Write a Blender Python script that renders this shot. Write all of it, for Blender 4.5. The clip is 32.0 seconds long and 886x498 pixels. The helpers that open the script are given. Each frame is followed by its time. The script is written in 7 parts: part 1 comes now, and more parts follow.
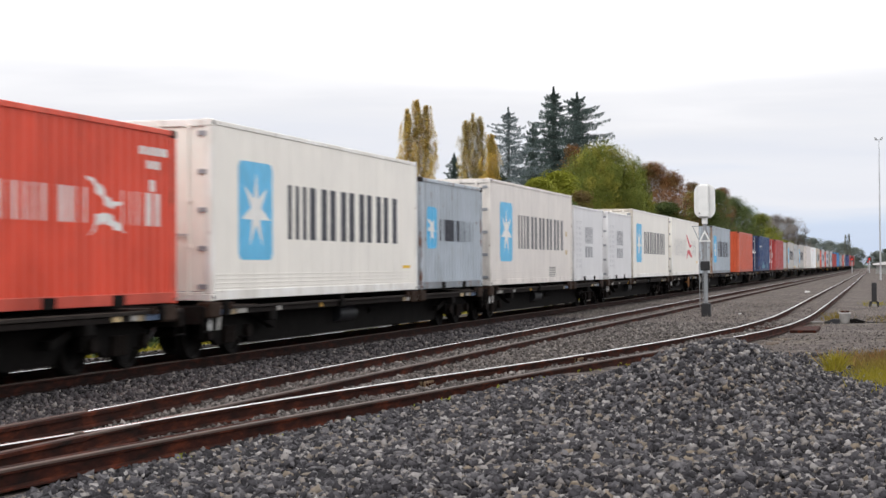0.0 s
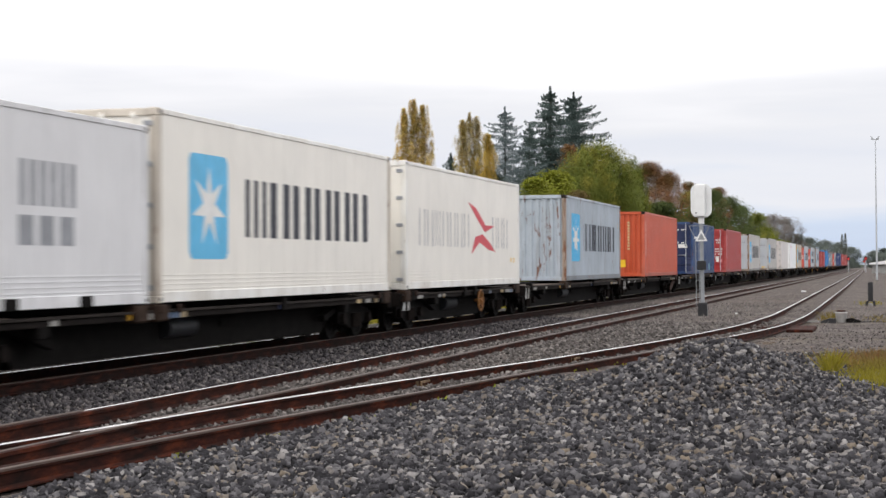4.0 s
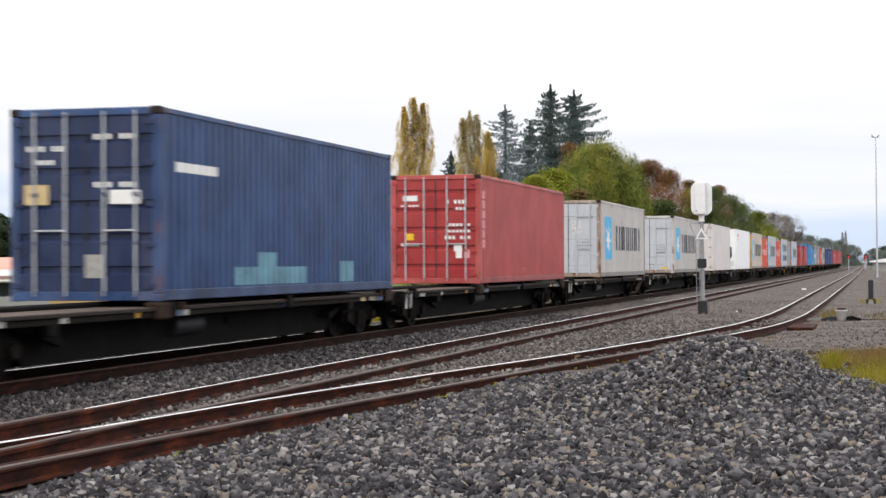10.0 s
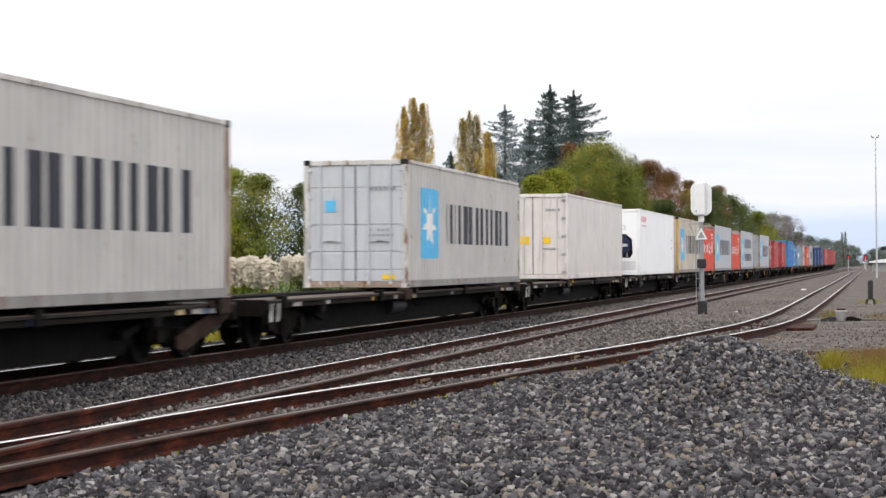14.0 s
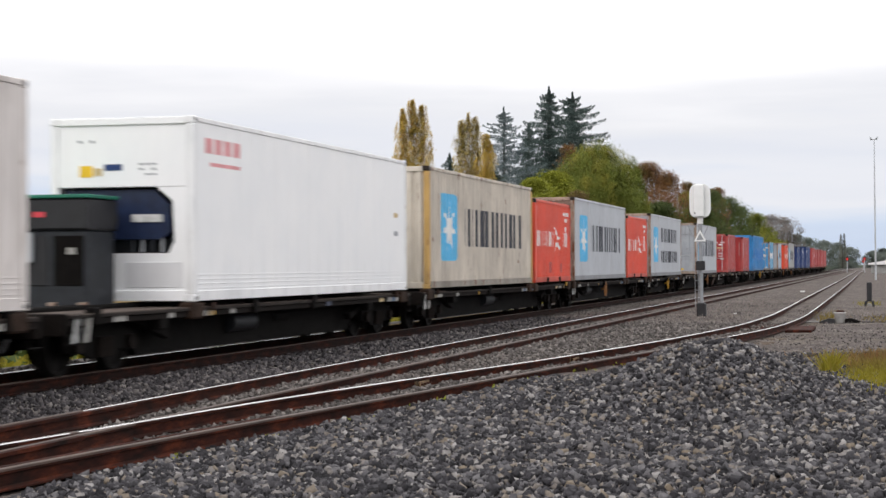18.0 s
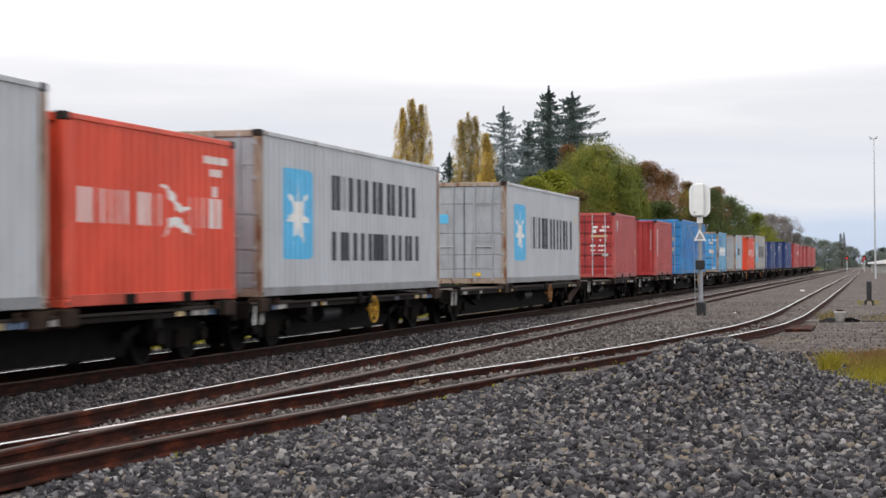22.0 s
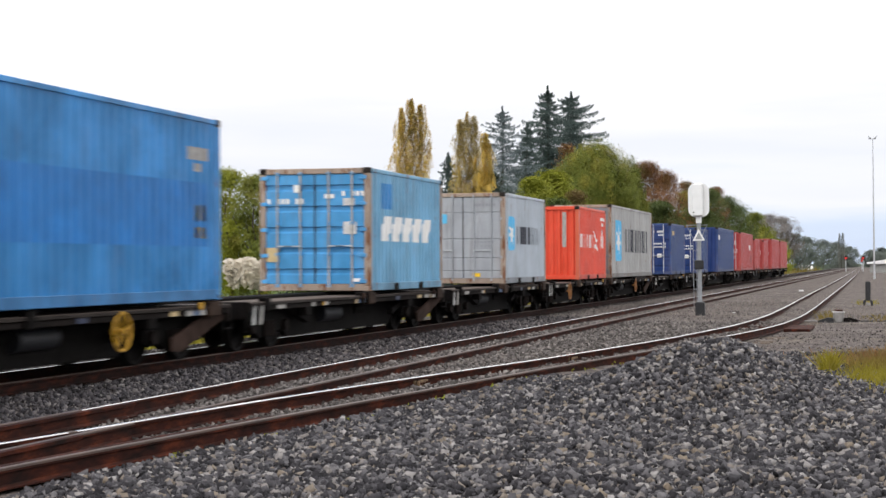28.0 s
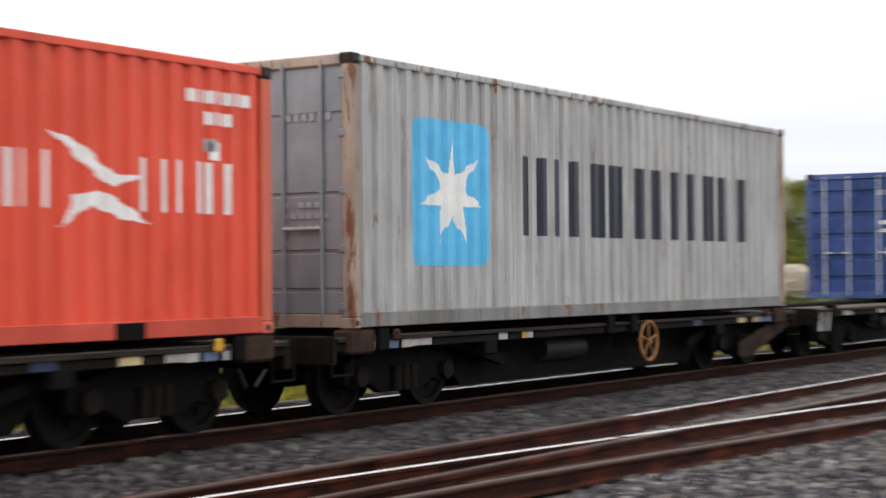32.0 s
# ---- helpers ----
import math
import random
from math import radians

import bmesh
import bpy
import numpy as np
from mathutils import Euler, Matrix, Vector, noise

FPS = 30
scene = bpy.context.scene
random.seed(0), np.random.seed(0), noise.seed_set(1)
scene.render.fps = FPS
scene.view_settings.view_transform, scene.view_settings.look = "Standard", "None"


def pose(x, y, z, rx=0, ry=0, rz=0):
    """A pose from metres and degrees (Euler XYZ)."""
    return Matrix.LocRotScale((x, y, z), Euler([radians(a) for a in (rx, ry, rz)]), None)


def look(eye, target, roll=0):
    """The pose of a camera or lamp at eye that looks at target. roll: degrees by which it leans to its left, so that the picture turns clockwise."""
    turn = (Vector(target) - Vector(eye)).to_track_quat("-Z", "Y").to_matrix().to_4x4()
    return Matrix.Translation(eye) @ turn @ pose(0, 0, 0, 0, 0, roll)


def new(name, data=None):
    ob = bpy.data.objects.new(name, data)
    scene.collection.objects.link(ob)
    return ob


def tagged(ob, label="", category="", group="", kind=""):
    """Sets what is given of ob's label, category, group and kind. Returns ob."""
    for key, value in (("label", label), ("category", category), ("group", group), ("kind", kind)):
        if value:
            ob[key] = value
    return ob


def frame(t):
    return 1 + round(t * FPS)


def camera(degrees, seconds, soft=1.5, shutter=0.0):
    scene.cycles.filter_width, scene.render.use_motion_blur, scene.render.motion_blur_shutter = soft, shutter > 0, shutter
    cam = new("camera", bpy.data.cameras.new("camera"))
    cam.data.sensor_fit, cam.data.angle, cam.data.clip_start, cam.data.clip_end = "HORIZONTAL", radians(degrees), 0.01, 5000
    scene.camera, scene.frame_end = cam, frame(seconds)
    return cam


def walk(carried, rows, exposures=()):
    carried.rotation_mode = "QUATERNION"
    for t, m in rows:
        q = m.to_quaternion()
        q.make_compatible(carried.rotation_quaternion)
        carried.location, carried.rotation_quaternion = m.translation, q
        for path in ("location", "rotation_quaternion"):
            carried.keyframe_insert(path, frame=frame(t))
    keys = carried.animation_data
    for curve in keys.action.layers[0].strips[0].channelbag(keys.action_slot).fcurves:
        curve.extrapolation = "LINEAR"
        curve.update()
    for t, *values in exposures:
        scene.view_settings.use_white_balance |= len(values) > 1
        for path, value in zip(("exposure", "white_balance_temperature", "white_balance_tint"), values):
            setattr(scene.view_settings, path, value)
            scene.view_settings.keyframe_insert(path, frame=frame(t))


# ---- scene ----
# World: the rails run along +Y, rail heads lie at z = 0, the camera stands over x = y = 0.
cam = camera(29.05, 32.0, 1.5, 0.55)
EYE = (0.0, 0.0, 1.505)
VIEW = [
    (0, 0.555, 0.238, 14.627), (0.5, 0.514, 0.236, 14.571), (1, 0.498, 0.229, 14.596), (1.5, 0.502, 0.239, 14.618),
    (2, 0.468, 0.224, 14.576), (2.5, 0.511, 0.234, 14.582), (3, 0.542, 0.238, 14.552), (3.5, 0.544, 0.236, 14.510),
    (5.5, 0.521, 0.252, 14.528), (6, 0.593, 0.243, 14.486), (6.5, 0.688, 0.242, 14.425), (7, 0.550, 0.258, 14.525),
    (7.5, 0.549, 0.252, 14.508), (8, 0.550, 0.246, 14.504), (8.5, 0.774, 0.243, 14.356), (9, 0.832, 0.245, 14.305),
    (9.5, 0.534, 0.249, 14.490), (10, 0.472, 0.259, 14.523), (10.5, 0.459, 0.254, 14.526), (11, 0.456, 0.250, 14.528),
    (11.5, 0.455, 0.251, 14.526), (12, 0.453, 0.251, 14.530), (12.5, 0.459, 0.251, 14.530), (13, 0.460, 0.253, 14.530),
    (13.5, 0.463, 0.253, 14.530), (14, 0.480, 0.235, 14.512), (14.5, 0.524, 0.226, 14.461), (16.5, 0.572, 0.253, 14.496),
    (17, 0.545, 0.234, 14.483), (17.5, 0.524, 0.248, 14.492), (18, 0.547, 0.252, 14.475), (18.5, 0.547, 0.255, 14.469),
    (19, 0.568, 0.255, 14.490), (19.5, 0.547, 0.250, 14.537), (20, 0.546, 0.261, 14.526), (20.5, 0.488, 0.256, 14.526),
    (21, 0.501, 0.242, 14.520), (21.5, 0.530, 0.248, 14.532), (22, 0.523, 0.262, 14.468), (22.5, 0.527, 0.259, 14.467),
    (23, 0.519, 0.254, 14.497), (23.5, 0.509, 0.244, 14.524), (24, 0.523, 0.263, 14.403), (24.5, 0.513, 0.243, 14.413),
    (25, 0.483, 0.250, 14.469), (25.5, 0.446, 0.264, 14.535), (27.5, 0.486, 0.240, 14.449), (28, 0.522, 0.258, 14.432),
    (28.5, 0.593, 0.261, 14.493), (29, 0.616, 0.257, 14.502), (29.5, 0.598, 0.260, 14.555), (30, 0.620, 0.290, 14.926),
    (30.2, 0.647, 0.327, 15.648), (30.5, 0.669, 0.397, 16.935), (31, 0.707, 0.505, 19.173), (31.2, 0.766, 0.496, 20.551),
    (31.4, 0.755, 0.480, 22.539), (31.5, 0.764, 0.506, 24.063), (31.7, 0.823, 0.493, 26.743), (31.9, 0.873, 0.480, 30.499),
    (32, 0.888, 0.480, 32.537),
]
METER = [(t, e, 6500, 12.0) for t, e in ((0, -0.10), (9.1, -0.13), (9.9, 0.08), (14.5, 0.08), (16.5, -0.10), (20, -0.14), (24.1, -0.17), (24.9, 0.07), (30, 0.07), (31, 0.0), (32, 0.08))]
walk(cam, [(t, pose(*EYE, 90 + p, r, y)) for t, p, r, y in VIEW], METER)

# ---- light: an overcast sky and a faint, wide sun ----
SUN_ELEV, SUN_TURN = radians(45.6), radians(205.5)
world = bpy.data.worlds.new("overcast_sky")
scene.world = world
world.use_nodes = True
wn, wl = world.node_tree.nodes, world.node_tree.links
wn.clear()
w_out = wn.new("ShaderNodeOutputWorld")
w_sky = wn.new("ShaderNodeTexSky")
w_sky.sky_type = "NISHITA"
w_sky.sun_disc = False
w_sky.sun_elevation, w_sky.sun_rotation = SUN_ELEV, SUN_TURN
w_bg_sky = wn.new("ShaderNodeBackground")
w_bg_sky.inputs["Strength"].default_value = 0.09
wl.new(w_sky.outputs[0], w_bg_sky.inputs["Color"])
w_co = wn.new("ShaderNodeTexCoord")
w_sep = wn.new("ShaderNodeSeparateXYZ")
wl.new(w_co.outputs["Generated"], w_sep.inputs[0])
w_map = wn.new("ShaderNodeMapping")
w_map.inputs["Scale"].default_value = (3.0, 3.0, 26.0)
wl.new(w_co.outputs["Generated"], w_map.inputs["Vector"])
w_noise = wn.new("ShaderNodeTexNoise")
w_noise.inputs["Scale"].default_value = 1.3
w_noise.inputs["Detail"].default_value = 5.0
wl.new(w_map.outputs[0], w_noise.inputs["Vector"])
w_add = wn.new("ShaderNodeMath")
w_add.operation = "MULTIPLY_ADD"
wl.new(w_noise.outputs["Fac"], w_add.inputs[0])
w_add.inputs[1].default_value = 0.09
wl.new(w_sep.outputs["Z"], w_add.inputs[2])
w_ramp = wn.new("ShaderNodeValToRGB")
wl.new(w_add.outputs[0], w_ramp.inputs[0])
el = w_ramp.color_ramp.elements
el[0].position, el[0].color = 0.0, (0.62, 0.72, 0.88, 1)
el[1].position, el[1].color = 1.0, (1.0, 1.0, 1.0, 1)
for p, c in ((0.045, (0.67, 0.78, 0.965)), (0.068, (0.71, 0.825, 1.0)), (0.088, (0.94, 0.965, 1.02)), (0.108, (0.885, 0.92, 0.995)), (0.13, (0.965, 0.98, 1.015)), (0.155, (1.16, 1.16, 1.17)), (0.20, (1.42, 1.42, 1.42)), (0.4, (1.12, 1.12, 1.12))):
    e = w_ramp.color_ramp.elements.new(p)
    e.color = (*c, 1)
w_str = wn.new("ShaderNodeMapRange")
w_str.inputs["From Min"].default_value, w_str.inputs["From Max"].default_value = 0.10, 0.55
w_str.inputs["To Min"].default_value, w_str.inputs["To Max"].default_value = 1.0, 1.75
wl.new(w_sep.outputs["Z"], w_str.inputs["Value"])
w_bg = wn.new("ShaderNodeBackground")
wl.new(w_ramp.outputs[0], w_bg.inputs["Color"])
wl.new(w_str.outputs[0], w_bg.inputs["Strength"])
w_mix = wn.new("ShaderNodeMixShader")
w_mix.inputs[0].default_value = 0.93
wl.new(w_bg_sky.outputs[0], w_mix.inputs[1])
wl.new(w_bg.outputs[0], w_mix.inputs[2])
wl.new(w_mix.outputs[0], w_out.inputs["Surface"])

sun = new("sun", bpy.data.lights.new("sun", "SUN"))
sun.data.energy, sun.data.angle, sun.data.color = 0.9, radians(25), (1.0, 0.96, 0.9)
sun.matrix_world = look((-22, -46, 52), (0, 0, 0))
scene.view_settings.exposure = 0.0


# ---- materials ----
def nodes_of(name):
    m = bpy.data.materials.new(name)
    m.use_nodes = True
    nt = m.node_tree
    return m, nt.nodes, nt.links, nt.nodes["Principled BSDF"]


def ramp(n, stops):
    r = n.new("ShaderNodeValToRGB")
    els = r.color_ramp.elements
    els[0].position, els[0].color = stops[0][0], (*stops[0][1], 1)
    els[1].position, els[1].color = stops[-1][0], (*stops[-1][1], 1)
    for p, c in stops[1:-1]:
        e = els.new(p)
        e.color = (*c, 1)
    return r


def tex_noise(n, l, scale, detail=4.0, rough=0.55, stretch=(1, 1, 1), coord="Object", dims="3D"):
    co = n.new("ShaderNodeTexCoord")
    mp = n.new("ShaderNodeMapping")
    mp.inputs["Scale"].default_value = stretch
    l.new(co.outputs[coord], mp.inputs["Vector"])
    t = n.new("ShaderNodeTexNoise")
    t.inputs["Scale"].default_value, t.inputs["Detail"].default_value, t.inputs["Roughness"].default_value = scale, detail, rough
    l.new(mp.outputs[0], t.inputs["Vector"])
    return t


def mix(n, l, fac, a, b, mode="MIX"):
    m = n.new("ShaderNodeMix")
    m.data_type, m.blend_type = "RGBA", mode
    for sock, v in ((m.inputs[0], fac), (m.inputs[6], a), (m.inputs[7], b)):
        if isinstance(v, (int, float)):
            sock.default_value = v
        elif isinstance(v, tuple):
            sock.default_value = (*v, 1)
        else:
            l.new(v, sock)
    return m.outputs[2]


def bump(n, l, height, bsdf, strength=0.3, distance=0.01):
    b = n.new("ShaderNodeBump")
    b.inputs["Strength"].default_value, b.inputs["Distance"].default_value = strength, distance
    l.new(height, b.inputs["Height"])
    l.new(b.outputs[0], bsdf.inputs["Normal"])


COATS = {}


def paint(name, col, rust=0.2, rough=0.42, dirt=0.25, fade=0.15, seed=0.0):
    """Weathered paint on steel: faded patches, downward dirt streaks and rust spots."""
    m, n, l, b = nodes_of(name)
    COATS[name] = (col, rust, rough, dirt, fade)
    soft = tex_noise(n, l, 0.9, 5, 0.6, (1, 1, 0.8))
    soft.inputs["Distortion"].default_value = 0.4 + seed
    pale = tuple(min(0.9, c * (1 + fade) + 0.05 * fade + 0.06 * fade) for c in col)
    deep = tuple(c * (1 - fade * 0.8) for c in col)
    base = ramp(n, ((0.35, deep), (0.65, pale)))
    l.new(soft.outputs["Fac"], base.inputs[0])
    streak = tex_noise(n, l, 5.0, 6, 0.65, (1.6, 1.6, 0.12))
    sr = ramp(n, ((0.5, (0, 0, 0)), (0.72, (1, 1, 1))))
    l.new(streak.outputs["Fac"], sr.inputs[0])
    sc = n.new("ShaderNodeMath")
    sc.operation = "MULTIPLY"
    l.new(sr.outputs[0], sc.inputs[0])
    sc.inputs[1].default_value = dirt
    c1 = mix(n, l, sc.outputs[0], base.outputs[0], (0.11, 0.085, 0.06))
    stain = tex_noise(n, l, 1.7, 7, 0.68, (1, 1, 0.45))
    stain.inputs["Distortion"].default_value = 0.8
    st = ramp(n, ((0.54, (0, 0, 0)), (0.70, (0.6 * dirt, 0.6 * dirt, 0.6 * dirt))))
    l.new(stain.outputs["Fac"], st.inputs[0])
    c1 = mix(n, l, st.outputs[0], c1, (0.25, 0.195, 0.15))
    spots = tex_noise(n, l, 7.0, 8, 0.7, (1, 1, 0.22))
    lo = 0.74 - 0.22 * rust
    rr = ramp(n, ((lo, (0, 0, 0)), (lo + 0.06, (1, 1, 1))))
    l.new(spots.outputs["Fac"], rr.inputs[0])
    c2 = mix(n, l, rr.outputs[0], c1, (0.16, 0.06, 0.022))
    l.new(c2, b.inputs["Base Color"])
    b.inputs["Specular IOR Level"].default_value = 0.3
    b.inputs["Coat Weight"].default_value, b.inputs["Coat Roughness"].default_value = 0.08, 0.25
    rg = n.new("ShaderNodeMapRange")
    rg.inputs["To Min"].default_value, rg.inputs["To Max"].default_value = rough - 0.08, rough + 0.16
    l.new(soft.outputs["Fac"], rg.inputs["Value"])
    l.new(rg.outputs[0], b.inputs["Roughness"])
    fine = tex_noise(n, l, 3.2, 3, 0.5)
    bump(n, l, fine.outputs["Fac"], b, 0.12, 0.01)
    return m


WORN = {}


def worn(key):
    """The same paint, chipped and rusting, for posts, rails and sills."""
    if key not in WORN:
        col, rust, rough, dirt, fade = COATS[M[key].name]
        WORN[key] = paint("worn_" + M[key].name, col, rust + 0.38, rough + 0.08, dirt + 0.25, fade + 0.1)
    return WORN[key]


def plain(name, col, rough=0.5, metal=0.0, var=0.2, scale=6.0, bump_s=0.15, stretch=(1, 1, 1), spec=0.4):
    m, n, l, b = nodes_of(name)
    t = tex_noise(n, l, scale, 6, 0.6, stretch)
    r = ramp(n, ((0.3, tuple(c * (1 - var) for c in col)), (0.7, tuple(min(0.95, c * (1 + var)) for c in col))))
    l.new(t.outputs["Fac"], r.inputs[0])
    l.new(r.outputs[0], b.inputs["Base Color"])
    b.inputs["Roughness"].default_value, b.inputs["Metallic"].default_value = rough, metal
    b.inputs["Specular IOR Level"].default_value = spec
    if bump_s:
        bump(n, l, t.outputs["Fac"], b, bump_s, 0.01)
    return m


def island(name, stops, rough=0.9, scale=30.0, tint=0.3, trans=0.0, patch=0.0, patch_col=(0.3, 0.2, 0.05)):
    """One colour for each loose piece of a mesh, with a fine grain on it."""
    m, n, l, b = nodes_of(name)
    g = n.new("ShaderNodeNewGeometry")
    r = ramp(n, stops)
    l.new(g.outputs["Random Per Island"], r.inputs[0])
    t = tex_noise(n, l, scale, 4, 0.6)
    dark = ramp(n, ((0.3, (1 - tint,) * 3), (0.7, (1, 1, 1))))
    l.new(t.outputs["Fac"], dark.inputs[0])
    c = mix(n, l, 1.0, r.outputs[0], dark.outputs[0], "MULTIPLY")
    if patch:
        p = tex_noise(n, l, 0.45, 3, 0.5)
        pr = ramp(n, ((0.5, (0, 0, 0)), (0.62, (patch,) * 3)))
        l.new(p.outputs["Fac"], pr.inputs[0])
        c = mix(n, l, pr.outputs[0], c, patch_col)
    l.new(c, b.inputs["Base Color"])
    b.inputs["Roughness"].default_value = rough
    b.inputs["Specular IOR Level"].default_value = 0.25
    if trans:
        thin = n.new("ShaderNodeBsdfTranslucent")
        l.new(c, thin.inputs["Color"])
        both = n.new("ShaderNodeMixShader")
        both.inputs[0].default_value = trans
        l.new(b.outputs[0], both.inputs[1])
        l.new(thin.outputs[0], both.inputs[2])
        l.new(both.outputs[0], n["Material Output"].inputs["Surface"])
    return m


def low_shaded(key):
    """The same paint darkened for shade, dirtier and rustier, for the rails along the bottom."""
    if "low_" + key not in WORN:
        col, rust, rough, dirt, fade = COATS[M[key].name]
        vivid = max(col) > 2 * min(col)
        WORN["low_" + key] = paint("dusty_" + M[key].name, tuple((0.66 if vivid else 0.46) * c for c in col), rust + 0.25, rough + 0.15, dirt + (0.05 if vivid else 0.3), fade + 0.12)
    return WORN["low_" + key]


M = {}
M["greystreak"] = paint("soot_streaked_grey_paint", (0.385, 0.388, 0.38), 0.5, 0.5, 0.55, 0.14)
# door grey darkened for the shadow of the neighbouring container
M["greyshade"] = paint("shadowed_grey_door_paint", (0.20, 0.213, 0.23), 0.2, 0.5, 0.18, 0.2)
M["grey"] = paint("grey_paint", (0.485, 0.508, 0.54), 0.36, 0.45, 0.16, 0.07)
M["greyblue"] = paint("blue_grey_paint", (0.42, 0.475, 0.53), 0.45, 0.45, 0.30, 0.10)
M["greydirty"] = paint("dirty_grey_paint", (0.51, 0.495, 0.475), 0.46, 0.5, 0.13, 0.09)
M["yellowed"] = paint("yellowed_paint", (0.56, 0.505, 0.43), 0.55, 0.5, 0.38, 0.15)
M["cream"] = paint("cream_panel", (0.85, 0.82, 0.755), 0.05, 0.42, 0.05, 0.04)
M["beige"] = paint("beige_panel", (0.73, 0.685, 0.64), 0.12, 0.42, 0.15, 0.06)
M["offwhite"] = paint("offwhite_panel", (0.655, 0.61, 0.585), 0.05, 0.45, 0.30, 0.07)
M["white"] = paint("white_panel", (0.87, 0.88, 0.89), 0.0, 0.4, 0.03, 0.03)
M["milk"] = paint("milky_panel", (0.70, 0.70, 0.71), 0.05, 0.42, 0.07, 0.05)
M["red"] = paint("bright_red_paint", (0.69, 0.070, 0.030), 0.15, 0.42, 0.12, 0.12)
# orange and dark red: shaded copy for ends, sky sheen mixed into the sides
M["orangeend"] = paint("shaded_orange_end_paint", (0.52, 0.085, 0.030), 0.12, 0.42, 0.16, 0.12)
M["orange"] = paint("sheen_orange_paint", (0.56, 0.110, 0.055), 0.12, 0.42, 0.16, 0.12)
M["navy"] = paint("navy_paint", (0.008, 0.044, 0.145), 0.3, 0.42, 0.16, 0.25)
M["maroonend"] = paint("shaded_red_end_paint", (0.33, 0.026, 0.027), 0.18, 0.42, 0.15, 0.16)
M["maroon"] = paint("sheen_dark_red_paint", (0.395, 0.062, 0.058), 0.18, 0.42, 0.15, 0.16)
M["blue"] = paint("blue_paint", (0.010, 0.19, 0.47), 0.2, 0.42, 0.18, 0.3)
M["skyblue"] = paint("light_blue_paint", (0.135, 0.355, 0.54), 0.42, 0.42, 0.40, 0.2)
# grey and royal end copies, darkened for the shading of the ends
M["greyend"] = paint("shaded_grey_end_paint", (0.335, 0.355, 0.385), 0.42, 0.5, 0.4, 0.14)
M["royalend"] = paint("shaded_blue_door_paint", (0.004, 0.027, 0.135), 0.15, 0.4, 0.12, 0.2)
M["royal"] = paint("royal_blue_paint", (0.016, 0.046, 0.160), 0.15, 0.4, 0.12, 0.2)
M["greyrust"] = paint("rust_streaked_grey_paint", (0.42, 0.47, 0.52), 0.80, 0.5, 0.4, 0.12)
M["ochrepost"] = paint("ochre_rusted_post", (0.50, 0.31, 0.10), 0.6, 0.6, 0.4, 0.2)
# navy and light blue door copies, deepened to shade the end
M["navyend"] = paint("shaded_navy_door_paint", (0.004, 0.016, 0.068), 0.2, 0.42, 0.15, 0.2)
M["skyend"] = paint("shaded_sky_door_paint", (0.050, 0.275, 0.56), 0.2, 0.42, 0.22, 0.22)
M["rustend"] = paint("rust_covered_grey_paint", (0.20, 0.135, 0.105), 0.85, 0.6, 0.6, 0.2)
M["rod"] = plain("rusty_lock_rod", (0.29, 0.275, 0.265), 0.6, 0, 0.45, 5, 0.2, (1, 1, 0.3))
M["sky_rod"] = plain("tan_grey_lock_rod", (0.36, 0.34, 0.31), 0.6, 0, 0.35, 5, 0.2, (1, 1, 0.3))
M["rustpost"] = paint("rusty_post_paint", (0.31, 0.24, 0.19), 0.95, 0.6, 0.5, 0.25)
M["logo_blue"] = plain("logo_blue", (0.10, 0.47, 0.76), 0.45, 0, 0.1, 3)
M["logo_dark"] = plain("logo_dark", (0.022, 0.025, 0.038), 0.5, 0, 0.2, 3)
M["logo_white"] = plain("logo_white", (0.78, 0.78, 0.76), 0.5, 0, 0.08, 4)
M["logo_red"] = plain("logo_red", (0.62, 0.06, 0.08), 0.5, 0, 0.1, 4)
M["yellow"] = plain("yellow_sticker", (0.80, 0.50, 0.02), 0.5, 0, 0.1, 5)
M["tan_mark"] = plain("tan_mark", (0.55, 0.42, 0.22), 0.6, 0, 0.15, 5)
M["blue_patch"] = plain("blue_patch", (0.008, 0.165, 0.47), 0.4, 0, 0.25, 1.2)
M["pale_patch"] = plain("pale_patch", (0.13, 0.28, 0.36), 0.5, 0, 0.35, 1.5)
M["logo_grey"] = plain("worn_dark_letters", (0.11, 0.11, 0.12), 0.5, 0, 0.2, 3)
M["pale_code"] = plain("faint_grey_code", (0.50, 0.50, 0.52), 0.5, 0, 0.15, 5)
M["grey_mark"] = plain("grey_mark", (0.28, 0.29, 0.31), 0.5, 0, 0.2, 4)
M["gasket"] = plain("black_gasket", (0.03, 0.03, 0.032), 0.7, 0, 0.3, 8)
M["steel"] = plain("galvanised_steel", (0.50, 0.52, 0.54), 0.45, 0.5, 0.15, 9)
# oily underframe and running gear, blackened further for the shade beneath the wagons
M["under"] = plain("oily_shaded_underframe", (0.0060, 0.0052, 0.0048), 0.85, 0, 0.5, 5, 0.3, (1, 1, 1), 0.08)
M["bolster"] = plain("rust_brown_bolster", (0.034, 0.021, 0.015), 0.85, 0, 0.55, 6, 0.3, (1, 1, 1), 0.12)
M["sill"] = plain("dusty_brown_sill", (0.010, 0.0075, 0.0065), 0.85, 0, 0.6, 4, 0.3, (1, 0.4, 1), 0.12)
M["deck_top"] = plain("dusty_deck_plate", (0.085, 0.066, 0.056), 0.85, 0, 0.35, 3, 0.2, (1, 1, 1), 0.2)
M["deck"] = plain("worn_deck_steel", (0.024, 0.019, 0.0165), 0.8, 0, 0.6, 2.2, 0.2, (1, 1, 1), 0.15)
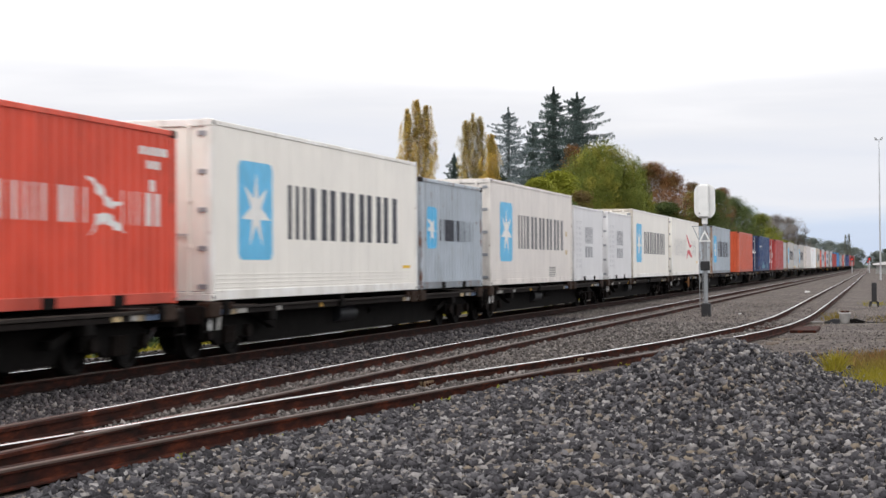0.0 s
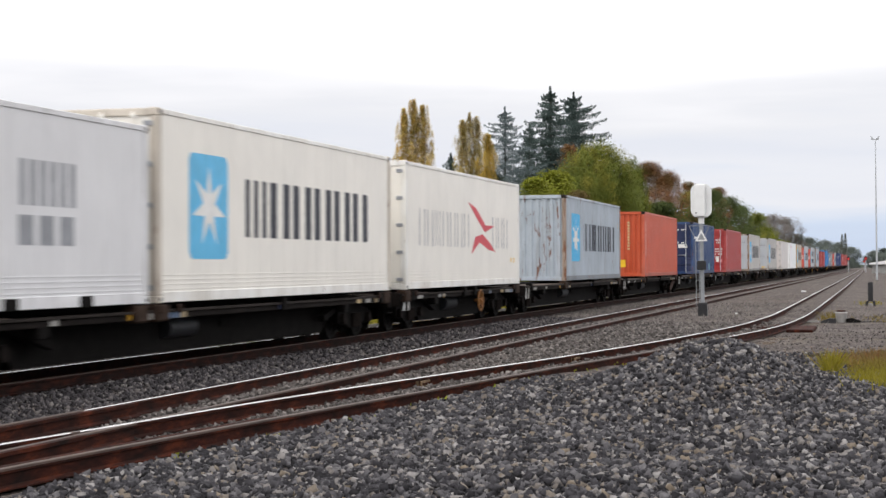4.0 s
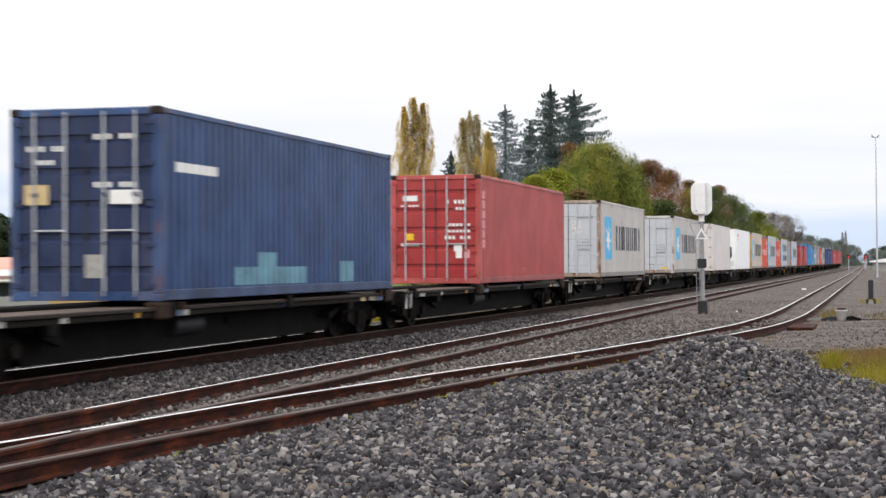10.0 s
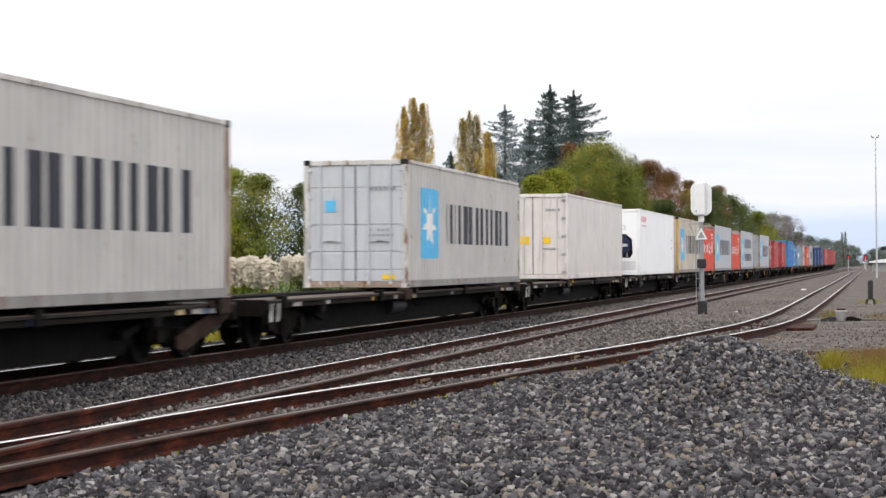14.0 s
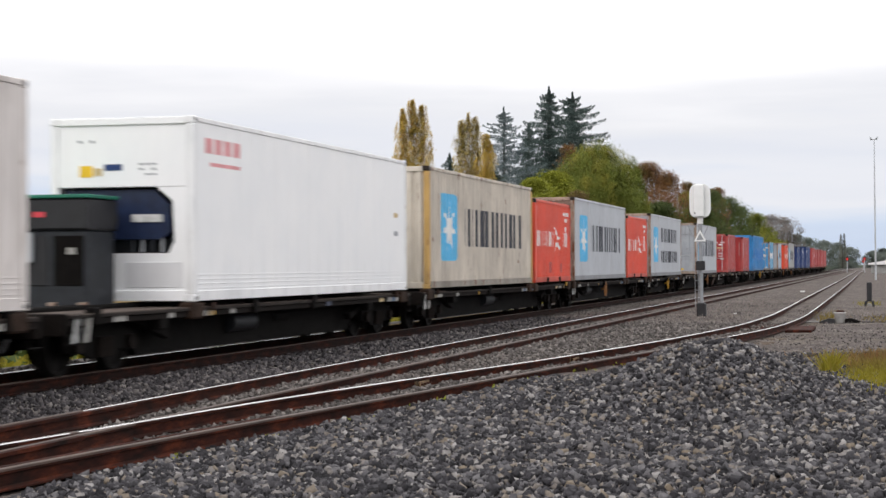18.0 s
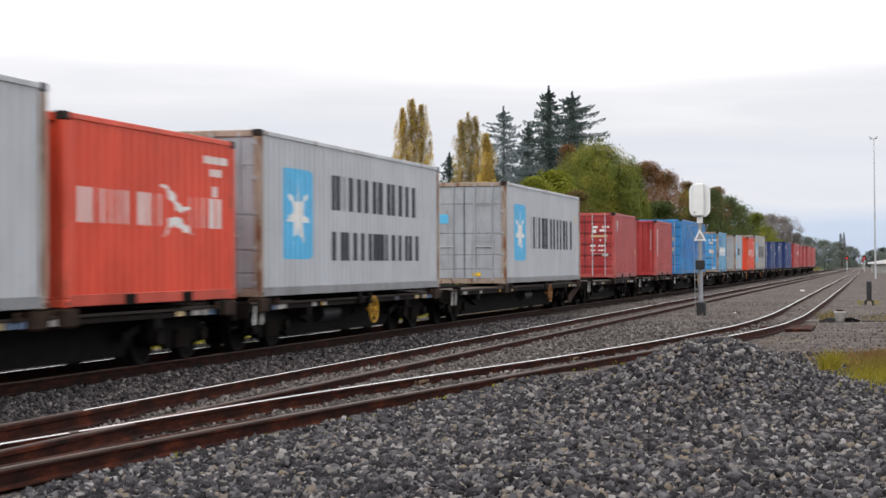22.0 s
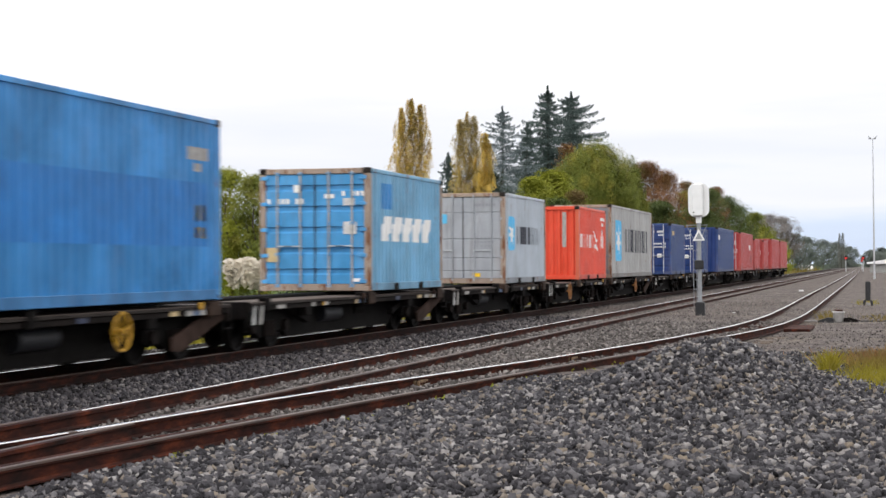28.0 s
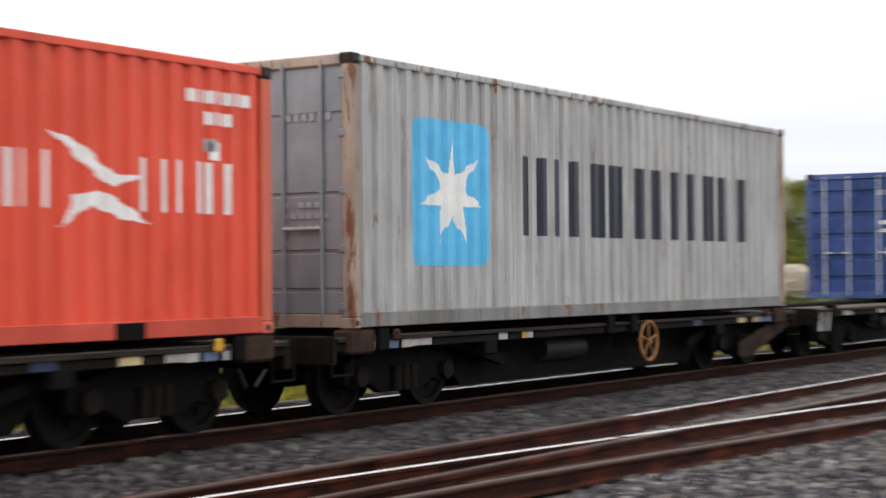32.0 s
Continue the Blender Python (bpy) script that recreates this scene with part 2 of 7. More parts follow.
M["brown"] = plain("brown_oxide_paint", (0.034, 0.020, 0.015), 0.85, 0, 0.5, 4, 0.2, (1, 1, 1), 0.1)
M["grime"] = plain("grimy_shaded_gear", (0.0095, 0.007, 0.006), 0.85, 0, 0.5, 5, 0.3, (1, 1, 1), 0.1)
M["wheel"] = plain("oily_shaded_wheel", (0.0075, 0.0065, 0.006), 0.75, 0, 0.4, 6, 0.2, (1, 1, 1), 0.1)
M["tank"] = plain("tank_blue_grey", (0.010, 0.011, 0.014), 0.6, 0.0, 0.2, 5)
M["ochre"] = plain("ochre_brake_wheel", (0.26, 0.11, 0.03), 0.6, 0, 0.3, 9)
M["amber"] = plain("amber_brake_wheel", (0.50, 0.27, 0.015), 0.55, 0, 0.25, 9)
M["plate"] = plain("grimy_white_plate", (0.33, 0.32, 0.30), 0.6, 0, 0.3, 10)
M["blue_plate"] = plain("grimy_blue_plate", (0.10, 0.15, 0.25), 0.6, 0, 0.35, 10)
M["tan_plate"] = plain("grimy_tan_plate", (0.30, 0.23, 0.13), 0.6, 0, 0.35, 10)
M["unit_navy"] = plain("dark_navy_unit", (0.012, 0.022, 0.06), 0.4, 0, 0.3, 4)
M["white_plate"] = plain("scuffed_white_plate", (0.55, 0.55, 0.54), 0.6, 0, 0.3, 10)
M["grey_dark"] = plain("dark_grey_hood", (0.017, 0.017, 0.020), 0.5, 0, 0.3, 3)
M["teal"] = plain("green_edge_paint", (0.01, 0.14, 0.09), 0.5, 0, 0.2, 5)
M["faint_red"] = plain("faded_red_letters", (0.70, 0.30, 0.31), 0.5, 0, 0.2, 4)
M["faint_orange"] = plain("faded_orange_letters", (0.66, 0.27, 0.20), 0.5, 0, 0.25, 4)
M["dark_unit"] = plain("dark_machinery", (0.016, 0.019, 0.024), 0.6, 0, 0.4, 6)


def rail_steel(name="rusty_rail", k=1.0):
    m, n, l, b = nodes_of(name)
    t = tex_noise(n, l, 9, 6, 0.65, (1, 0.25, 1))
    r = ramp(n, ((0.32, (0.010 * k, 0.005 * k, 0.004 * k)), (0.52, (0.036 * k, 0.010 * k, 0.006 * k)), (0.74, (0.13 * k, 0.030 * k, 0.012 * k))))
    l.new(t.outputs["Fac"], r.inputs[0])
    l.new(r.outputs[0], b.inputs["Base Color"])
    b.inputs["Roughness"].default_value = 0.85
    b.inputs["Specular IOR Level"].default_value = 0.12
    bump(n, l, t.outputs["Fac"], b, 0.3, 0.004)
    return m


def rail_top(name, shine):
    m, n, l, b = nodes_of(name)
    t = tex_noise(n, l, 14, 5, 0.6, (1, 0.06, 1))
    r = ramp(n, ((0.35, (0.80, 0.79, 0.78)), (0.7, (0.93, 0.92, 0.91))) if shine else ((0.3, (0.03, 0.017, 0.012)), (0.7, (0.085, 0.05, 0.035))))
    l.new(t.outputs["Fac"], r.inputs[0])
    l.new(r.outputs[0], b.inputs["Base Color"])
    b.inputs["Metallic"].default_value = shine if shine else 0.1
    b.inputs["Roughness"].default_value = (0.05 if shine > 0.8 else 0.22) if shine else 0.55
    return m


M["rail"] = rail_steel("rusty_rail", 0.9)
# grimy main line steel, darkened also for the shade of the train
M["rail_shaded"] = rail_steel("grimy_shaded_main_rail", 0.40)
M["rail_shine"] = rail_top("polished_rail_head", 0.6)
M["rail_mirror"] = rail_top("mirror_bright_rail_head", 0.95)
M["rail_dull"] = rail_top("dull_rail_head", 0)
M["fishplate"] = plain("tan_rusted_fishplate", (0.15, 0.095, 0.05), 0.9, 0, 0.5, 14, 0.3)
M["sleeper"] = plain("weathered_sleeper", (0.10, 0.075, 0.055), 0.9, 0, 0.35, 9, 0.4, (1, 4, 1))
M["stone"] = island("ballast_stone", ((0.0, (0.014, 0.013, 0.015)), (0.34, (0.038, 0.036, 0.041)), (0.62, (0.085, 0.081, 0.088)), (0.82, (0.165, 0.158, 0.163)), (0.845, (0.23, 0.185, 0.135)), (0.90, (0.19, 0.172, 0.160)), (1.0, (0.34, 0.325, 0.315))), 0.85, 40, 0.35)
M["stone_mid"] = island("dusty_ballast_stone", ((0.0, (0.018, 0.0163, 0.0175)), (0.35, (0.050, 0.0445, 0.048)), (0.7, (0.095, 0.086, 0.090)), (0.9, (0.15, 0.135, 0.131)), (1.0, (0.26, 0.238, 0.222))), 0.88, 40, 0.35)
# main line stones, darkened for oil and for the train's shade
M["stone_oil_shade"] = island("oil_shade_stone", ((0.0, (0.008, 0.007, 0.007)), (0.6, (0.028, 0.024, 0.022)), (1.0, (0.075, 0.065, 0.058))), 0.9, 40, 0.35)
M["stone_brown"] = island("grimy_ballast_stone", ((0.0, (0.040, 0.035, 0.032)), (0.4, (0.098, 0.087, 0.081)), (0.8, (0.175, 0.158, 0.150)), (1.0, (0.30, 0.27, 0.25))), 0.9, 40, 0.35)


def ground_mat():
    """Grey gravel between the tracks, grass and weeds beyond them."""
    m, n, l, b = nodes_of("gravel_and_grass")
    co = n.new("ShaderNodeTexCoord")
    sep = n.new("ShaderNodeSeparateXYZ")
    l.new(co.outputs["Object"], sep.inputs[0])
    v = n.new("ShaderNodeTexVoronoi")
    v.inputs["Scale"].default_value = 16.0
    l.new(co.outputs["Object"], v.inputs["Vector"])
    vr = ramp(n, ((0.0, (0.041, 0.0355, 0.0355)), (0.5, (0.101, 0.089, 0.087)), (1.0, (0.21, 0.186, 0.178))))
    l.new(v.outputs["Color"], vr.inputs[0])
    big = tex_noise(n, l, 0.35, 5, 0.6)
    br = ramp(n, ((0.35, (0.66, 0.62, 0.58)), (0.65, (1.12, 1.08, 1.02))))
    l.new(big.outputs["Fac"], br.inputs[0])
    grav = mix(n, l, 1.0, vr.outputs[0], br.outputs[0], "MULTIPLY")
    patchy = tex_noise(n, l, 5.0, 8, 0.75)
    pr = ramp(n, ((0.36, (0.62, 0.60, 0.60)), (0.64, (1.30, 1.30, 1.30))))
    l.new(patchy.outputs["Fac"], pr.inputs[0])
    grav = mix(n, l, 1.0, grav, pr.outputs[0], "MULTIPLY")
    mid = tex_noise(n, l, 1.4, 6, 0.65)
    wr = ramp(n, ((0.50, (0, 0, 0)), (0.70, (0.4, 0.4, 0.4))))
    l.new(mid.outputs["Fac"], wr.inputs[0])
    grav = mix(n, l, wr.outputs[0], grav, (0.105, 0.085, 0.05))
    gn = tex_noise(n, l, 3.0, 6, 0.7)
    gr = ramp(n, ((0.3, (0.04, 0.072, 0.014)), (0.6, (0.09, 0.135, 0.030)), (0.8, (0.16, 0.15, 0.05))))
    l.new(gn.outputs["Fac"], gr.inputs[0])
    edge = n.new("ShaderNodeMath")
    edge.operation = "MULTIPLY_ADD"
    l.new(big.outputs["Fac"], edge.inputs[0])
    edge.inputs[1].default_value = 5.0
    l.new(sep.outputs["X"], edge.inputs[2])
    left = n.new("ShaderNodeMapRange")
    left.inputs["From Min"].default_value, left.inputs["From Max"].default_value = -13.2, -12.0
    left.inputs["To Min"].default_value, left.inputs["To Max"].default_value = 1.0, 0.0
    l.new(edge.outputs[0], left.inputs["Value"])
    col = mix(n, l, left.outputs[0], grav, gr.outputs[0])
    # dark band along the main line: oil stain plus painted shade of the train
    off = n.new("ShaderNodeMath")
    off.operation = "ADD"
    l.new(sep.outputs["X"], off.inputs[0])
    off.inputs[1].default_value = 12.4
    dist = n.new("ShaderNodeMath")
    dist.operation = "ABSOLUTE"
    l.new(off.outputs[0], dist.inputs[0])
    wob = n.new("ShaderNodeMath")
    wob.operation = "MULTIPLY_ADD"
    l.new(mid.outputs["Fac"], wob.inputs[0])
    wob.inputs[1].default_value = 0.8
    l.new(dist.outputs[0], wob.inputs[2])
    oil_shade = n.new("ShaderNodeMapRange")
    oil_shade.inputs["From Min"].default_value, oil_shade.inputs["From Max"].default_value = 2.0, 2.9
    oil_shade.inputs["To Min"].default_value, oil_shade.inputs["To Max"].default_value = 0.8, 0.0
    l.new(wob.outputs[0], oil_shade.inputs["Value"])
    col = mix(n, l, oil_shade.outputs[0], col, (0.022, 0.019, 0.017))
    l.new(col, b.inputs["Base Color"])
    b.inputs["Roughness"].default_value = 0.95
    b.inputs["Specular IOR Level"].default_value = 0.2
    bump(n, l, v.outputs["Distance"], b, 0.6, 0.03)
    return m


M["ground"] = ground_mat()


# ---- mesh helpers ----
class Shape:
    """Gathers vertices and faces of one part."""

    def __init__(self):
        self.v, self.f = [], []

    def add(self, verts, faces):
        k = len(self.v)
        self.v += [tuple(p) for p in verts]
        self.f += [tuple(i + k for i in f) for f in faces]
        return self

    def box(self, x0, x1, y0, y1, z0, z1, c=0.0):
        if c <= 0:
            p = [(x, y, z) for z in (z0, z1) for y in (y0, y1) for x in (x0, x1)]
            return self.add(p, [(0, 2, 3, 1), (4, 5, 7, 6), (0, 1, 5, 4), (2, 6, 7, 3), (0, 4, 6, 2), (1, 3, 7, 5)])
        c = min(c, (x1 - x0) * 0.45, (y1 - y0) * 0.45, (z1 - z0) * 0.45)
        ring = lambda e: [(x0 + e, y0 + c), (x0 + c, y0 + e), (x1 - c, y0 + e), (x1 - e, y0 + c), (x1 - e, y1 - c), (x1 - c, y1 - e), (x0 + c, y1 - e), (x0 + e, y1 - c)]
        p = []
        for z, e in ((z0, c), (z0 + c, 0.0), (z1 - c, 0.0), (z1, c)):
            if e:
                q = [(x0 + c, y0 + c), (x0 + c, y0 + c), (x1 - c, y0 + c), (x1 - c, y0 + c), (x1 - c, y1 - c), (x1 - c, y1 - c), (x0 + c, y1 - c), (x0 + c, y1 - c)]
                q = [(a + (0.001 if i in (1, 6) else -0.001 if i in (2, 5) else 0), b) for i, (a, b) in enumerate(q)]
            else:
                q = ring(0.0)
            p += [(a, b, z) for a, b in q]
        f = [tuple(reversed(range(8))), tuple(range(24, 32))]
        for r in range(3):
            f += [(r * 8 + i, r * 8 + (i + 1) % 8, r * 8 + 8 + (i + 1) % 8, r * 8 + 8 + i) for i in range(8)]
        return self.add(p, f)

    def rod(self, a, b, r, n=10, r2=None):
        a, b = Vector(a), Vector(b)
        q = (b - a).to_track_quat("Z", "Y").to_matrix()
        r2 = r if r2 is None else r2
        p = []
        for end, rad in ((a, r), (b, r2)):
            p += [end + q @ Vector((rad * math.cos(2 * math.pi * i / n), rad * math.sin(2 * math.pi * i / n), 0)) for i in range(n)]
        f = [(i, (i + 1) % n, n + (i + 1) % n, n + i) for i in range(n)] + [tuple(reversed(range(n))), tuple(range(n, 2 * n))]
        return self.add(p, f)

    def ring(self, c, axis, r, tube, n=20, k=6):
        c = Vector(c)
        q = Vector(axis).to_track_quat("Z", "Y").to_matrix()
        p = []
        for i in range(n):
            a = 2 * math.pi * i / n
            for j in range(k):
                b = 2 * math.pi * j / k
                rr = r + tube * math.cos(b)
                p.append(c + q @ Vector((rr * math.cos(a), rr * math.sin(a), tube * math.sin(b))))
        f = [(i * k + j, ((i + 1) % n) * k + j, ((i + 1) % n) * k + (j + 1) % k, i * k + (j + 1) % k) for i in range(n) for j in range(k)]
        return self.add(p, f)

    def lathe_x(self, c, prof, n=20):
        """prof: (x, radius) pairs turned round the X axis through c."""
        p = []
        for x, r in prof:
            p += [(c[0] + x, c[1] + r * math.cos(2 * math.pi * i / n), c[2] + r * math.sin(2 * math.pi * i / n)) for i in range(n)]
        f = []
        for s in range(len(prof) - 1):
            f += [(s * n + i, (s + 1) * n + i, (s + 1) * n + (i + 1) % n, s * n + (i + 1) % n) for i in range(n)]
        return self.add(p, f)

    def prism(self, poly, axis, a, b):
        """A flat outline of (u, w) points pushed from a to b along the axis 0 (x), 1 (y) or 2 (z)."""
        n = len(poly)
        put = {0: lambda u, w, d: (d, u, w), 1: lambda u, w, d: (u, d, w), 2: lambda u, w, d: (u, w, d)}[axis]
        p = [put(u, w, a) for u, w in poly] + [put(u, w, b) for u, w in poly]
        f = [tuple(range(n)), tuple(reversed(range(n, 2 * n)))] + [(i, n + i, n + (i + 1) % n, (i + 1) % n) for i in range(n)]
        return self.add(p, f)


def finish(name, shape, material, smooth=False):
    me = bpy.data.meshes.new(name)
    me.from_pydata(shape.v, [], shape.f)
    me.materials.append(material)
    bm = bmesh.new()
    bm.from_mesh(me)
    bmesh.ops.recalc_face_normals(bm, faces=bm.faces)
    bm.to_mesh(me)
    bm.free()
    if smooth:
        me.polygons.foreach_set("use_smooth", [True] * len(me.polygons))
        me.set_sharp_from_angle(angle=radians(35))
    return me


def part(name, shape, material, parent, label="", smooth=False):
    ob = new(name, finish(name, shape, material, smooth))
    ob.parent = parent
    return tagged(ob, label) if label else ob


def again(ob, parent, m):
    """The same piece once more, on the same mesh."""
    o = new(ob.name.split(".")[0], ob.data)
    o.parent, o.matrix_basis = parent, m
    return o


def thing(name, m, label, category, group="", kind=""):
    ob = new(name)
    ob.matrix_basis = m
    ob.empty_display_size = 0.2
    return tagged(ob, label, category, group, kind)


def mesh_np(name, verts, faces, material):
    """A mesh from arrays: verts (n, 3), faces (m, k)."""
    me = bpy.data.meshes.new(name)
    m, k = faces.shape
    me.vertices.add(len(verts))
    me.vertices.foreach_set("co", verts.astype(np.float32).ravel())
    me.loops.add(m * k)
    me.loops.foreach_set("vertex_index", faces.astype(np.int32).ravel())
    me.polygons.add(m)
    me.polygons.foreach_set("loop_start", np.arange(0, m * k, k, dtype=np.int32))
    me.update(calc_edges=True)
    me.materials.append(material)
    return me


# ---- ground ----
LOW = -1.255  # the land behind the line


def ground_z(x, y):
    """Height of the ground (arrays)."""
    x, y = np.asarray(x, float), np.asarray(y, float)
    z = np.full(np.broadcast(x, y).shape, -0.20)
    z = z - 0.05 * np.exp(-((x + 9.0) / 1.0) ** 2)
    left = np.clip((-14.0 - x) / 7.0, 0, 1)
    z = z + (LOW + 0.2) * left * left * (3 - 2 * left)
    heap = 0.73 * np.exp(-(np.abs((x + 2.05) / 1.25) ** 1.9 + np.abs((y - 21.4) / 2.8) ** 2.0))
    heap = heap + 0.10 * np.exp(-(((x + 0.9) / 1.1) ** 2 + ((y - 16.2) / 2.8) ** 2))
    far = np.clip((y - 14.0) / 9.0, 0, 1)
    z = z + 0.075 * far * np.clip((x + 10.9) / 0.6, 0, 1) * np.clip((-2.4 - x) / 1.0, 0, 1)
    shelf = 0.08 * np.exp(-(((x + 2.4) / 2.6) ** 2 + ((y - 14.4) / 5.0) ** 2))
    roll = 0.02 * np.sin(1.7 * x + 0.4 * y) + 0.015 * np.sin(2.9 * y - 1.1 * x)
    near = np.clip((x + 5.7) / 1.2, 0, 1)
    return z + heap + shelf + roll * near


def make_ground():
    fine_x = np.arange(-16, 5.01, 0.25)
    xs = np.concatenate([[-3000, -1200, -500, -250, -150, -100, -70, -50, -40, -30, -25, -22, -20, -18, -17], fine_x, [6, 8, 12, 20, 40, 90, 200, 500, 1200, 3000]])
    fine_y = np.arange(6, 40.01, 0.25)
    ys = np.concatenate([[-3000, -800, -200, -60, -20, -5, 0, 3], fine_y, [41, 43, 46, 50, 56, 64, 75, 90, 110, 140, 180, 240, 330, 480, 700, 1100, 1800, 3500]])
    X, Y = np.meshgrid(xs, ys)
    verts = np.stack([X, Y, ground_z(X, Y)], -1).reshape(-1, 3)
    nx, ny = len(xs), len(ys)
    i = (np.arange(ny - 1)[:, None] * nx + np.arange(nx - 1)[None, :]).ravel()
    faces = np.stack([i, i + 1, i + 1 + nx, i + nx], -1)
    me = mesh_np("ground", verts, faces, M["ground"])
    me.polygons.foreach_set("use_smooth", [True] * len(me.polygons))
    tagged(new("ground", me), "grey railway gravel with grass and weeds beside it", "ground", kind="structure")


make_ground()

# ---- tracks ----
MAIN_X = -11.57
R1X, R4X = -8.16, -7.05


def spline(pts, n=6):
    """A smooth line through (y, x) knots."""
    out = []
    for i in range(len(pts) - 1):
        p0, p1, p2, p3 = pts[max(i - 1, 0)], pts[i], pts[i + 1], pts[min(i + 2, len(pts) - 1)]
        for s in range(n):
            t = s / n
            out.append(tuple(0.5 * (2 * b + (c - a) * t + (2 * a - 5 * b + 4 * c - d) * t * t + (3 * b - a - 3 * c + d) * t ** 3) for a, b, c, d in zip(p0, p1, p2, p3)))
    return out + [pts[-1]]


FAR_RAIL = spline([(-2, -7.30), (4, -7.24), (8, -7.0), (10.6, -6.76), (13, -6.46), (16.6, -6.03), (20.7, -5.37), (25.1, -4.62), (31.6, -3.76), (36, -3.46), (42, -3.31), (52, -3.27), (80, -3.27)]) + [(160, -3.27), (420, -3.27)]
NEAR_RAIL = spline([(-2, -6.24), (4, -6.14), (8, -5.93), (10.4, -5.76), (12.7, -5.50), (14.5, -5.28), (18.3, -4.76), (22.9, -4.13), (27.8, -3.37), (31.3, -2.79), (35, -2.40), (40, -2.24), (50, -2.20), (80, -2.20)]) + [(160, -2.20), (420, -2.20)]
SCALE = 1.107
FAR_RAIL = [(y * SCALE, x * SCALE) for y, x in FAR_RAIL]
NEAR_RAIL = [(y * SCALE, x * SCALE - 0.02) for y, x in NEAR_RAIL]
FAR_RAIL = [p for p in FAR_RAIL if p[0] < 34.5] + spline([(35.3, -4.12), (38.4, -3.84), (42, -3.54), (46, -3.36), (51, -3.25), (58, -3.26), (66, -3.31), (80, -3.42), (100, -3.55), (140, -3.78), (230, -4.4), (420, -5.8)])
NEAR_RAIL = [p for p in NEAR_RAIL if p[0] < 31] + spline([(31.5, -3.64), (33.4, -3.44), (35.2, -3.25), (36.6, -3.06), (39.9, -2.70), (43.3, -2.45), (47, -2.32), (52, -2.25), (64, -2.28), (87, -2.40), (135, -2.68), (238, -3.45), (420, -4.8)])
BODY = [(-0.065, -0.160), (0.065, -0.160), (0.065, -0.148), (0.012, -0.128), (0.010, -0.045), (0.034, -0.036), (0.034, -0.003), (-0.034, -0.003), (-0.034, -0.036), (-0.010, -0.045), (-0.012, -0.128), (-0.065, -0.148)]


def sweep(shape, outline, path, z=0.0):
    n, k0 = len(outline), len(shape.v)
    for i, (y, x) in enumerate(path):
        a, b = path[max(i - 1, 0)], path[min(i + 1, len(path) - 1)]
        d = Vector((b[1] - a[1], b[0] - a[0])).normalized()
        shape.v += [(x + u * d.y, y - u * d.x, z + w) for u, w in outline]
    for i in range(len(path) - 1):
        for j in range(n):
            a, b = k0 + i * n + j, k0 + i * n + (j + 1) % n
            shape.f.append((a, b, b + n, a + n))
    shape.f.append(tuple(k0 + j for j in range(n)))
    shape.f.append(tuple(k0 + (len(path) - 1) * n + j for j in reversed(range(n))))


def rail(path, owner, shiny, width=0.030, label="rusty rail with a polished head", body="rail", head="rail_shine", lip=0.5, dull=(), z=0.0, cant=0.0):
    """A rail along (y, x) points; its head is rusty, not polished, over the stretches of y named in dull."""
    s = Shape()
    sweep(s, BODY, path, z)
    r = part("rail", s, M[body], owner, label if shiny else "rusty steel rail")
    ends = sorted({path[0][0], path[-1][0], *(y for d in dull for y in d)})
    ys, xs = [p[0] for p in path], [p[1] for p in path]
    for a, b in zip(ends, ends[1:]):
        run = [(a, float(np.interp(a, ys, xs)))] + [p for p in path if a < p[0] < b] + [(b, float(np.interp(b, ys, xs)))]
        polished = shiny and not any(d[0] <= (a + b) / 2 <= d[1] for d in dull)
        w = width if polished else 0.030
        s = Shape()
        sweep(s, [(-w, -0.004), (0.0355, -0.004 - lip * max(w, 0.004)), (0.0355, -0.004), (0.031, 0.002 - cant), (-w + 0.004, 0.002)], run, z)
        part("rail_head", s, M[head] if polished else M["rail_dull"], r)
    return r


def straight(x, y0=-60, y1=420):
    return [(y, x) for y in (y0, 0, 10, 20, 40, 80, 160, y1)]


def sleepers(owner, centre, y0, y1, length=2.1, z=-0.262, step=0.7):
    s = Shape().box(-length / 2, length / 2, -0.11, 0.11, -0.06, 0.06, 0.012)
    first = None
    k = 0
    y = y0
    rng = random.Random(7)
    while y < y1:
        m = pose(centre(y), y, z + 0.012 * rng.random(), 0, 0, rng.uniform(-1, 1))
        if first is None:
            first = part("sleeper", s, M["sleeper"], owner)
            first.matrix_basis = m
        else:
            again(first, owner, m)
        y += step
        k += 1


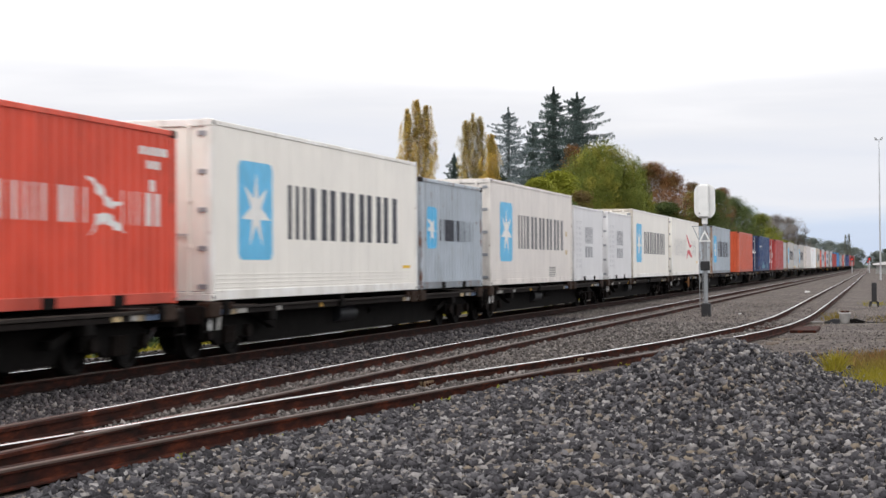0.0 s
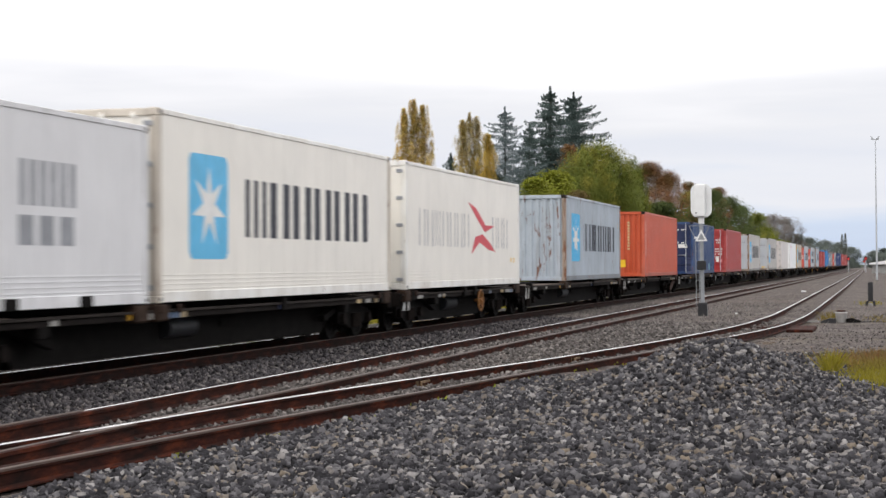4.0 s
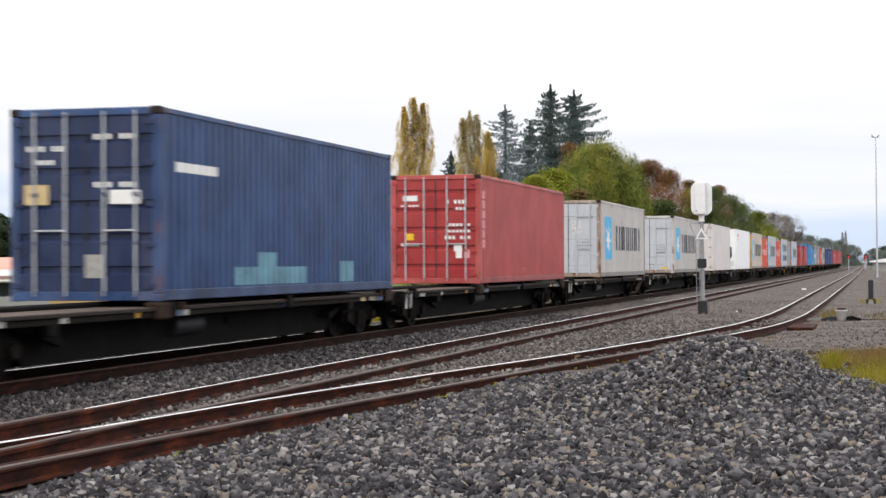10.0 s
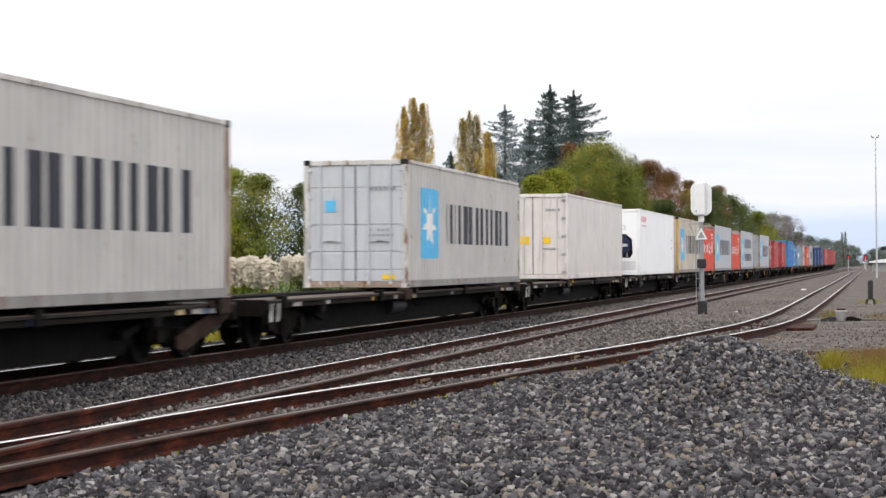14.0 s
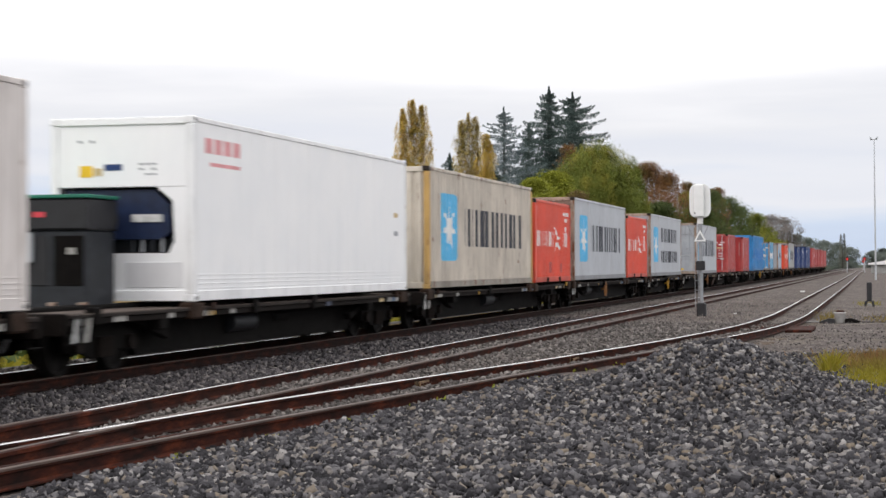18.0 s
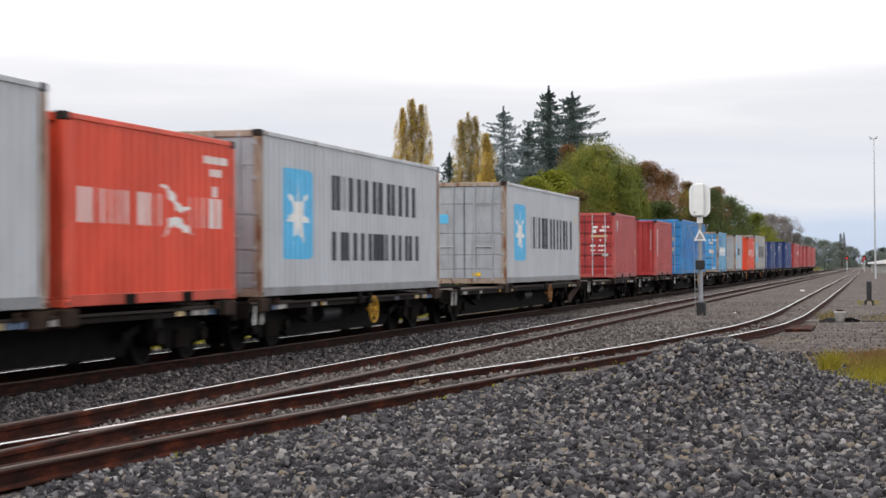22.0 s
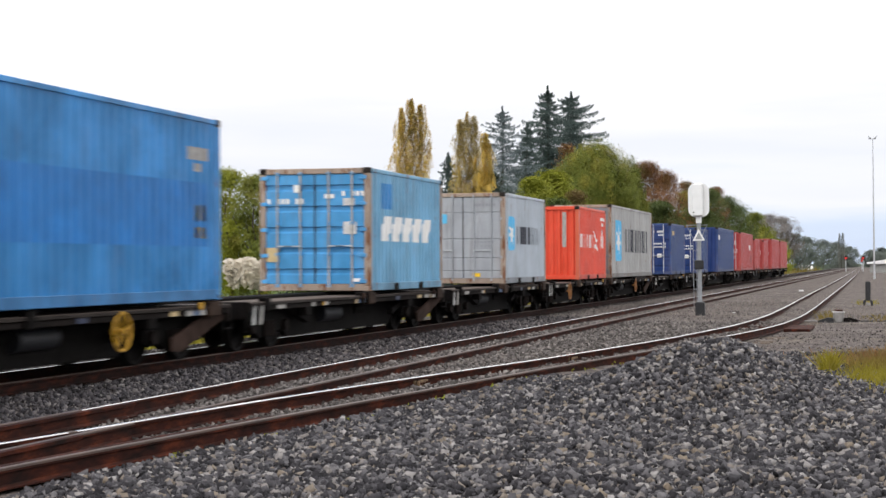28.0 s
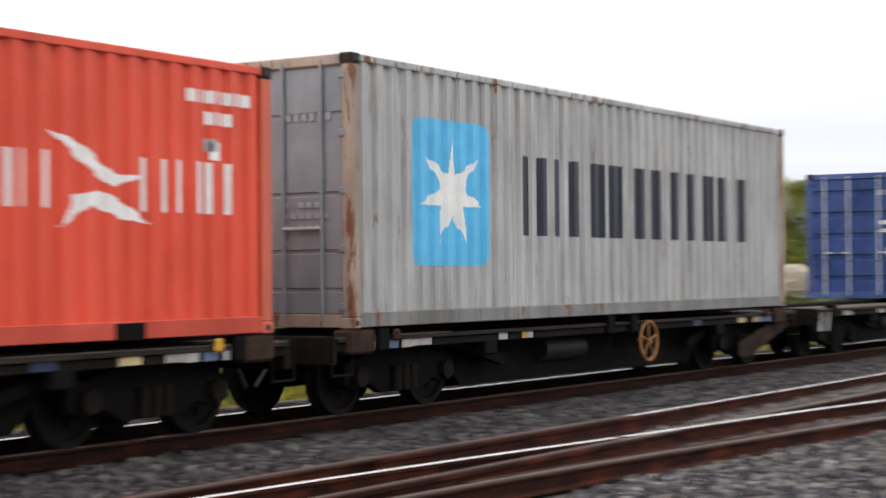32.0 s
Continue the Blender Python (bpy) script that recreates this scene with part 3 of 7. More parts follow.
def make_tracks():
    main = thing("railway_track", pose(0, 0, 0), "main line track with polished heads on rusty rails in ballast", "railway track", "tracks", "structure")
    # near head dull: stands in for its reflection of the dark wagons
    for x in (MAIN_X - 0.57, MAIN_X + 0.57):
        rail(straight(x), main, x < MAIN_X, 0.004, body="rail_shaded", head="rail_mirror", lip=0.2, cant=0.002)
    sleepers(main, lambda y: MAIN_X, 8, 60)
    loop = thing("railway_track", pose(0, 0, 0), "rusty straight loop track half buried in ballast", "railway track", "tracks", "structure")
    rail(straight(R1X), loop, True, -0.012, dull=((-60, 16.4),))
    rail(straight(R4X), loop, False, z=-0.008)
    sleepers(loop, lambda y: (R1X + R4X) / 2, 5, 60)
    side = thing("railway_track", pose(0, 0, 0), "diverging siding track with one polished rail, curving off", "railway track", "tracks", "structure")
    rail(FAR_RAIL, side, True, 0.010, lip=0.35, dull=((14.15, 14.3),))
    cut = [p for p in NEAR_RAIL if p[0] < 36]
    rail(cut, side, False)
    rail([cut[-1]] + [p for p in NEAR_RAIL if p[0] >= 36], side, True, 0.0)
    ys, xs = [p[0] for p in FAR_RAIL], [p[1] for p in FAR_RAIL]
    sleepers(side, lambda y: float(np.interp(y, ys, xs)) + 0.53, 5, 62)
    # check rails and wing rails round the crossing
    for path in ([(y, R1X + 0.105) for y in (11.6, 12.4, 14.4, 16.6, 17.5)], [(y, float(np.interp(y, [p[0] for p in NEAR_RAIL], [p[1] for p in NEAR_RAIL])) - 0.105) for y in (10.6, 11.5, 13.3, 15, 16.2)],
                 [(y, R4X + 0.09) for y in (9.4, 10.5, 12.2, 14.0)]):
        s = Shape()
        sweep(s, BODY, path)
        part("check_rail", s, M["rail"], side)
    # rail joints: fishplates with bolts
    near_y, near_x = [p[0] for p in NEAR_RAIL], [p[1] for p in NEAR_RAIL]
    for y, xf in ((22.3, lambda q: float(np.interp(q, ys, xs))), (22.8, lambda q: float(np.interp(q, near_y, near_x))), (28.3, lambda q: float(np.interp(q, ys, xs))), (16.2, lambda q: R1X)):
        s = Shape()
        for side_x in (-0.03, 0.03):
            s.box(xf(y) + side_x - 0.012, xf(y) + side_x + 0.012, y - 0.28, y + 0.28, -0.13, -0.045, 0.006)
        pl = part("fishplate", s, M["fishplate"], side)
        for k in range(4):
            b = Shape().rod((xf(y) + 0.04, y - 0.21 + 0.14 * k, -0.088), (xf(y) + 0.07, y - 0.21 + 0.14 * k, -0.088), 0.016, 6)
            part("bolt", b, M["rail"], pl)
    part("point_cover", Shape().box(-2.36, -1.72, 42.4, 45.2, -0.19, -0.10, 0.02), M["rail"], side, "rust-brown cover plate of the points")
    # a stretcher box at the far points
    s = Shape()
    for k in range(5):
        s.box(-3.6, -2.45, 44 + 0.6 * k, 44.13 + 0.6 * k, -0.19, -0.12, 0.01)
    part("tie_plate", s, M["rail"], side)


make_tracks()


# ---- containers ----
WIDE = 2.438
L20, L40 = 6.058, 12.192
STD, HIGH = 2.591, 2.896
FLOOR = 0.955


def corrugation(a, b, pitch=0.278, depth=0.046, crest=0.105, flank=0.036):
    """Break points (position, depth inwards) of pressed steel sheet from a to b."""
    n = max(1, round((b - a) / pitch))
    p = (b - a) / n
    k = p / pitch
    c, f = crest * k, flank * k
    out = [(a, depth)]
    for i in range(n):
        o = a + i * p + (p - c - 2 * f) / 2
        out += [(o, depth), (o + f, 0.0), (o + f + c, 0.0), (o + 2 * f + c, depth)]
    return out + [(b, depth)]


def smooth_panel(a, b):
    out = [(a, 0.004)]
    n = round((b - a) / 0.61)
    for i in range(1, n):
        o = a + (b - a) * i / n
        out += [(o - 0.012, 0.004), (o, 0.0075), (o + 0.012, 0.004)]
    return out + [(b, 0.004)]


def sheet(shape, prof, z0, z1, place, thick=0.0):
    """A folded sheet along a break-point list; place(u, depth, z) gives the point."""
    k = len(shape.v)
    for u, d in prof:
        shape.v += [place(u, d, z0), place(u, d, z1), place(u, d + 0.02, z0), place(u, d + 0.02, z1)]
    n = len(prof)
    for i in range(n - 1):
        a = k + 4 * i
        shape.f += [(a, a + 4, a + 5, a + 1), (a + 2, a + 3, a + 7, a + 6), (a + 1, a + 5, a + 7, a + 3), (a, a + 2, a + 6, a + 4)]
    shape.f += [(k, k + 1, k + 3, k + 2), (k + 4 * n - 4, k + 4 * n - 2, k + 4 * n - 1, k + 4 * n - 3)]


def depth_at(prof, u):
    return float(np.interp(u, [p[0] for p in prof], [p[1] for p in prof]))


def decal(prof, spans, place, u0, u1, step=0.0, lift=0.004):
    """Paint film that follows the folds. spans(u) gives the (z0, z1) pairs painted at u."""
    cuts = {u0, u1} | {p[0] for p in prof if u0 < p[0] < u1}
    if step:
        cuts |= {u0 + (u1 - u0) * i / max(1, round((u1 - u0) / step)) for i in range(max(1, round((u1 - u0) / step)))}
    cuts = sorted(cuts)
    s = Shape()
    for a, b in zip(cuts, cuts[1:]):
        if b - a < 1e-4:
            continue
        for z0, z1 in spans((a + b) / 2):
            da, db = depth_at(prof, a) - lift, depth_at(prof, b) - lift
            s.add([place(a, da, z0), place(b, db, z0), place(b, db, z1), place(a, da, z1)], [(0, 1, 2, 3)])
    return s


def inside(poly):
    """Scan-line spans of a polygon of (u, z) points."""
    def spans(u):
        zs = []
        for (a, za), (b, zb) in zip(poly, poly[1:] + poly[:1]):
            if (a <= u) != (b <= u):
                zs.append(za + (zb - za) * (u - a) / (b - a))
        zs.sort()
        return list(zip(zs[::2], zs[1::2]))
    return spans


def star(cu, cz, ru, rz, n=7, inner=0.36):
    return [(cu + (ru if i % 2 == 0 else ru * inner) * math.sin(math.pi * i / n), cz + (rz if i % 2 == 0 else rz * inner) * math.cos(math.pi * i / n)) for i in range(2 * n)]


def rounded(u0, u1, z0, z1, r):
    out = []
    for cu, cz, a0 in ((u1 - r, z1 - r, 0), (u0 + r, z1 - r, 90), (u0 + r, z0 + r, 180), (u1 - r, z0 + r, 270)):
        out += [(cu + r * math.cos(radians(a0 + 22.5 * k)), cz + r * math.sin(radians(a0 + 22.5 * k))) for k in range(5)]
    return out


def upright_bars(u0, u1, z0, z1, kinds, gap=0.16, stroke=1.0):
    """A word as plain bars: two or three uprights in place of each letter."""
    n = len(kinds)
    w = (u1 - u0) / n
    out = []
    for i, k in enumerate(kinds):
        a, b = u0 + i * w + w * gap / 2, u0 + (i + 1) * w - w * gap / 2
        m = int(k)
        t = (b - a) / (2 * m - 1) * stroke
        out += [(a + (b - a - t) * j / max(1, m - 1), a + (b - a - t) * j / max(1, m - 1) + t, z0, z1) for j in range(m)]
    return out


def container(i, start, length, high, col, end, label, logo="", reefer=False, post=None, end_marks=(), side_marks=(), end_col=None):
    H = HIGH if high else STD
    h = WIDE / 2
    mat = M[col]
    # ends take a shaded copy of the side paint
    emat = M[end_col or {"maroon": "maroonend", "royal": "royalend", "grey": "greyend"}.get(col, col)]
    pmat = M[post] if post else worn(col)
    rmat = worn(col)
    root = thing("shipping_container", pose(MAIN_X, start, FLOOR), label, "container", "containers on the train")
    zb, zt = 0.17, H - 0.085
    a, b = 0.14, length - 0.14
    prof = smooth_panel(a, b) if reefer else corrugation(a, b)
    near = lambda u, d, z: (h - 0.012 - d, u, z)
    far = lambda u, d, z: (-h + 0.012 + d, u, z)
    s = Shape()
    sheet(s, prof, zb, zt, near)
    near_panel = part("side_panel", s, mat, root, "smooth insulated side panel" if reefer else "corrugated steel side panel")
    s = Shape()
    sheet(s, prof, zb, zt, far)
    part("side_panel", s, mat, root)
    # roof with shallow cross folds
    s = Shape()
    rp = smooth_panel(0.1, length - 0.1) if reefer else corrugation(0.1, length - 0.1, 0.36, 0.02)
    k = len(s.v)
    for u, d in rp:
        s.v += [(-h + 0.03, u, H - 0.012 - d), (h - 0.03, u, H - 0.012 - d), (-h + 0.03, u, H - 0.06), (h - 0.03, u, H - 0.06)]
    for q in range(len(rp) - 1):
        o = k + 4 * q
        s.f += [(o, o + 1, o + 5, o + 4), (o + 2, o + 6, o + 7, o + 3)]
    part("roof", s, mat, root)
    for sx in (-1, 1):
        x0, x1 = sorted((sx * (h - 0.06), sx * h))
        part("top_rail", Shape().box(x0, x1, 0.16, length - 0.16, H - 0.09, H - 0.012, 0.008), rmat, root)
        r = Shape().box(x0, x1, 0.16, length - 0.16, 0.012, 0.172, 0.008)
        part("bottom_rail", r, rmat if reefer else low_shaded(col), root)
    # fork pockets on the short ones: black blocks paint the shade of the openings
    if length == L20:
        for u in (length / 2 - 1.02, length / 2 + 1.02):
            part("fork_pocket", Shape().box(h - 0.05, h + 0.004, u - 0.19, u + 0.19, 0.006, 0.155), M["under"], root)
    if reefer:
        for z in (0.20, 0.27, 0.34, 0.41):
            part("side_rib", Shape().box(h - 0.018, h - 0.011, 0.16, length - 0.16, z, z + 0.022, 0.002), mat, near_panel)
    part("container_floor", Shape().box(-h + 0.06, h - 0.06, 0.1, length - 0.1, 0.06, 0.15), M["deck"], root)
    for y0, y1 in ((0.0, 0.165), (length - 0.165, length)):
        for sx in (-1, 1):
            x0, x1 = sorted((sx * (h - 0.13), sx * h))
            part("corner_post", Shape().box(x0, x1, y0 + 0.006, y1 - 0.006, 0.118, H - 0.118, 0.012), pmat, root)
            x0, x1 = sorted((sx * (h - 0.165), sx * (h + 0.003)))
            for z0 in (0.0, H - 0.118):
                cc = part("corner_casting", Shape().box(x0, x1, y0 - (0.003 if y0 == 0 else 0), y1 + (0.003 if y0 else 0), z0, z0 + 0.118, 0.014), pmat if z0 == 0 or reefer else M["deck"], root)
                if sx > 0:
                    yc = (y0 + y1) / 2
                    # black disc on the casting in place of the hole's shade
                    part("lock_hole", Shape().prism(rounded(yc - 0.04, yc + 0.04, z0 + 0.03, z0 + 0.088, 0.028), 0, h + 0.001, h + 0.006), M["gasket"], cc)
    # far end: a plain pressed panel
    s = Shape()
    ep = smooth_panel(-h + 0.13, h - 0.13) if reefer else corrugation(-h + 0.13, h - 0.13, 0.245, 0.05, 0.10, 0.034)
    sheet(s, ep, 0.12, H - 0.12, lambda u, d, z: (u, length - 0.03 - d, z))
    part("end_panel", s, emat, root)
    # the end that faces the walkway
    face = lambda u, d, z: (u, 0.03 + d, z)
    if end == "front":
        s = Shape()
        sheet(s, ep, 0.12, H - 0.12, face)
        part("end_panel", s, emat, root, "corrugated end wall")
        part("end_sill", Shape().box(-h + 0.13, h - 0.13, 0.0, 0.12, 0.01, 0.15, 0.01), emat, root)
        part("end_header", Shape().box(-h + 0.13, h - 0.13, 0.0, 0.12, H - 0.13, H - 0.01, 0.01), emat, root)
    elif end == "unit":
        s = Shape().box(-h + 0.13, h - 0.13, 0.03, 0.14, H * 0.62, H - 0.1, 0.01)
        part("end_panel", s, emat, root)
        part("end_panel", Shape().box(-h + 0.13, h - 0.13, 0.5, 0.56, 0.05, H * 0.62), M["dark_unit"], root, "dark recess behind the cooling unit")
        top = H * 0.62
        part("unit_surround", Shape().prism([(h - 0.13, 0.05), (h - 0.13, top + 0.02), (0.55, top + 0.02), (0.85, top - 0.22), (0.88, 0.95), (0.78, 0.76), (-h + 0.13, 0.76), (-h + 0.13, 0.05)], 1, 0.04, 0.16), emat, root, "white surround with a chamfered opening")
        un = part("cooling_unit", Shape().prism([(-h + 0.2, 0.98), (0.60, 0.98), (0.76, 1.1), (0.76, top - 0.28), (0.50, top - 0.04), (-h + 0.2, top - 0.04)], 1, 0.14, 0.48), M["unit_navy"], root, "dark navy cooling unit")
        part("vent_band", Shape().box(0.12, 0.64, 0.118, 0.138, 1.25, 1.37), M["white_plate"], un)
        part("fan_grille", Shape().ring((-0.35, 0.13, 1.3), (0, 1, 0), 0.22, 0.02), M["dark_unit"], un)
        for k in range(4):
            part("pipe", Shape().rod((0.1 + 0.17 * k, 0.2, 0.78), (0.1 + 0.17 * k, 0.2, 1.0), 0.03, 8), M["grey_mark"] if k % 2 else M["dark_unit"], un)
        part("end_header", Shape().box(-h + 0.13, h - 0.13, 0.0, 0.12, H - 0.125, H - 0.01, 0.01), emat, root)
        part("access_panel", Shape().box(0.06, h - 0.2, 0.025, 0.038, 0.22, 0.62, 0.006), M["milk"], root)
        part("end_sill", Shape().box(-h + 0.13, h - 0.13, 0.0, 0.12, 0.01, 0.18, 0.01), emat, root)
    else:
        rows = [(0.16, 0.0)]
        if not reefer:
            flat = col.startswith("grey")
            for fz in (0.14, 0.28, 0.49, 0.78) if flat else (0.16, 0.33, 0.50, 0.67, 0.84):
                zc = fz * H
                if flat:
                    rows += [(zc - 0.026, 0.0), (zc - 0.018, 0.016), (zc + 0.018, 0.016), (zc + 0.026, 0.0)]
                else:
                    rows += [(zc - 0.075, 0.0), (zc - 0.035, 0.042), (zc + 0.055, 0.042), (zc + 0.066, 0.0)]
        rows.append((H - 0.13, 0.0))
        for sx in (-1, 1):
            x0, x1 = sorted((sx * 0.012, sx * (h - 0.135)))
            s = Shape()
            k = 0
            for z, d in rows:
                s.v += [(x0, 0.035 + d, z), (x1, 0.035 + d, z), (x0, 0.09, z), (x1, 0.09, z)]
            for q in range(len(rows) - 1):
                o = 4 * q
                s.f += [(o, o + 1, o + 5, o + 4), (o + 2, o + 6, o + 7, o + 3), (o, o + 4, o + 6, o + 2), (o + 1, o + 3, o + 7, o + 5)]
            o = 4 * len(rows) - 4
            s.f += [(0, 2, 3, 1), (o, o + 1, o + 3, o + 2)]
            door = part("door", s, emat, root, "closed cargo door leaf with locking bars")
            for q in (0.26, 0.76):
                xb = sx * (0.05 + q * (h - 0.2))
                bar = part("locking_bar", Shape().rod((xb, 0.005, 0.08), (xb, 0.005, H - 0.06), 0.022, 8), M["steel"] if col in ("royal", "navy", "maroon", "white") else M["sky_rod"] if col == "skyblue" else emat if reefer or col.startswith("grey") else M["rod"], door)
                guide, gw = None, 0.03 if col.startswith("grey") else 0.045
                for z in (0.12, 0.30 * H, 0.55 * H, H - 0.12):
                    if guide is None:
                        guide = part("bar_guide", Shape().box(xb - gw, xb + gw, -0.012, 0.036, -0.75 * gw, 0.75 * gw, 0.008), emat, door)
                        guide.matrix_basis = pose(0, 0, z)
                    else:
                        again(guide, door, pose(0, 0, z))
                x2 = xb + (0.36 if q < 0.5 else -0.36) * sx
                part("door_handle", Shape().box(min(xb, x2), max(xb, x2), -0.02, 0.002, 0.36 * H, 0.36 * H + 0.03, 0.006), M["steel"], door)
            hinge = None
            for fz in (0.08, 0.29, 0.5, 0.71, 0.92):
                xh = sx * (h - 0.13)
                if hinge is None:
                    hinge = part("hinge", Shape().box(xh - (0.04 if col.startswith("grey") else 0.10), xh + 0.05, -0.004, 0.04, -0.04, 0.04, 0.008), emat if not reefer else M["grey_mark"], door)
                    hinge.matrix_basis = pose(0, 0, fz * H)
                else:
                    again(hinge, door, pose(0, 0, fz * H))
        part("door_gasket", Shape().box(-0.014, 0.014, 0.028, 0.06, 0.16, H - 0.13), M["gasket"], root)
        part("door_sill", Shape().box(-h + 0.13, h - 0.13, 0.0, 0.12, 0.01, 0.15, 0.01), M["rustpost"] if col.startswith("grey") else pmat, root)
        part("door_header", Shape().box(-h + 0.13, h - 0.13, 0.0, 0.12, H - 0.125, H - 0.01, 0.01), pmat, root)
    yd = 0.026 if end == "doors" else -0.002 + 0.03
    for x0, x1, z0, z1, mm in end_marks:
        if x1 - x0 > 0.3 and z1 - z0 < 0.13 and mm in ("logo_white", "plate", "grey_mark"):
            first = None
            for q in np.arange(x0, x1 - 0.04, 0.105):
                if (int(q * 100) * 7 + int(z0 * 100)) % 6 == 0:
                    continue
                if first is None:
                    q0 = q
                    first = part("lettering_bar", Shape().box(q, q + 0.066, yd - 0.006, yd + 0.002, z0, z1), M[mm], root)
                else:
                    again(first, root, pose(q - q0, 0, 0))
        else:
            part("sign_plate", Shape().box(x0, x1, yd - 0.006, yd + 0.002, z0, z1), M[mm], root)

    def film(name, spans, u0, u1, mm, step=0.0, lift=0.004):
        part(name, decal(prof, spans, near, u0, u1, step, lift), M[mm], near_panel)

    def bars(rects, mm, name="lettering_bar"):
        for u0, u1, z0, z1 in rects:
            film(name, lambda u: [(z0, z1)], u0, u1, mm)

    if logo.startswith("star"):
        if length == L40:
            pu0, pu1, pz0, pz1 = 1.2, 2.8, 0.66, 2.31
            tu0, tu1, tz0, tz1 = 3.5, 10.65, 1.03, 2.0
        else:
            pu0, pu1, pz0, pz1 = 0.50, 1.42, 0.95, 1.93
            tu0, tu1, tz0, tz1 = 1.72, 5.2, 1.14, 1.66
        film("logo_panel", inside(rounded(pu0, pu1, pz0, pz1, 0.16)), pu0, pu1, "logo_blue", 0.05)
        film("logo_star", inside(star((pu0 + pu1) / 2, (pz0 + pz1) / 2, (pu1 - pu0) * 0.44, (pz1 - pz0) * 0.40)), pu0, pu1, "logo_white", 0.02, 0.008)
        if logo == "star2":
            bars(upright_bars(3.9, 10.2, 1.62, 2.3, "322222"), "logo_dark")
            bars(upright_bars(3.9, 10.4, 0.64, 1.2, "2221222"), "logo_dark")
        else:
            bars(upright_bars(tu0, tu1, tz0, tz1, "322222"), "logo_dark" if logo != "star_faded" else "logo_grey")
    elif logo in ("bird", "bird_red"):
        k = length / L20
        mm = "logo_white" if logo == "bird" else "grey_mark"
        z0, z1 = (1.14, 1.62) if length == L20 else (1.0, 1.85)
        if length == L20:
            bars(upright_bars(0.43, 3.12, z0, z1, "2232222", 0.22, 0.55), mm)
            bars(upright_bars(4.2, 5.5, z0, z1, "222", 0.22, 0.55), mm)
            c0, c1, top, low = 3.1, 4.35, 1.80, 0.98
        else:
            bars(upright_bars(1.05, 6.1, z0, z1, "2232222", 0.3, 0.4), mm)
            bars(upright_bars(8.6, 10.7, z0, z1, "222", 0.3, 0.4), mm)
            c0, c1, top, low = 5.9, 9.1, 2.18, 0.82
        w, t = c1 - c0, top - low
        wing = [(c0, top), (c0 + 0.3 * w, top - 0.12 * t), (c0 + 0.62 * w, top - 0.42 * t), (c0 + 0.95 * w, top - 0.42 * t), (c0 + 0.6 * w, top - 0.56 * t), (c0 + 0.36 * w, top - 0.36 * t)]
        tail = [(c0 + 0.1 * w, low), (c0 + 0.25 * w, top - 0.66 * t), (c0 + 0.5 * w, top - 0.6 * t), (c0 + 0.72 * w, top - 0.72 * t), (c1, low + 0.06 * t), (c0 + 0.72 * w, low + 0.1 * t), (c0 + 0.4 * w, low + 0.24 * t)]
        for pl in (wing, tail):
            film("logo_wing", inside(pl), c0, c1, "logo_white" if logo == "bird" else "logo_red", 0.03)
    elif logo == "stack":
        bars([(2.25 + 0.27 * j, 2.41 + 0.27 * j, 1.32, 1.9) for j in range(6)], "grey_mark")
        bars([(2.22 + 0.55 * j, 2.62 + 0.55 * j, 0.82, 1.2) for j in range(3)], "grey_mark")
        for u in (0.5, 1.0, 1.3):
            bars([q[:4] for q in upright_code(u, 0.45, 2.15, "", 9)], "pale_code")
    elif logo == "slant":
        for j in range(5):
            u = 0.9 + j * 0.82
            film("lettering_bar", inside([(u, 1.06), (u + 0.62, 1.06), (u + 0.82, 1.6), (u + 0.2, 1.6)]), u, u + 0.82, "logo_white", 0.04)
    for u0, u1, z0, z1, mm in side_marks:
        bars([(u0, u1, z0, z1)], mm, "painted_mark")
    return root


def codes(length, H, mm="logo_white", n=4):
    """The small code block high up at the far end of a side."""
    out = [(length - 1.2 + 0.13 * k, length - 1.2 + 0.13 * k + 0.09, H - 0.42, H - 0.30, mm) for k in range(7)]
    out += [(length - 0.95 + 0.13 * k, length - 0.95 + 0.13 * k + 0.09, H - 0.62, H - 0.50, mm) for k in range(3)]
    return out + [(length - 0.9, length - 0.78, H - 0.95, H - 0.78, mm)]


def upright_code(u, z0, z1, mm, n=9):
    h = (z1 - z0) / n
    return [(u, u + 0.13, z0 + j * h, z0 + j * h + h * 0.62, mm) for j in range(n)]


DOOR_CODES = [(0.30, 0.95, 2.12, 2.22, "logo_white"), (0.45, 0.85, 1.95, 2.03, "logo_white"), (0.35, 0.92, 1.52, 1.60, "logo_white"), (0.35, 0.92, 1.36, 1.43, "logo_white"), (0.5, 0.72, 0.86, 1.06, "logo_white")]
GREY_CODES = [(0.35, 0.95, 2.2, 2.28, "grey_mark"), (0.3, 0.95, 1.28, 1.34, "grey_mark"), (0.3, 0.95, 1.16, 1.22, "grey_mark"), (0.3, 0.95, 1.04, 1.10, "grey_mark")]
PANEL = [(-0.72, -0.47, 1.72, 1.98, "logo_blue")]

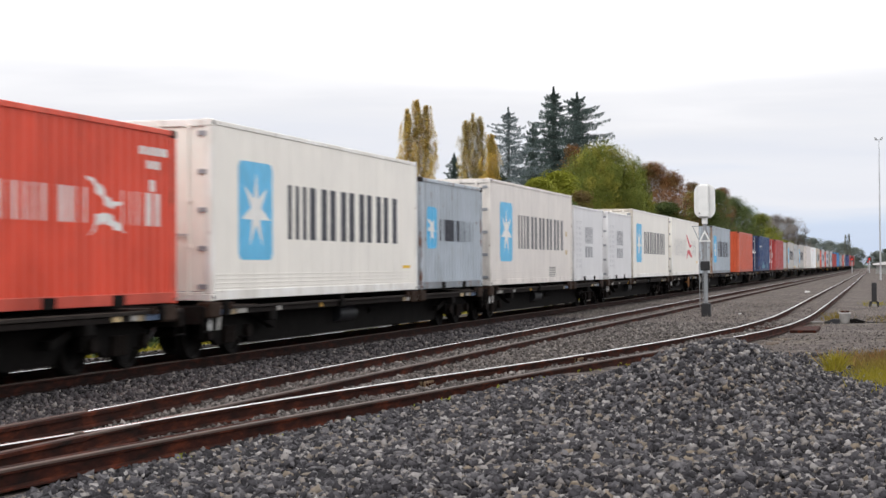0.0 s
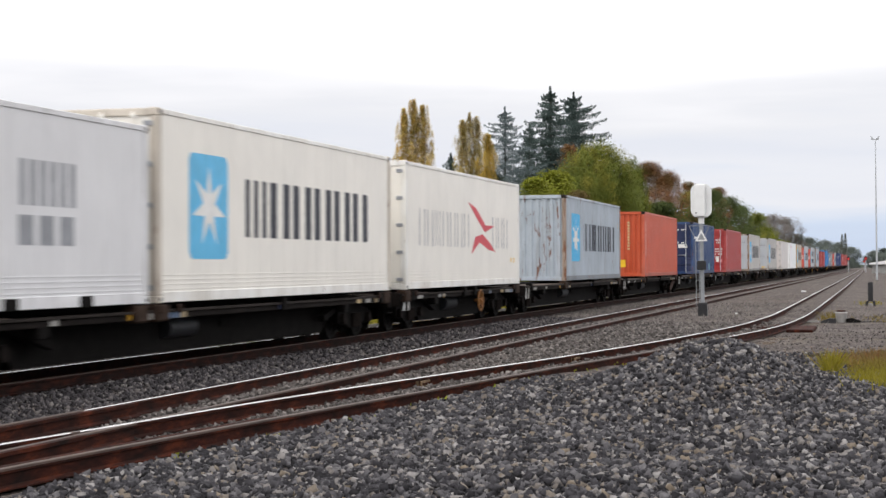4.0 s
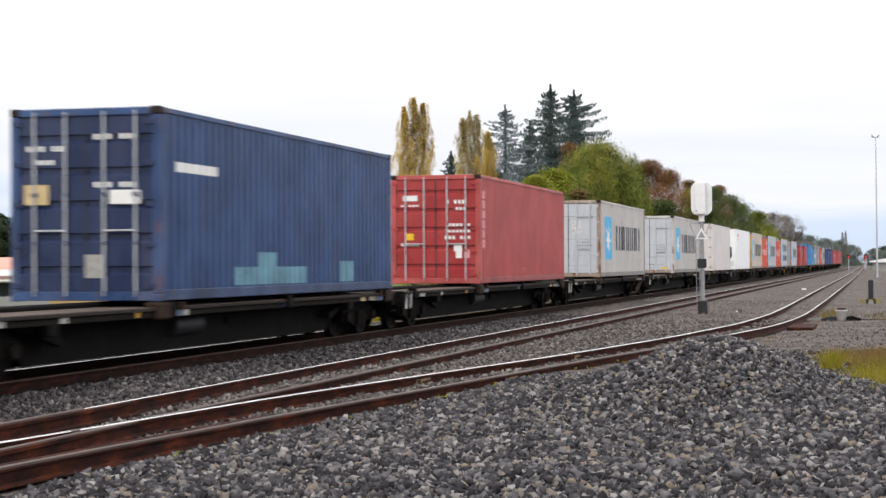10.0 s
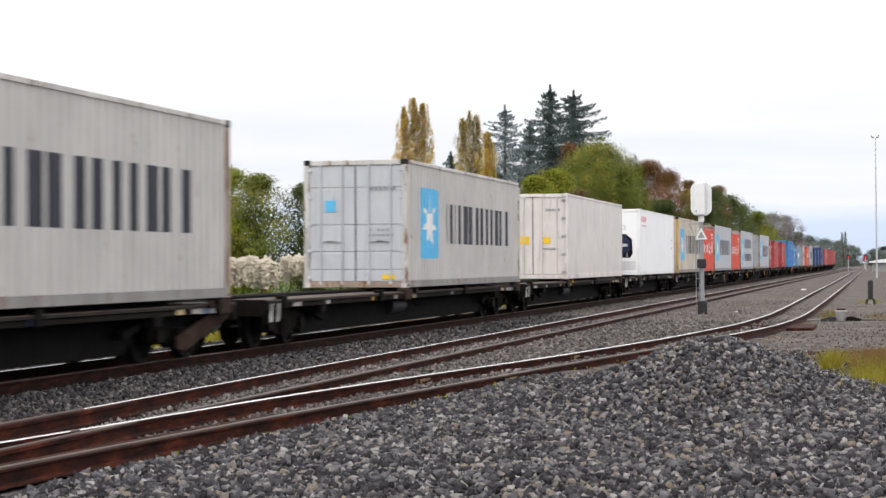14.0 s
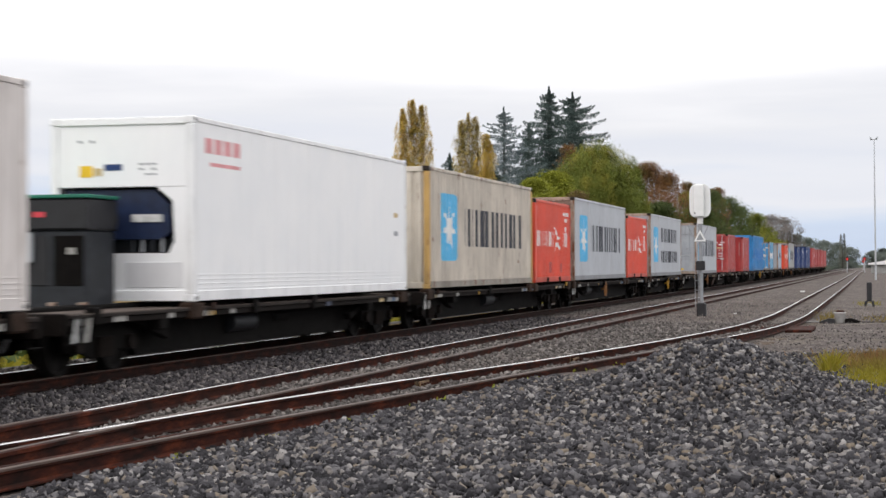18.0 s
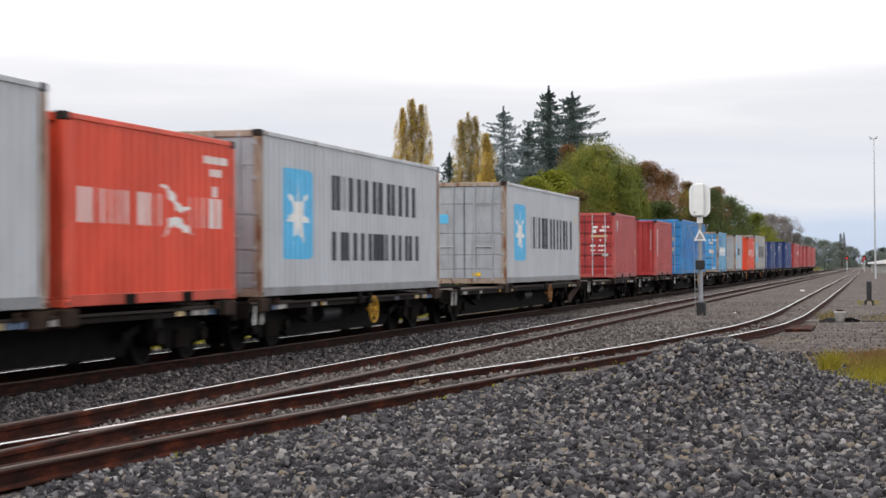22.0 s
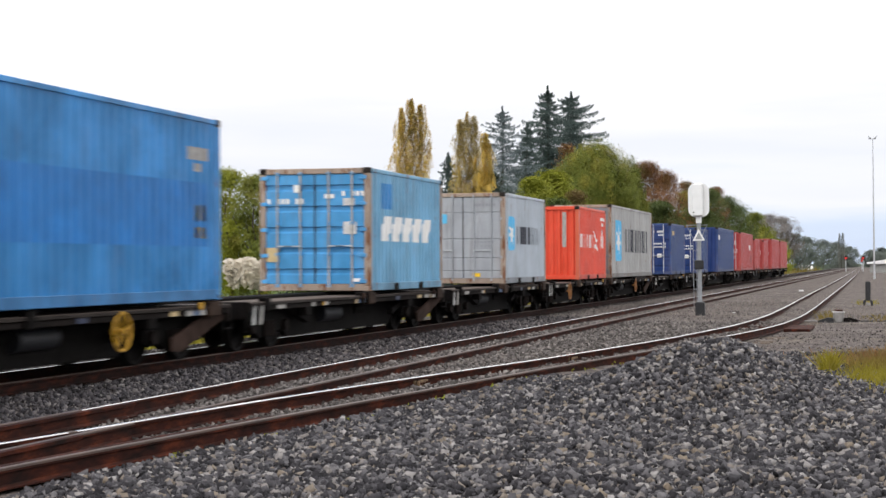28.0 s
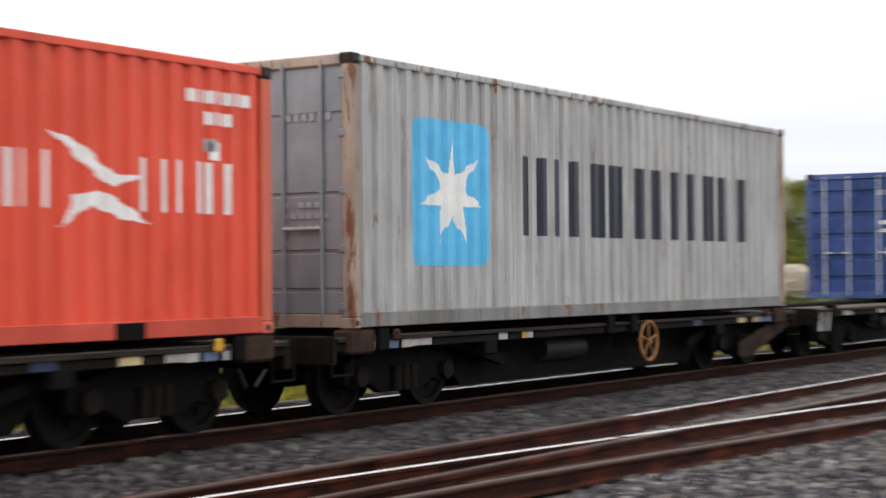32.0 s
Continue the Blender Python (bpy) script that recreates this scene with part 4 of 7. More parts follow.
# start along the train, length, high cube, paint, end, label, further details
SPEC = [
    (17.78, L20, 0, "red", "front", "bright red corrugated shipping container with white lettering", dict(logo="bird", side_marks=codes(L20, STD))),
    (25.19, L40, 1, "cream", "doors", "cream refrigerated container with blue star panel", dict(logo="star", reefer=True, side_marks=[(11.0, 11.6, 0.5, 0.56, "yellow")])),
    (37.72, L20, 0, "greyblue", "doors", "short blue-grey corrugated container with dark lettering", dict(logo="star")),
    (44.74, L40, 1, "beige", "doors", "beige refrigerated container with faded blue panel", dict(logo="star_faded", reefer=True, end_marks=GREY_CODES, side_marks=[(8.2, 9.3, 0.18, 0.5, "plate"), (11.0, 11.3, 0.9, 1.05, "tan_mark"), (11.0, 11.3, 1.5, 1.65, "tan_mark")])),
    (57.36, L20, 0, "milk", "doors", "short pale grey insulated container with grey mark", dict(logo="stack", reefer=True)),
    (64.61, L20, 0, "milk", "doors", "short pale grey insulated container with hinged doors", dict(logo="stack", reefer=True)),
    (70.98, L40, 1, "cream", "doors", "cream refrigerated container with blue panel and dark lettering", dict(logo="star", reefer=True, post="yellowed")),
    (84.43, L40, 1, "cream", "doors", "off-white refrigerated container with a red wing mark", dict(logo="bird_red", reefer=True, side_marks=[(11.0, 11.15, 0.62, 0.75, "yellow"), (11.4, 11.55, 0.62, 0.75, "yellow")])),
    (104.10, L40, 1, "greyblue", "front", "blue-grey corrugated container with rust-stained corners", dict(logo="star", post="rustpost", end_col="greyrust", side_marks=[(11.35, 11.5, 1.95, 2.15, "tan_mark")])),
    (123.45, L40, 1, "orange", "front", "orange-red corrugated container with a yellow end sticker", dict(end_col="orangeend", end_marks=[(-0.1, 0.36, 0.42, 0.75, "yellow"), (-0.6, -0.4, 2.38, 2.5, "yellow")] + [(0.45, 0.55, 1.2 + 0.13 * j, 1.28 + 0.13 * j, "tan_mark") for j in range(10)], side_marks=[(0.42, 0.66, 0.95 + 0.262 * j, 1.15 + 0.262 * j, "faint_orange") for j in range(6)])),
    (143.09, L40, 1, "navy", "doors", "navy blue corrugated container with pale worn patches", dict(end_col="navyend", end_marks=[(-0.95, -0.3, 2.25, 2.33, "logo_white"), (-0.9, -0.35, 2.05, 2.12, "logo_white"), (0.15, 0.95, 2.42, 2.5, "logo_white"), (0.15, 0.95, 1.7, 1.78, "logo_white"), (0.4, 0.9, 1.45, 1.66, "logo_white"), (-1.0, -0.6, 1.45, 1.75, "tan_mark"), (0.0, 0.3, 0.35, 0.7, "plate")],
      side_marks=[(0.6, 2.3, 1.95, 2.1, "logo_white"), (3.0, 6.6, 0.2, 0.5, "pale_patch"), (4.1, 5.0, 0.5, 0.75, "pale_patch"), (8.6, 9.6, 0.2, 0.6, "pale_patch")])),
    (163.62, L40, 1, "maroon", "doors", "dark red corrugated container with white door codes", dict(end_marks=DOOR_CODES + [(-0.9, -0.5, 2.2, 2.35, "logo_white"), (-0.85, -0.6, 1.16, 1.34, "yellow"), (-0.95, -0.4, 1.0, 1.08, "logo_white"), (0.25, 0.95, 1.18, 1.27, "logo_white"), (0.55, 0.72, 0.68, 0.9, "logo_white"), (0.78, 0.93, 0.68, 0.9, "faint_red"), (-0.95, -0.45, 2.05, 2.1, "logo_white")], side_marks=[(0.42, 0.74, 0.95 + 0.262 * j, 1.165 + 0.262 * j, "faint_red") for j in range(6)] + [(5.6, 5.8, 0.35, 0.4, "faint_red")])),
    (183.23, L40, 1, "greydirty", "doors", "weathered grey container with dirty doors and star panel", dict(end_col="grey", logo="star", post="rustpost", end_marks=[(-0.72, -0.3, 1.62, 2.1, "white_plate"), (0.12, 0.52, 1.62, 2.1, "white_plate"), (-0.98, -0.6, 2.42, 2.55, "tank")] + GREY_CODES)),
    (206.07, L40, 1, "greydirty", "doors", "weathered grey container with star panel and closed doors", dict(end_col="grey", logo="star", end_marks=PANEL + GREY_CODES + [(0.62, 0.92, 0.2, 0.3, "yellow")])),
    (226.10, L40, 1, "offwhite", "doors", "streaked off-white refrigerated container with yellow door stickers", dict(reefer=True, end_marks=[(-0.5, -0.12, 1.18, 1.45, "yellow"), (0.35, 0.6, 1.2, 1.42, "yellow"), (-0.9, -0.65, 1.2, 1.35, "yellow"), (0.45, 0.95, 2.3, 2.38, "grey_mark")])),
    (243.58, L40, 1, "white", "unit", "clean white refrigerated container with exposed cooling unit", dict(reefer=True, side_marks=[(0.5, 0.8, 2.34, 2.58, "faint_red"), (0.9, 1.2, 2.34, 2.58, "faint_red"), (1.3, 1.6, 2.34, 2.58, "faint_red"), (1.7, 2.0, 2.34, 2.58, "faint_red"), (0.7, 2.0, 2.14, 2.2, "faint_red"), (11.2, 11.5, 1.2, 1.3, "grey_mark"), (11.2, 11.5, 1.6, 1.7, "tan_mark")], end_marks=[(-0.72, -0.5, 1.96, 2.14, "yellow"), (-0.48, -0.34, 1.98, 2.1, "tan_mark"), (-0.3, 0.0, 2.06, 2.16, "royal"), (0.3, 0.62, 2.14, 2.17, "grey_mark"), (0.3, 0.62, 2.06, 2.09, "grey_mark"), (0.3, 0.62, 1.98, 2.01, "grey_mark"), (-0.75, -0.4, 2.5, 2.54, "grey_mark")])),
    (257.70, L40, 1, "yellowed", "front", "yellowed corrugated container with rust streaks and star panel", dict(logo="star", post="ochrepost")),
    (270.34, L20, 0, "red", "front", "short bright red corrugated container with white lettering", dict(logo="bird", side_marks=codes(L20, STD) + [(2.3, 2.7, 0.3, 0.65, "maroon"), (4.2, 4.6, 0.3, 0.6, "maroon")])),
    (277.13, L40, 1, "grey", "doors", "grey corrugated container with star panel and rusty doors", dict(logo="star", end_col="rustend", post="rustpost", end_marks=GREY_CODES)),
    (289.78, L20, 0, "red", "front", "short bright red container beside a tall grey one", dict(logo="bird", side_marks=codes(L20, STD))),
    (297.02, L40, 1, "grey", "doors", "grey corrugated container with two lines of lettering", dict(logo="star2", post="rustpost", end_marks=GREY_CODES)),
    (316.66, L40, 1, "grey", "doors", "grey container with a small blue door panel", dict(logo="star", post="rustpost", side_marks=[(11.3, 11.52, 1.95, 2.17, "yellow"), (11.3, 11.5, 0.95, 1.12, "tan_mark")], end_marks=PANEL + GREY_CODES + [(0.25, 0.48, 0.22, 0.32, "yellow"), (-0.95, -0.75, 0.2, 0.3, "plate")])),
    (336.89, L20, 0, "maroon", "doors", "short dark red container with white door codes", dict(end_marks=[(-1.0, -0.70, 1.86, 2.03, "yellow"), (-1.0, -0.70, 1.70, 1.856, "royal"), (-1.03, -1.004, 1.69, 2.04, "white_plate"), (-0.696, -0.67, 1.69, 2.04, "white_plate"), (-0.45, -0.30, 1.02, 1.14, "white_plate"), (0.30, 0.52, 1.98, 2.06, "logo_white"), (0.60, 0.96, 1.98, 2.06, "logo_white"), (0.33, 0.46, 1.78, 1.92, "logo_white"), (0.60, 0.86, 1.84, 1.92, "logo_white"), (0.24, 0.92, 1.62, 1.69, "tan_mark"), (0.60, 0.90, 1.46, 1.53, "logo_white"), (0.24, 0.90, 1.24, 1.31, "logo_white"), (0.24, 0.88, 1.06, 1.12, "logo_white"), (0.70, 0.94, 0.86, 0.96, "white_plate")], side_marks=[(0.79, 0.97, 1.86, 2.05, "royal"), (0.79, 0.97, 2.055, 2.25, "yellow"), (0.74, 0.786, 1.84, 2.27, "white_plate"), (0.974, 1.02, 1.84, 2.27, "white_plate"), (5.6, 5.75, 1.0, 1.15, "tan_mark")])),
    (349.72, L20, 0, "maroon", "front", "short dark red corrugated container with upright white code", dict(end_marks=[(0.92, 0.965, 1.2 + 0.1 * j, 1.27 + 0.1 * j, "plate") for j in range(10)], side_marks=upright_code(0.45, 0.9, 2.2, "logo_white", 10))),
    (360.13, L40, 1, "blue", "doors", "blue corrugated container with a deeper blue band", dict(end_marks=[(-0.9, -0.2, 2.3, 2.42, "plate"), (-0.9, -0.4, 1.75, 1.95, "plate"), (0.1, 0.8, 1.75, 1.95, "plate"), (-0.9, -0.4, 1.2, 1.4, "plate"), (0.1, 0.8, 1.2, 1.4, "plate")],
      side_marks=[(0.4, 11.7, 0.85, 1.85, "blue_patch"), (10.9, 11.7, 2.2, 2.4, "plate"), (11.1, 11.5, 2.02, 2.15, "plate"), (11.2, 11.6, 1.25, 1.5, "yellow"), (11.2, 11.6, 0.98, 1.15, "yellow")])),
    (380.61, L20, 0, "skyblue", "doors", "short light blue container with slanted white lettering", dict(logo="slant", end_col="skyend", post="rustpost", end_marks=[(-1.05, -0.2, 1.84, 1.95, "logo_white"), (-0.46, -0.32, 2.08, 2.24, "logo_white"), (0.22, 0.43, 1.95, 2.04, "logo_white"), (0.60, 1.10, 2.0, 2.1, "logo_white"), (0.63, 0.88, 1.80, 1.95, "white_plate"), (0.63, 0.92, 1.2, 1.46, "white_plate"), (-1.07, -0.80, 0.62, 0.92, "tan_mark"), (0.85, 1.0, 0.2, 0.27, "logo_white")], side_marks=[(0.9, 1.7, 1.75, 2.3, "blue")])),
    (393.73, L20, 0, "greyblue", "doors", "short blue-grey container with small blue door panel", dict(logo="star", post="rustpost", end_col="greyend", end_marks=PANEL + GREY_CODES + [(0.28, 0.5, 0.2, 0.3, "yellow"), (-0.95, -0.75, 0.2, 0.28, "plate")])),
    (405.91, L20, 0, "red", "front", "short bright red container with a white strip on its end", dict(logo="bird", post="orange", end_marks=[(0.62, 0.76, 1.15, 2.38, "plate")], side_marks=codes(L20, STD) + [(5.1, 5.25, 1.72, 1.84, "plate")])),
    (413.29, L40, 1, "greystreak", "doors", "soot-streaked grey corrugated container with blue star panel", dict(logo="star", post="rustpost", end_col="greyshade", end_marks=GREY_CODES)),
    (432.99, L20, 0, "royal", "doors", "short royal blue container with white door codes", dict(end_marks=DOOR_CODES, side_marks=[(0.5, 1.4, 2.0, 2.2, "tan_mark")])),
    (445.46, L20, 0, "royal", "doors", "short royal blue container with white corner mark", dict(end_marks=DOOR_CODES, side_marks=[(0.5, 1.0, 1.6, 2.3, "logo_white"), (1.1, 2.1, 2.05, 2.2, "logo_white")])),
    (458.20, L40, 1, "royal", "front", "long royal blue container with corrugated end", dict(side_marks=[(0.6, 1.5, 2.1, 2.4, "logo_white")])),
    (476.73, L40, 1, "maroon", "doors", "long dark red container with white door codes", dict(end_marks=DOOR_CODES, side_marks=[(8.0, 9.5, 1.6, 2.0, "logo_white"), (9.8, 10.3, 0.6, 1.2, "logo_dark")])),
    (491.08, L20, 0, "maroon", "front", "short dark red container near the end of the train", dict()),
    (502.03, L20, 0, "maroon", "doors", "short dark red container with pale door codes", dict(end_marks=DOOR_CODES)),
    (513.54, L40, 1, "maroon", "doors", "long dark red container with an orange door sticker", dict(end_marks=DOOR_CODES + [(-0.9, -0.2, 0.4, 0.8, "yellow")])),
    (528.29, L40, 1, "maroon", "front", "last dark red container of the train", dict()),
]

# ---- wagons: (start, end) along the train ----
WAGONS = [(5.2, 24.3), (25.0, 44.2), (44.6, 63.8), (64.4, 83.5), (84.2, 97.0), (97.6, 116.8), (117.4, 136.1), (136.7, 155.8), (156.4, 176.2), (176.8, 195.9), (197.2, 218.6), (219.2, 238.8), (239.4, 256.4), (257.3, 276.6), (276.95, 296.1), (296.6, 309.8), (310.4, 329.6),
          (330.6, 343.4), (344.1, 356.3), (357.0, 373.0), (373.7, 387.2), (387.8, 399.9), (400.5, 412.4), (413.0, 426.2), (427.0, 439.5), (440.1, 451.9), (452.5, 470.9), (471.5, 489.5), (490.2, 508.6), (509.3, 526.3), (526.95, 541.2)]
# where the hand brake wheel sits on some of them
BRAKE = {4: 7.7, 14: 7.3, 15: 7.3, 16: 13.1, 19: 11.75, 22: 3.9, 23: 7.45}
WHEEL_R = 0.42


def wheelset_mesh():
    s = Shape()
    for sx in (-1, 1):
        c = sx * 0.57
        pr = [(-0.03, 0.0), (-0.03, 0.1), (0.0, 0.12), (0.0, 0.34), (-0.05, 0.36), (-0.05, WHEEL_R), (0.055, WHEEL_R - 0.005), (0.08, WHEEL_R + 0.03), (0.10, WHEEL_R + 0.028), (0.10, 0.36), (0.04, 0.34), (0.03, 0.12), (0.06, 0.1), (0.06, 0.0)]
        s.lathe_x((c, 0, 0), [(-sx * x, r) for x, r in pr], 24)
        for k in range(3):
            a = 2 * math.pi * k / 3
            s.rod((c + sx * 0.028, 0.22 * math.cos(a), 0.22 * math.sin(a)), (c + sx * 0.04, 0.22 * math.cos(a), 0.22 * math.sin(a)), 0.04, 8)
    s.rod((-0.78, 0, 0), (0.78, 0, 0), 0.065, 12)
    return s


def make_wagon_model(length, flags, yw, bare, brace, column=False, corners=(), tabs=True):
    """A skeletal container wagon; its front buffer beam is at y = 0."""
    root = thing("container_wagon", pose(MAIN_X, 0, 0), "low grimy brown-black container wagon on two bogies", "railway wagon", "wagons of the train")
    for sx in (-1, 1):
        x0, x1 = sorted((sx * 1.02, sx * 1.13))
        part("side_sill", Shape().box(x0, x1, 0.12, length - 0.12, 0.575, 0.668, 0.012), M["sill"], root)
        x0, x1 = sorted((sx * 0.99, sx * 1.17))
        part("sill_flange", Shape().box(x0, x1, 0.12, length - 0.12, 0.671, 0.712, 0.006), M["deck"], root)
        # added black sheet that fills the shaded gap between the bogies
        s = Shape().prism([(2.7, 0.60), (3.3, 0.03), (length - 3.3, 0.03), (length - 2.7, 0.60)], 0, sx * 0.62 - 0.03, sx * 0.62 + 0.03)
        part("shade_web", s, M["under"], root)
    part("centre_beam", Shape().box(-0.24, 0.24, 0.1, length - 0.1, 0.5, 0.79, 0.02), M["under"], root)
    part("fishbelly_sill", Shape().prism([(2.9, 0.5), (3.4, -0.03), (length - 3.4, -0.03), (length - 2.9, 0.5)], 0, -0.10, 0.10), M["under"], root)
    for y in np.arange(1.2, length - 1.0, 1.75):
        part("cross_member", Shape().box(-1.02, 1.02, y, y + 0.12, 0.56, 0.69, 0.008), M["under"], root)
    for y0, y1, sy in ((0.0, 0.14, -1), (length - 0.14, length, 1)):
        hs = part("headstock", Shape().box(-1.13, 1.13, y0, y1, 0.44, 0.74, 0.015), M["sill"], root)
        yc = y0 if sy < 0 else y1
        part("coupler", Shape().box(-0.13, 0.13, min(yc, yc + sy * 0.3), max(yc, yc + sy * 0.3), 0.48, 0.72, 0.04), M["under"], root)
        part("air_hose", Shape().rod((0.38, yc, 0.5), (0.34, yc + sy * 0.22, 0.22), 0.022, 8), M["gasket"], root)
        st = Shape()
        yy = y0 + 0.02 if sy < 0 else y1 - 0.02
        for dx in (0.0, 0.16):
            st.rod((1.15, yy + dx * -sy * 2.2, 0.74), (1.15, yy + dx * -sy * 2.2, 0.32), 0.014, 6)
        st.rod((1.15, yy, 0.33), (1.15, yy - sy * 0.36, 0.33), 0.016, 6)
        part("shunter_step", st, M["under"], root)
        if sy < 0 and tabs:
            for dy, mm in ((0.0, "white_plate"), (0.34, "plate")):
                part("grab_plate", Shape().prism([(0.24 + dy, 0.34), (0.36 + dy, 0.34), (0.46 + dy, 0.72), (0.34 + dy, 0.72)], 0, 1.135, 1.15), M[mm], hs)
        elif sy > 0 and brace:
            part("end_brace", Shape().prism([(length - 2.3, 0.06), (length - 1.95, 0.03), (length - 0.15, 0.50), (length - 0.02, 0.56), (length - 0.02, 0.67), (length - 0.55, 0.67), (length - 2.3, 0.25)], 0, 1.03, 1.07), M["brown"], root, "rust-brown sloping end brace")
        # sloping end plate over the bogie
        a, b = (2.5, 3.9) if sy < 0 else (length - 2.5, length - 3.9)
        s = Shape().prism([(a, 0.60), (b, 0.26), (b, 0.38), (a, 0.70)], 0, 0.78, 0.92)
        part("bolster_plate", s, M["under"], root)
    for y in (0.9, 6.95, length - 6.95, length - 0.9):
        if 0.5 < y < length - 0.5:
            part("lock_pedestal", Shape().box(1.03, 1.21, y - 0.10, y + 0.10, 0.56, 0.805, 0.02), M["under"], root)
    for y0, y1 in ((0.15, 2.3), (length - 2.3, length - 0.15)) if not bare else ((0.15, length - 0.15),):
        part("deck_plate", Shape().box(-1.16, 1.16, y0, y1, 0.716, 0.728), M["deck_top"], root, "dusty grey-brown deck plate")
    # bogies
    for yb in (1.75, length - 1.75):
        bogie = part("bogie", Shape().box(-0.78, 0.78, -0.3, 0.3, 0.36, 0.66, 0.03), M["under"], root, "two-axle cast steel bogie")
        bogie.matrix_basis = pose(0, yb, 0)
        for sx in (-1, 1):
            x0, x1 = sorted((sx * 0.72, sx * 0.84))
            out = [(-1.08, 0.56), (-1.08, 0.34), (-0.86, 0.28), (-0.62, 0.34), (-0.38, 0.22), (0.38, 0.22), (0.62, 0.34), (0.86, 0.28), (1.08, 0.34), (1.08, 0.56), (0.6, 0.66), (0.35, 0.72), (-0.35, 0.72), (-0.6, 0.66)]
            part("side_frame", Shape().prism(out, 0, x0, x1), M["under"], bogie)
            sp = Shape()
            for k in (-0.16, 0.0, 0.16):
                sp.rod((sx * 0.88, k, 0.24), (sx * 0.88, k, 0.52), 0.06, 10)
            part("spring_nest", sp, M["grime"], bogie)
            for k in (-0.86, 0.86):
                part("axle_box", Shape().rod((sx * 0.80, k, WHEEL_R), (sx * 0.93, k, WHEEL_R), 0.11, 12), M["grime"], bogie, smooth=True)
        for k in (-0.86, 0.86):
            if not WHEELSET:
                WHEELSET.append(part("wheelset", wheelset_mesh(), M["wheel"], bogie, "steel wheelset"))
                WHEELSET[0].matrix_basis = pose(0, k, WHEEL_R)
                ws = WHEELSET[0]
            else:
                ws = again(WHEELSET[0], bogie, pose(0, k, WHEEL_R))
            WHEELS[k].append(ws)
    # brake gear
    if yw:
        bw = Shape().ring((1.16, yw, 0.43), (1, 0, 0), 0.27, 0.024, 24)
        for k in range(5):
            a = 2 * math.pi * k / 5 + 0.3
            bw.rod((1.16, yw, 0.43), (1.16, yw + 0.26 * math.cos(a), 0.43 + 0.26 * math.sin(a)), 0.015, 6)
        bw.rod((1.0, yw, 0.43), (1.2, yw, 0.43), 0.04, 10)
        part("brake_wheel", bw, M[flags], root, "spoked hand brake wheel", True)
    for k, y in enumerate(corners):
        y = min(max(y, 0.18), length - 0.18)
        sy = 1 if y < length / 2 else -1
        part("corner_bolster", Shape().box(0.98, 1.215, y - 0.24, y + 0.24, 0.54, 0.803, 0.03), M["bolster"], root, "rust-brown corner bolster")
        part("lock_block", Shape().box(1.19, 1.24, y + sy * 0.62 - 0.06, y + sy * 0.62 + 0.06, 0.66, 0.79, 0.02), M["amber"] if (k + int(length * 10)) % 7 == 0 else M["brown"], root)
        for j, mm in enumerate((("blue_plate", "blue_plate", "tan_plate"), ("plate", "tan_plate"), ("plate", "blue_plate", "plate"))[(k + int(length * 10)) % 3]):
            yp = y + sy * (0.38 + 0.27 * j)
            part("data_plate", Shape().box(1.142, 1.152, yp - 0.10, yp + 0.10, 0.58, 0.69), M[mm], root)
    if column:
        part("brake_column", Shape().rod((-0.38, 4.9, 0.72), (-0.38, 4.9, 1.45), 0.035, 8), M["under"], root)
        part("brake_disc", Shape().rod((-0.38, 4.80, 1.40), (-0.38, 4.86, 1.40), 0.17, 18), M["ochre"], root, "tan hand brake disc", True)
        part("brake_guard", Shape().ring((-0.33, 4.84, 1.36), (0, 1, 0), 0.22, 0.035, 18), M["under"], root, smooth=True)
        part("air_hose", Shape().ring((-0.22, 4.84, 1.10), (0.25, 1, 0), 0.13, 0.06, 14), M["gasket"], root, "looped black hose", True)
    ty = yw - 2.3 if yw else length * 0.5 - 1.6
    part("air_tank", Shape().rod((0.66, ty, 0.40), (0.66, ty + 1.1, 0.40), 0.17, 16), M["tank"], root, "grimy dark air tank", True)
    part("brake_cylinder", Shape().rod((0.55, length * 0.5 + 0.8, 0.42), (0.55, length * 0.5 + 1.5, 0.42), 0.14, 14), M["under"], root, smooth=True)
    part("brake_rod", Shape().rod((0.5, 3.0, 0.36), (0.5, length - 3.0, 0.36), 0.02, 6), M["under"], root)
    for y, w, mm in ((1.5, 0.42, "plate"), (length - 1.9, 0.36, "plate"), (length * 0.5 + 2.4, 0.3, "unit_navy"), (length * 0.5 - 2.6, 0.22, "plate"), (length - 2.5, 0.28, "tan_mark"), (length * 0.3, 0.12, "amber"), (3.4, 0.2, "plate")):
        part("data_plate", Shape().box(1.132, 1.142, y, y + w, 0.59, 0.69), M[mm], root)
    for y in (3.1, length - 3.3):
        part("valve_box", Shape().box(0.95, 1.14, y, y + 0.28, 0.42, 0.6, 0.02), M["under"], root)
    for o in root.children:
        if not o.name.startswith("bogie"):
            o.matrix_basis = pose(0, 0, FLOOR - 0.81)
    return root


WHEELSET, WHEELS = [], {-0.86: [], 0.86: []}
TRAIN = []


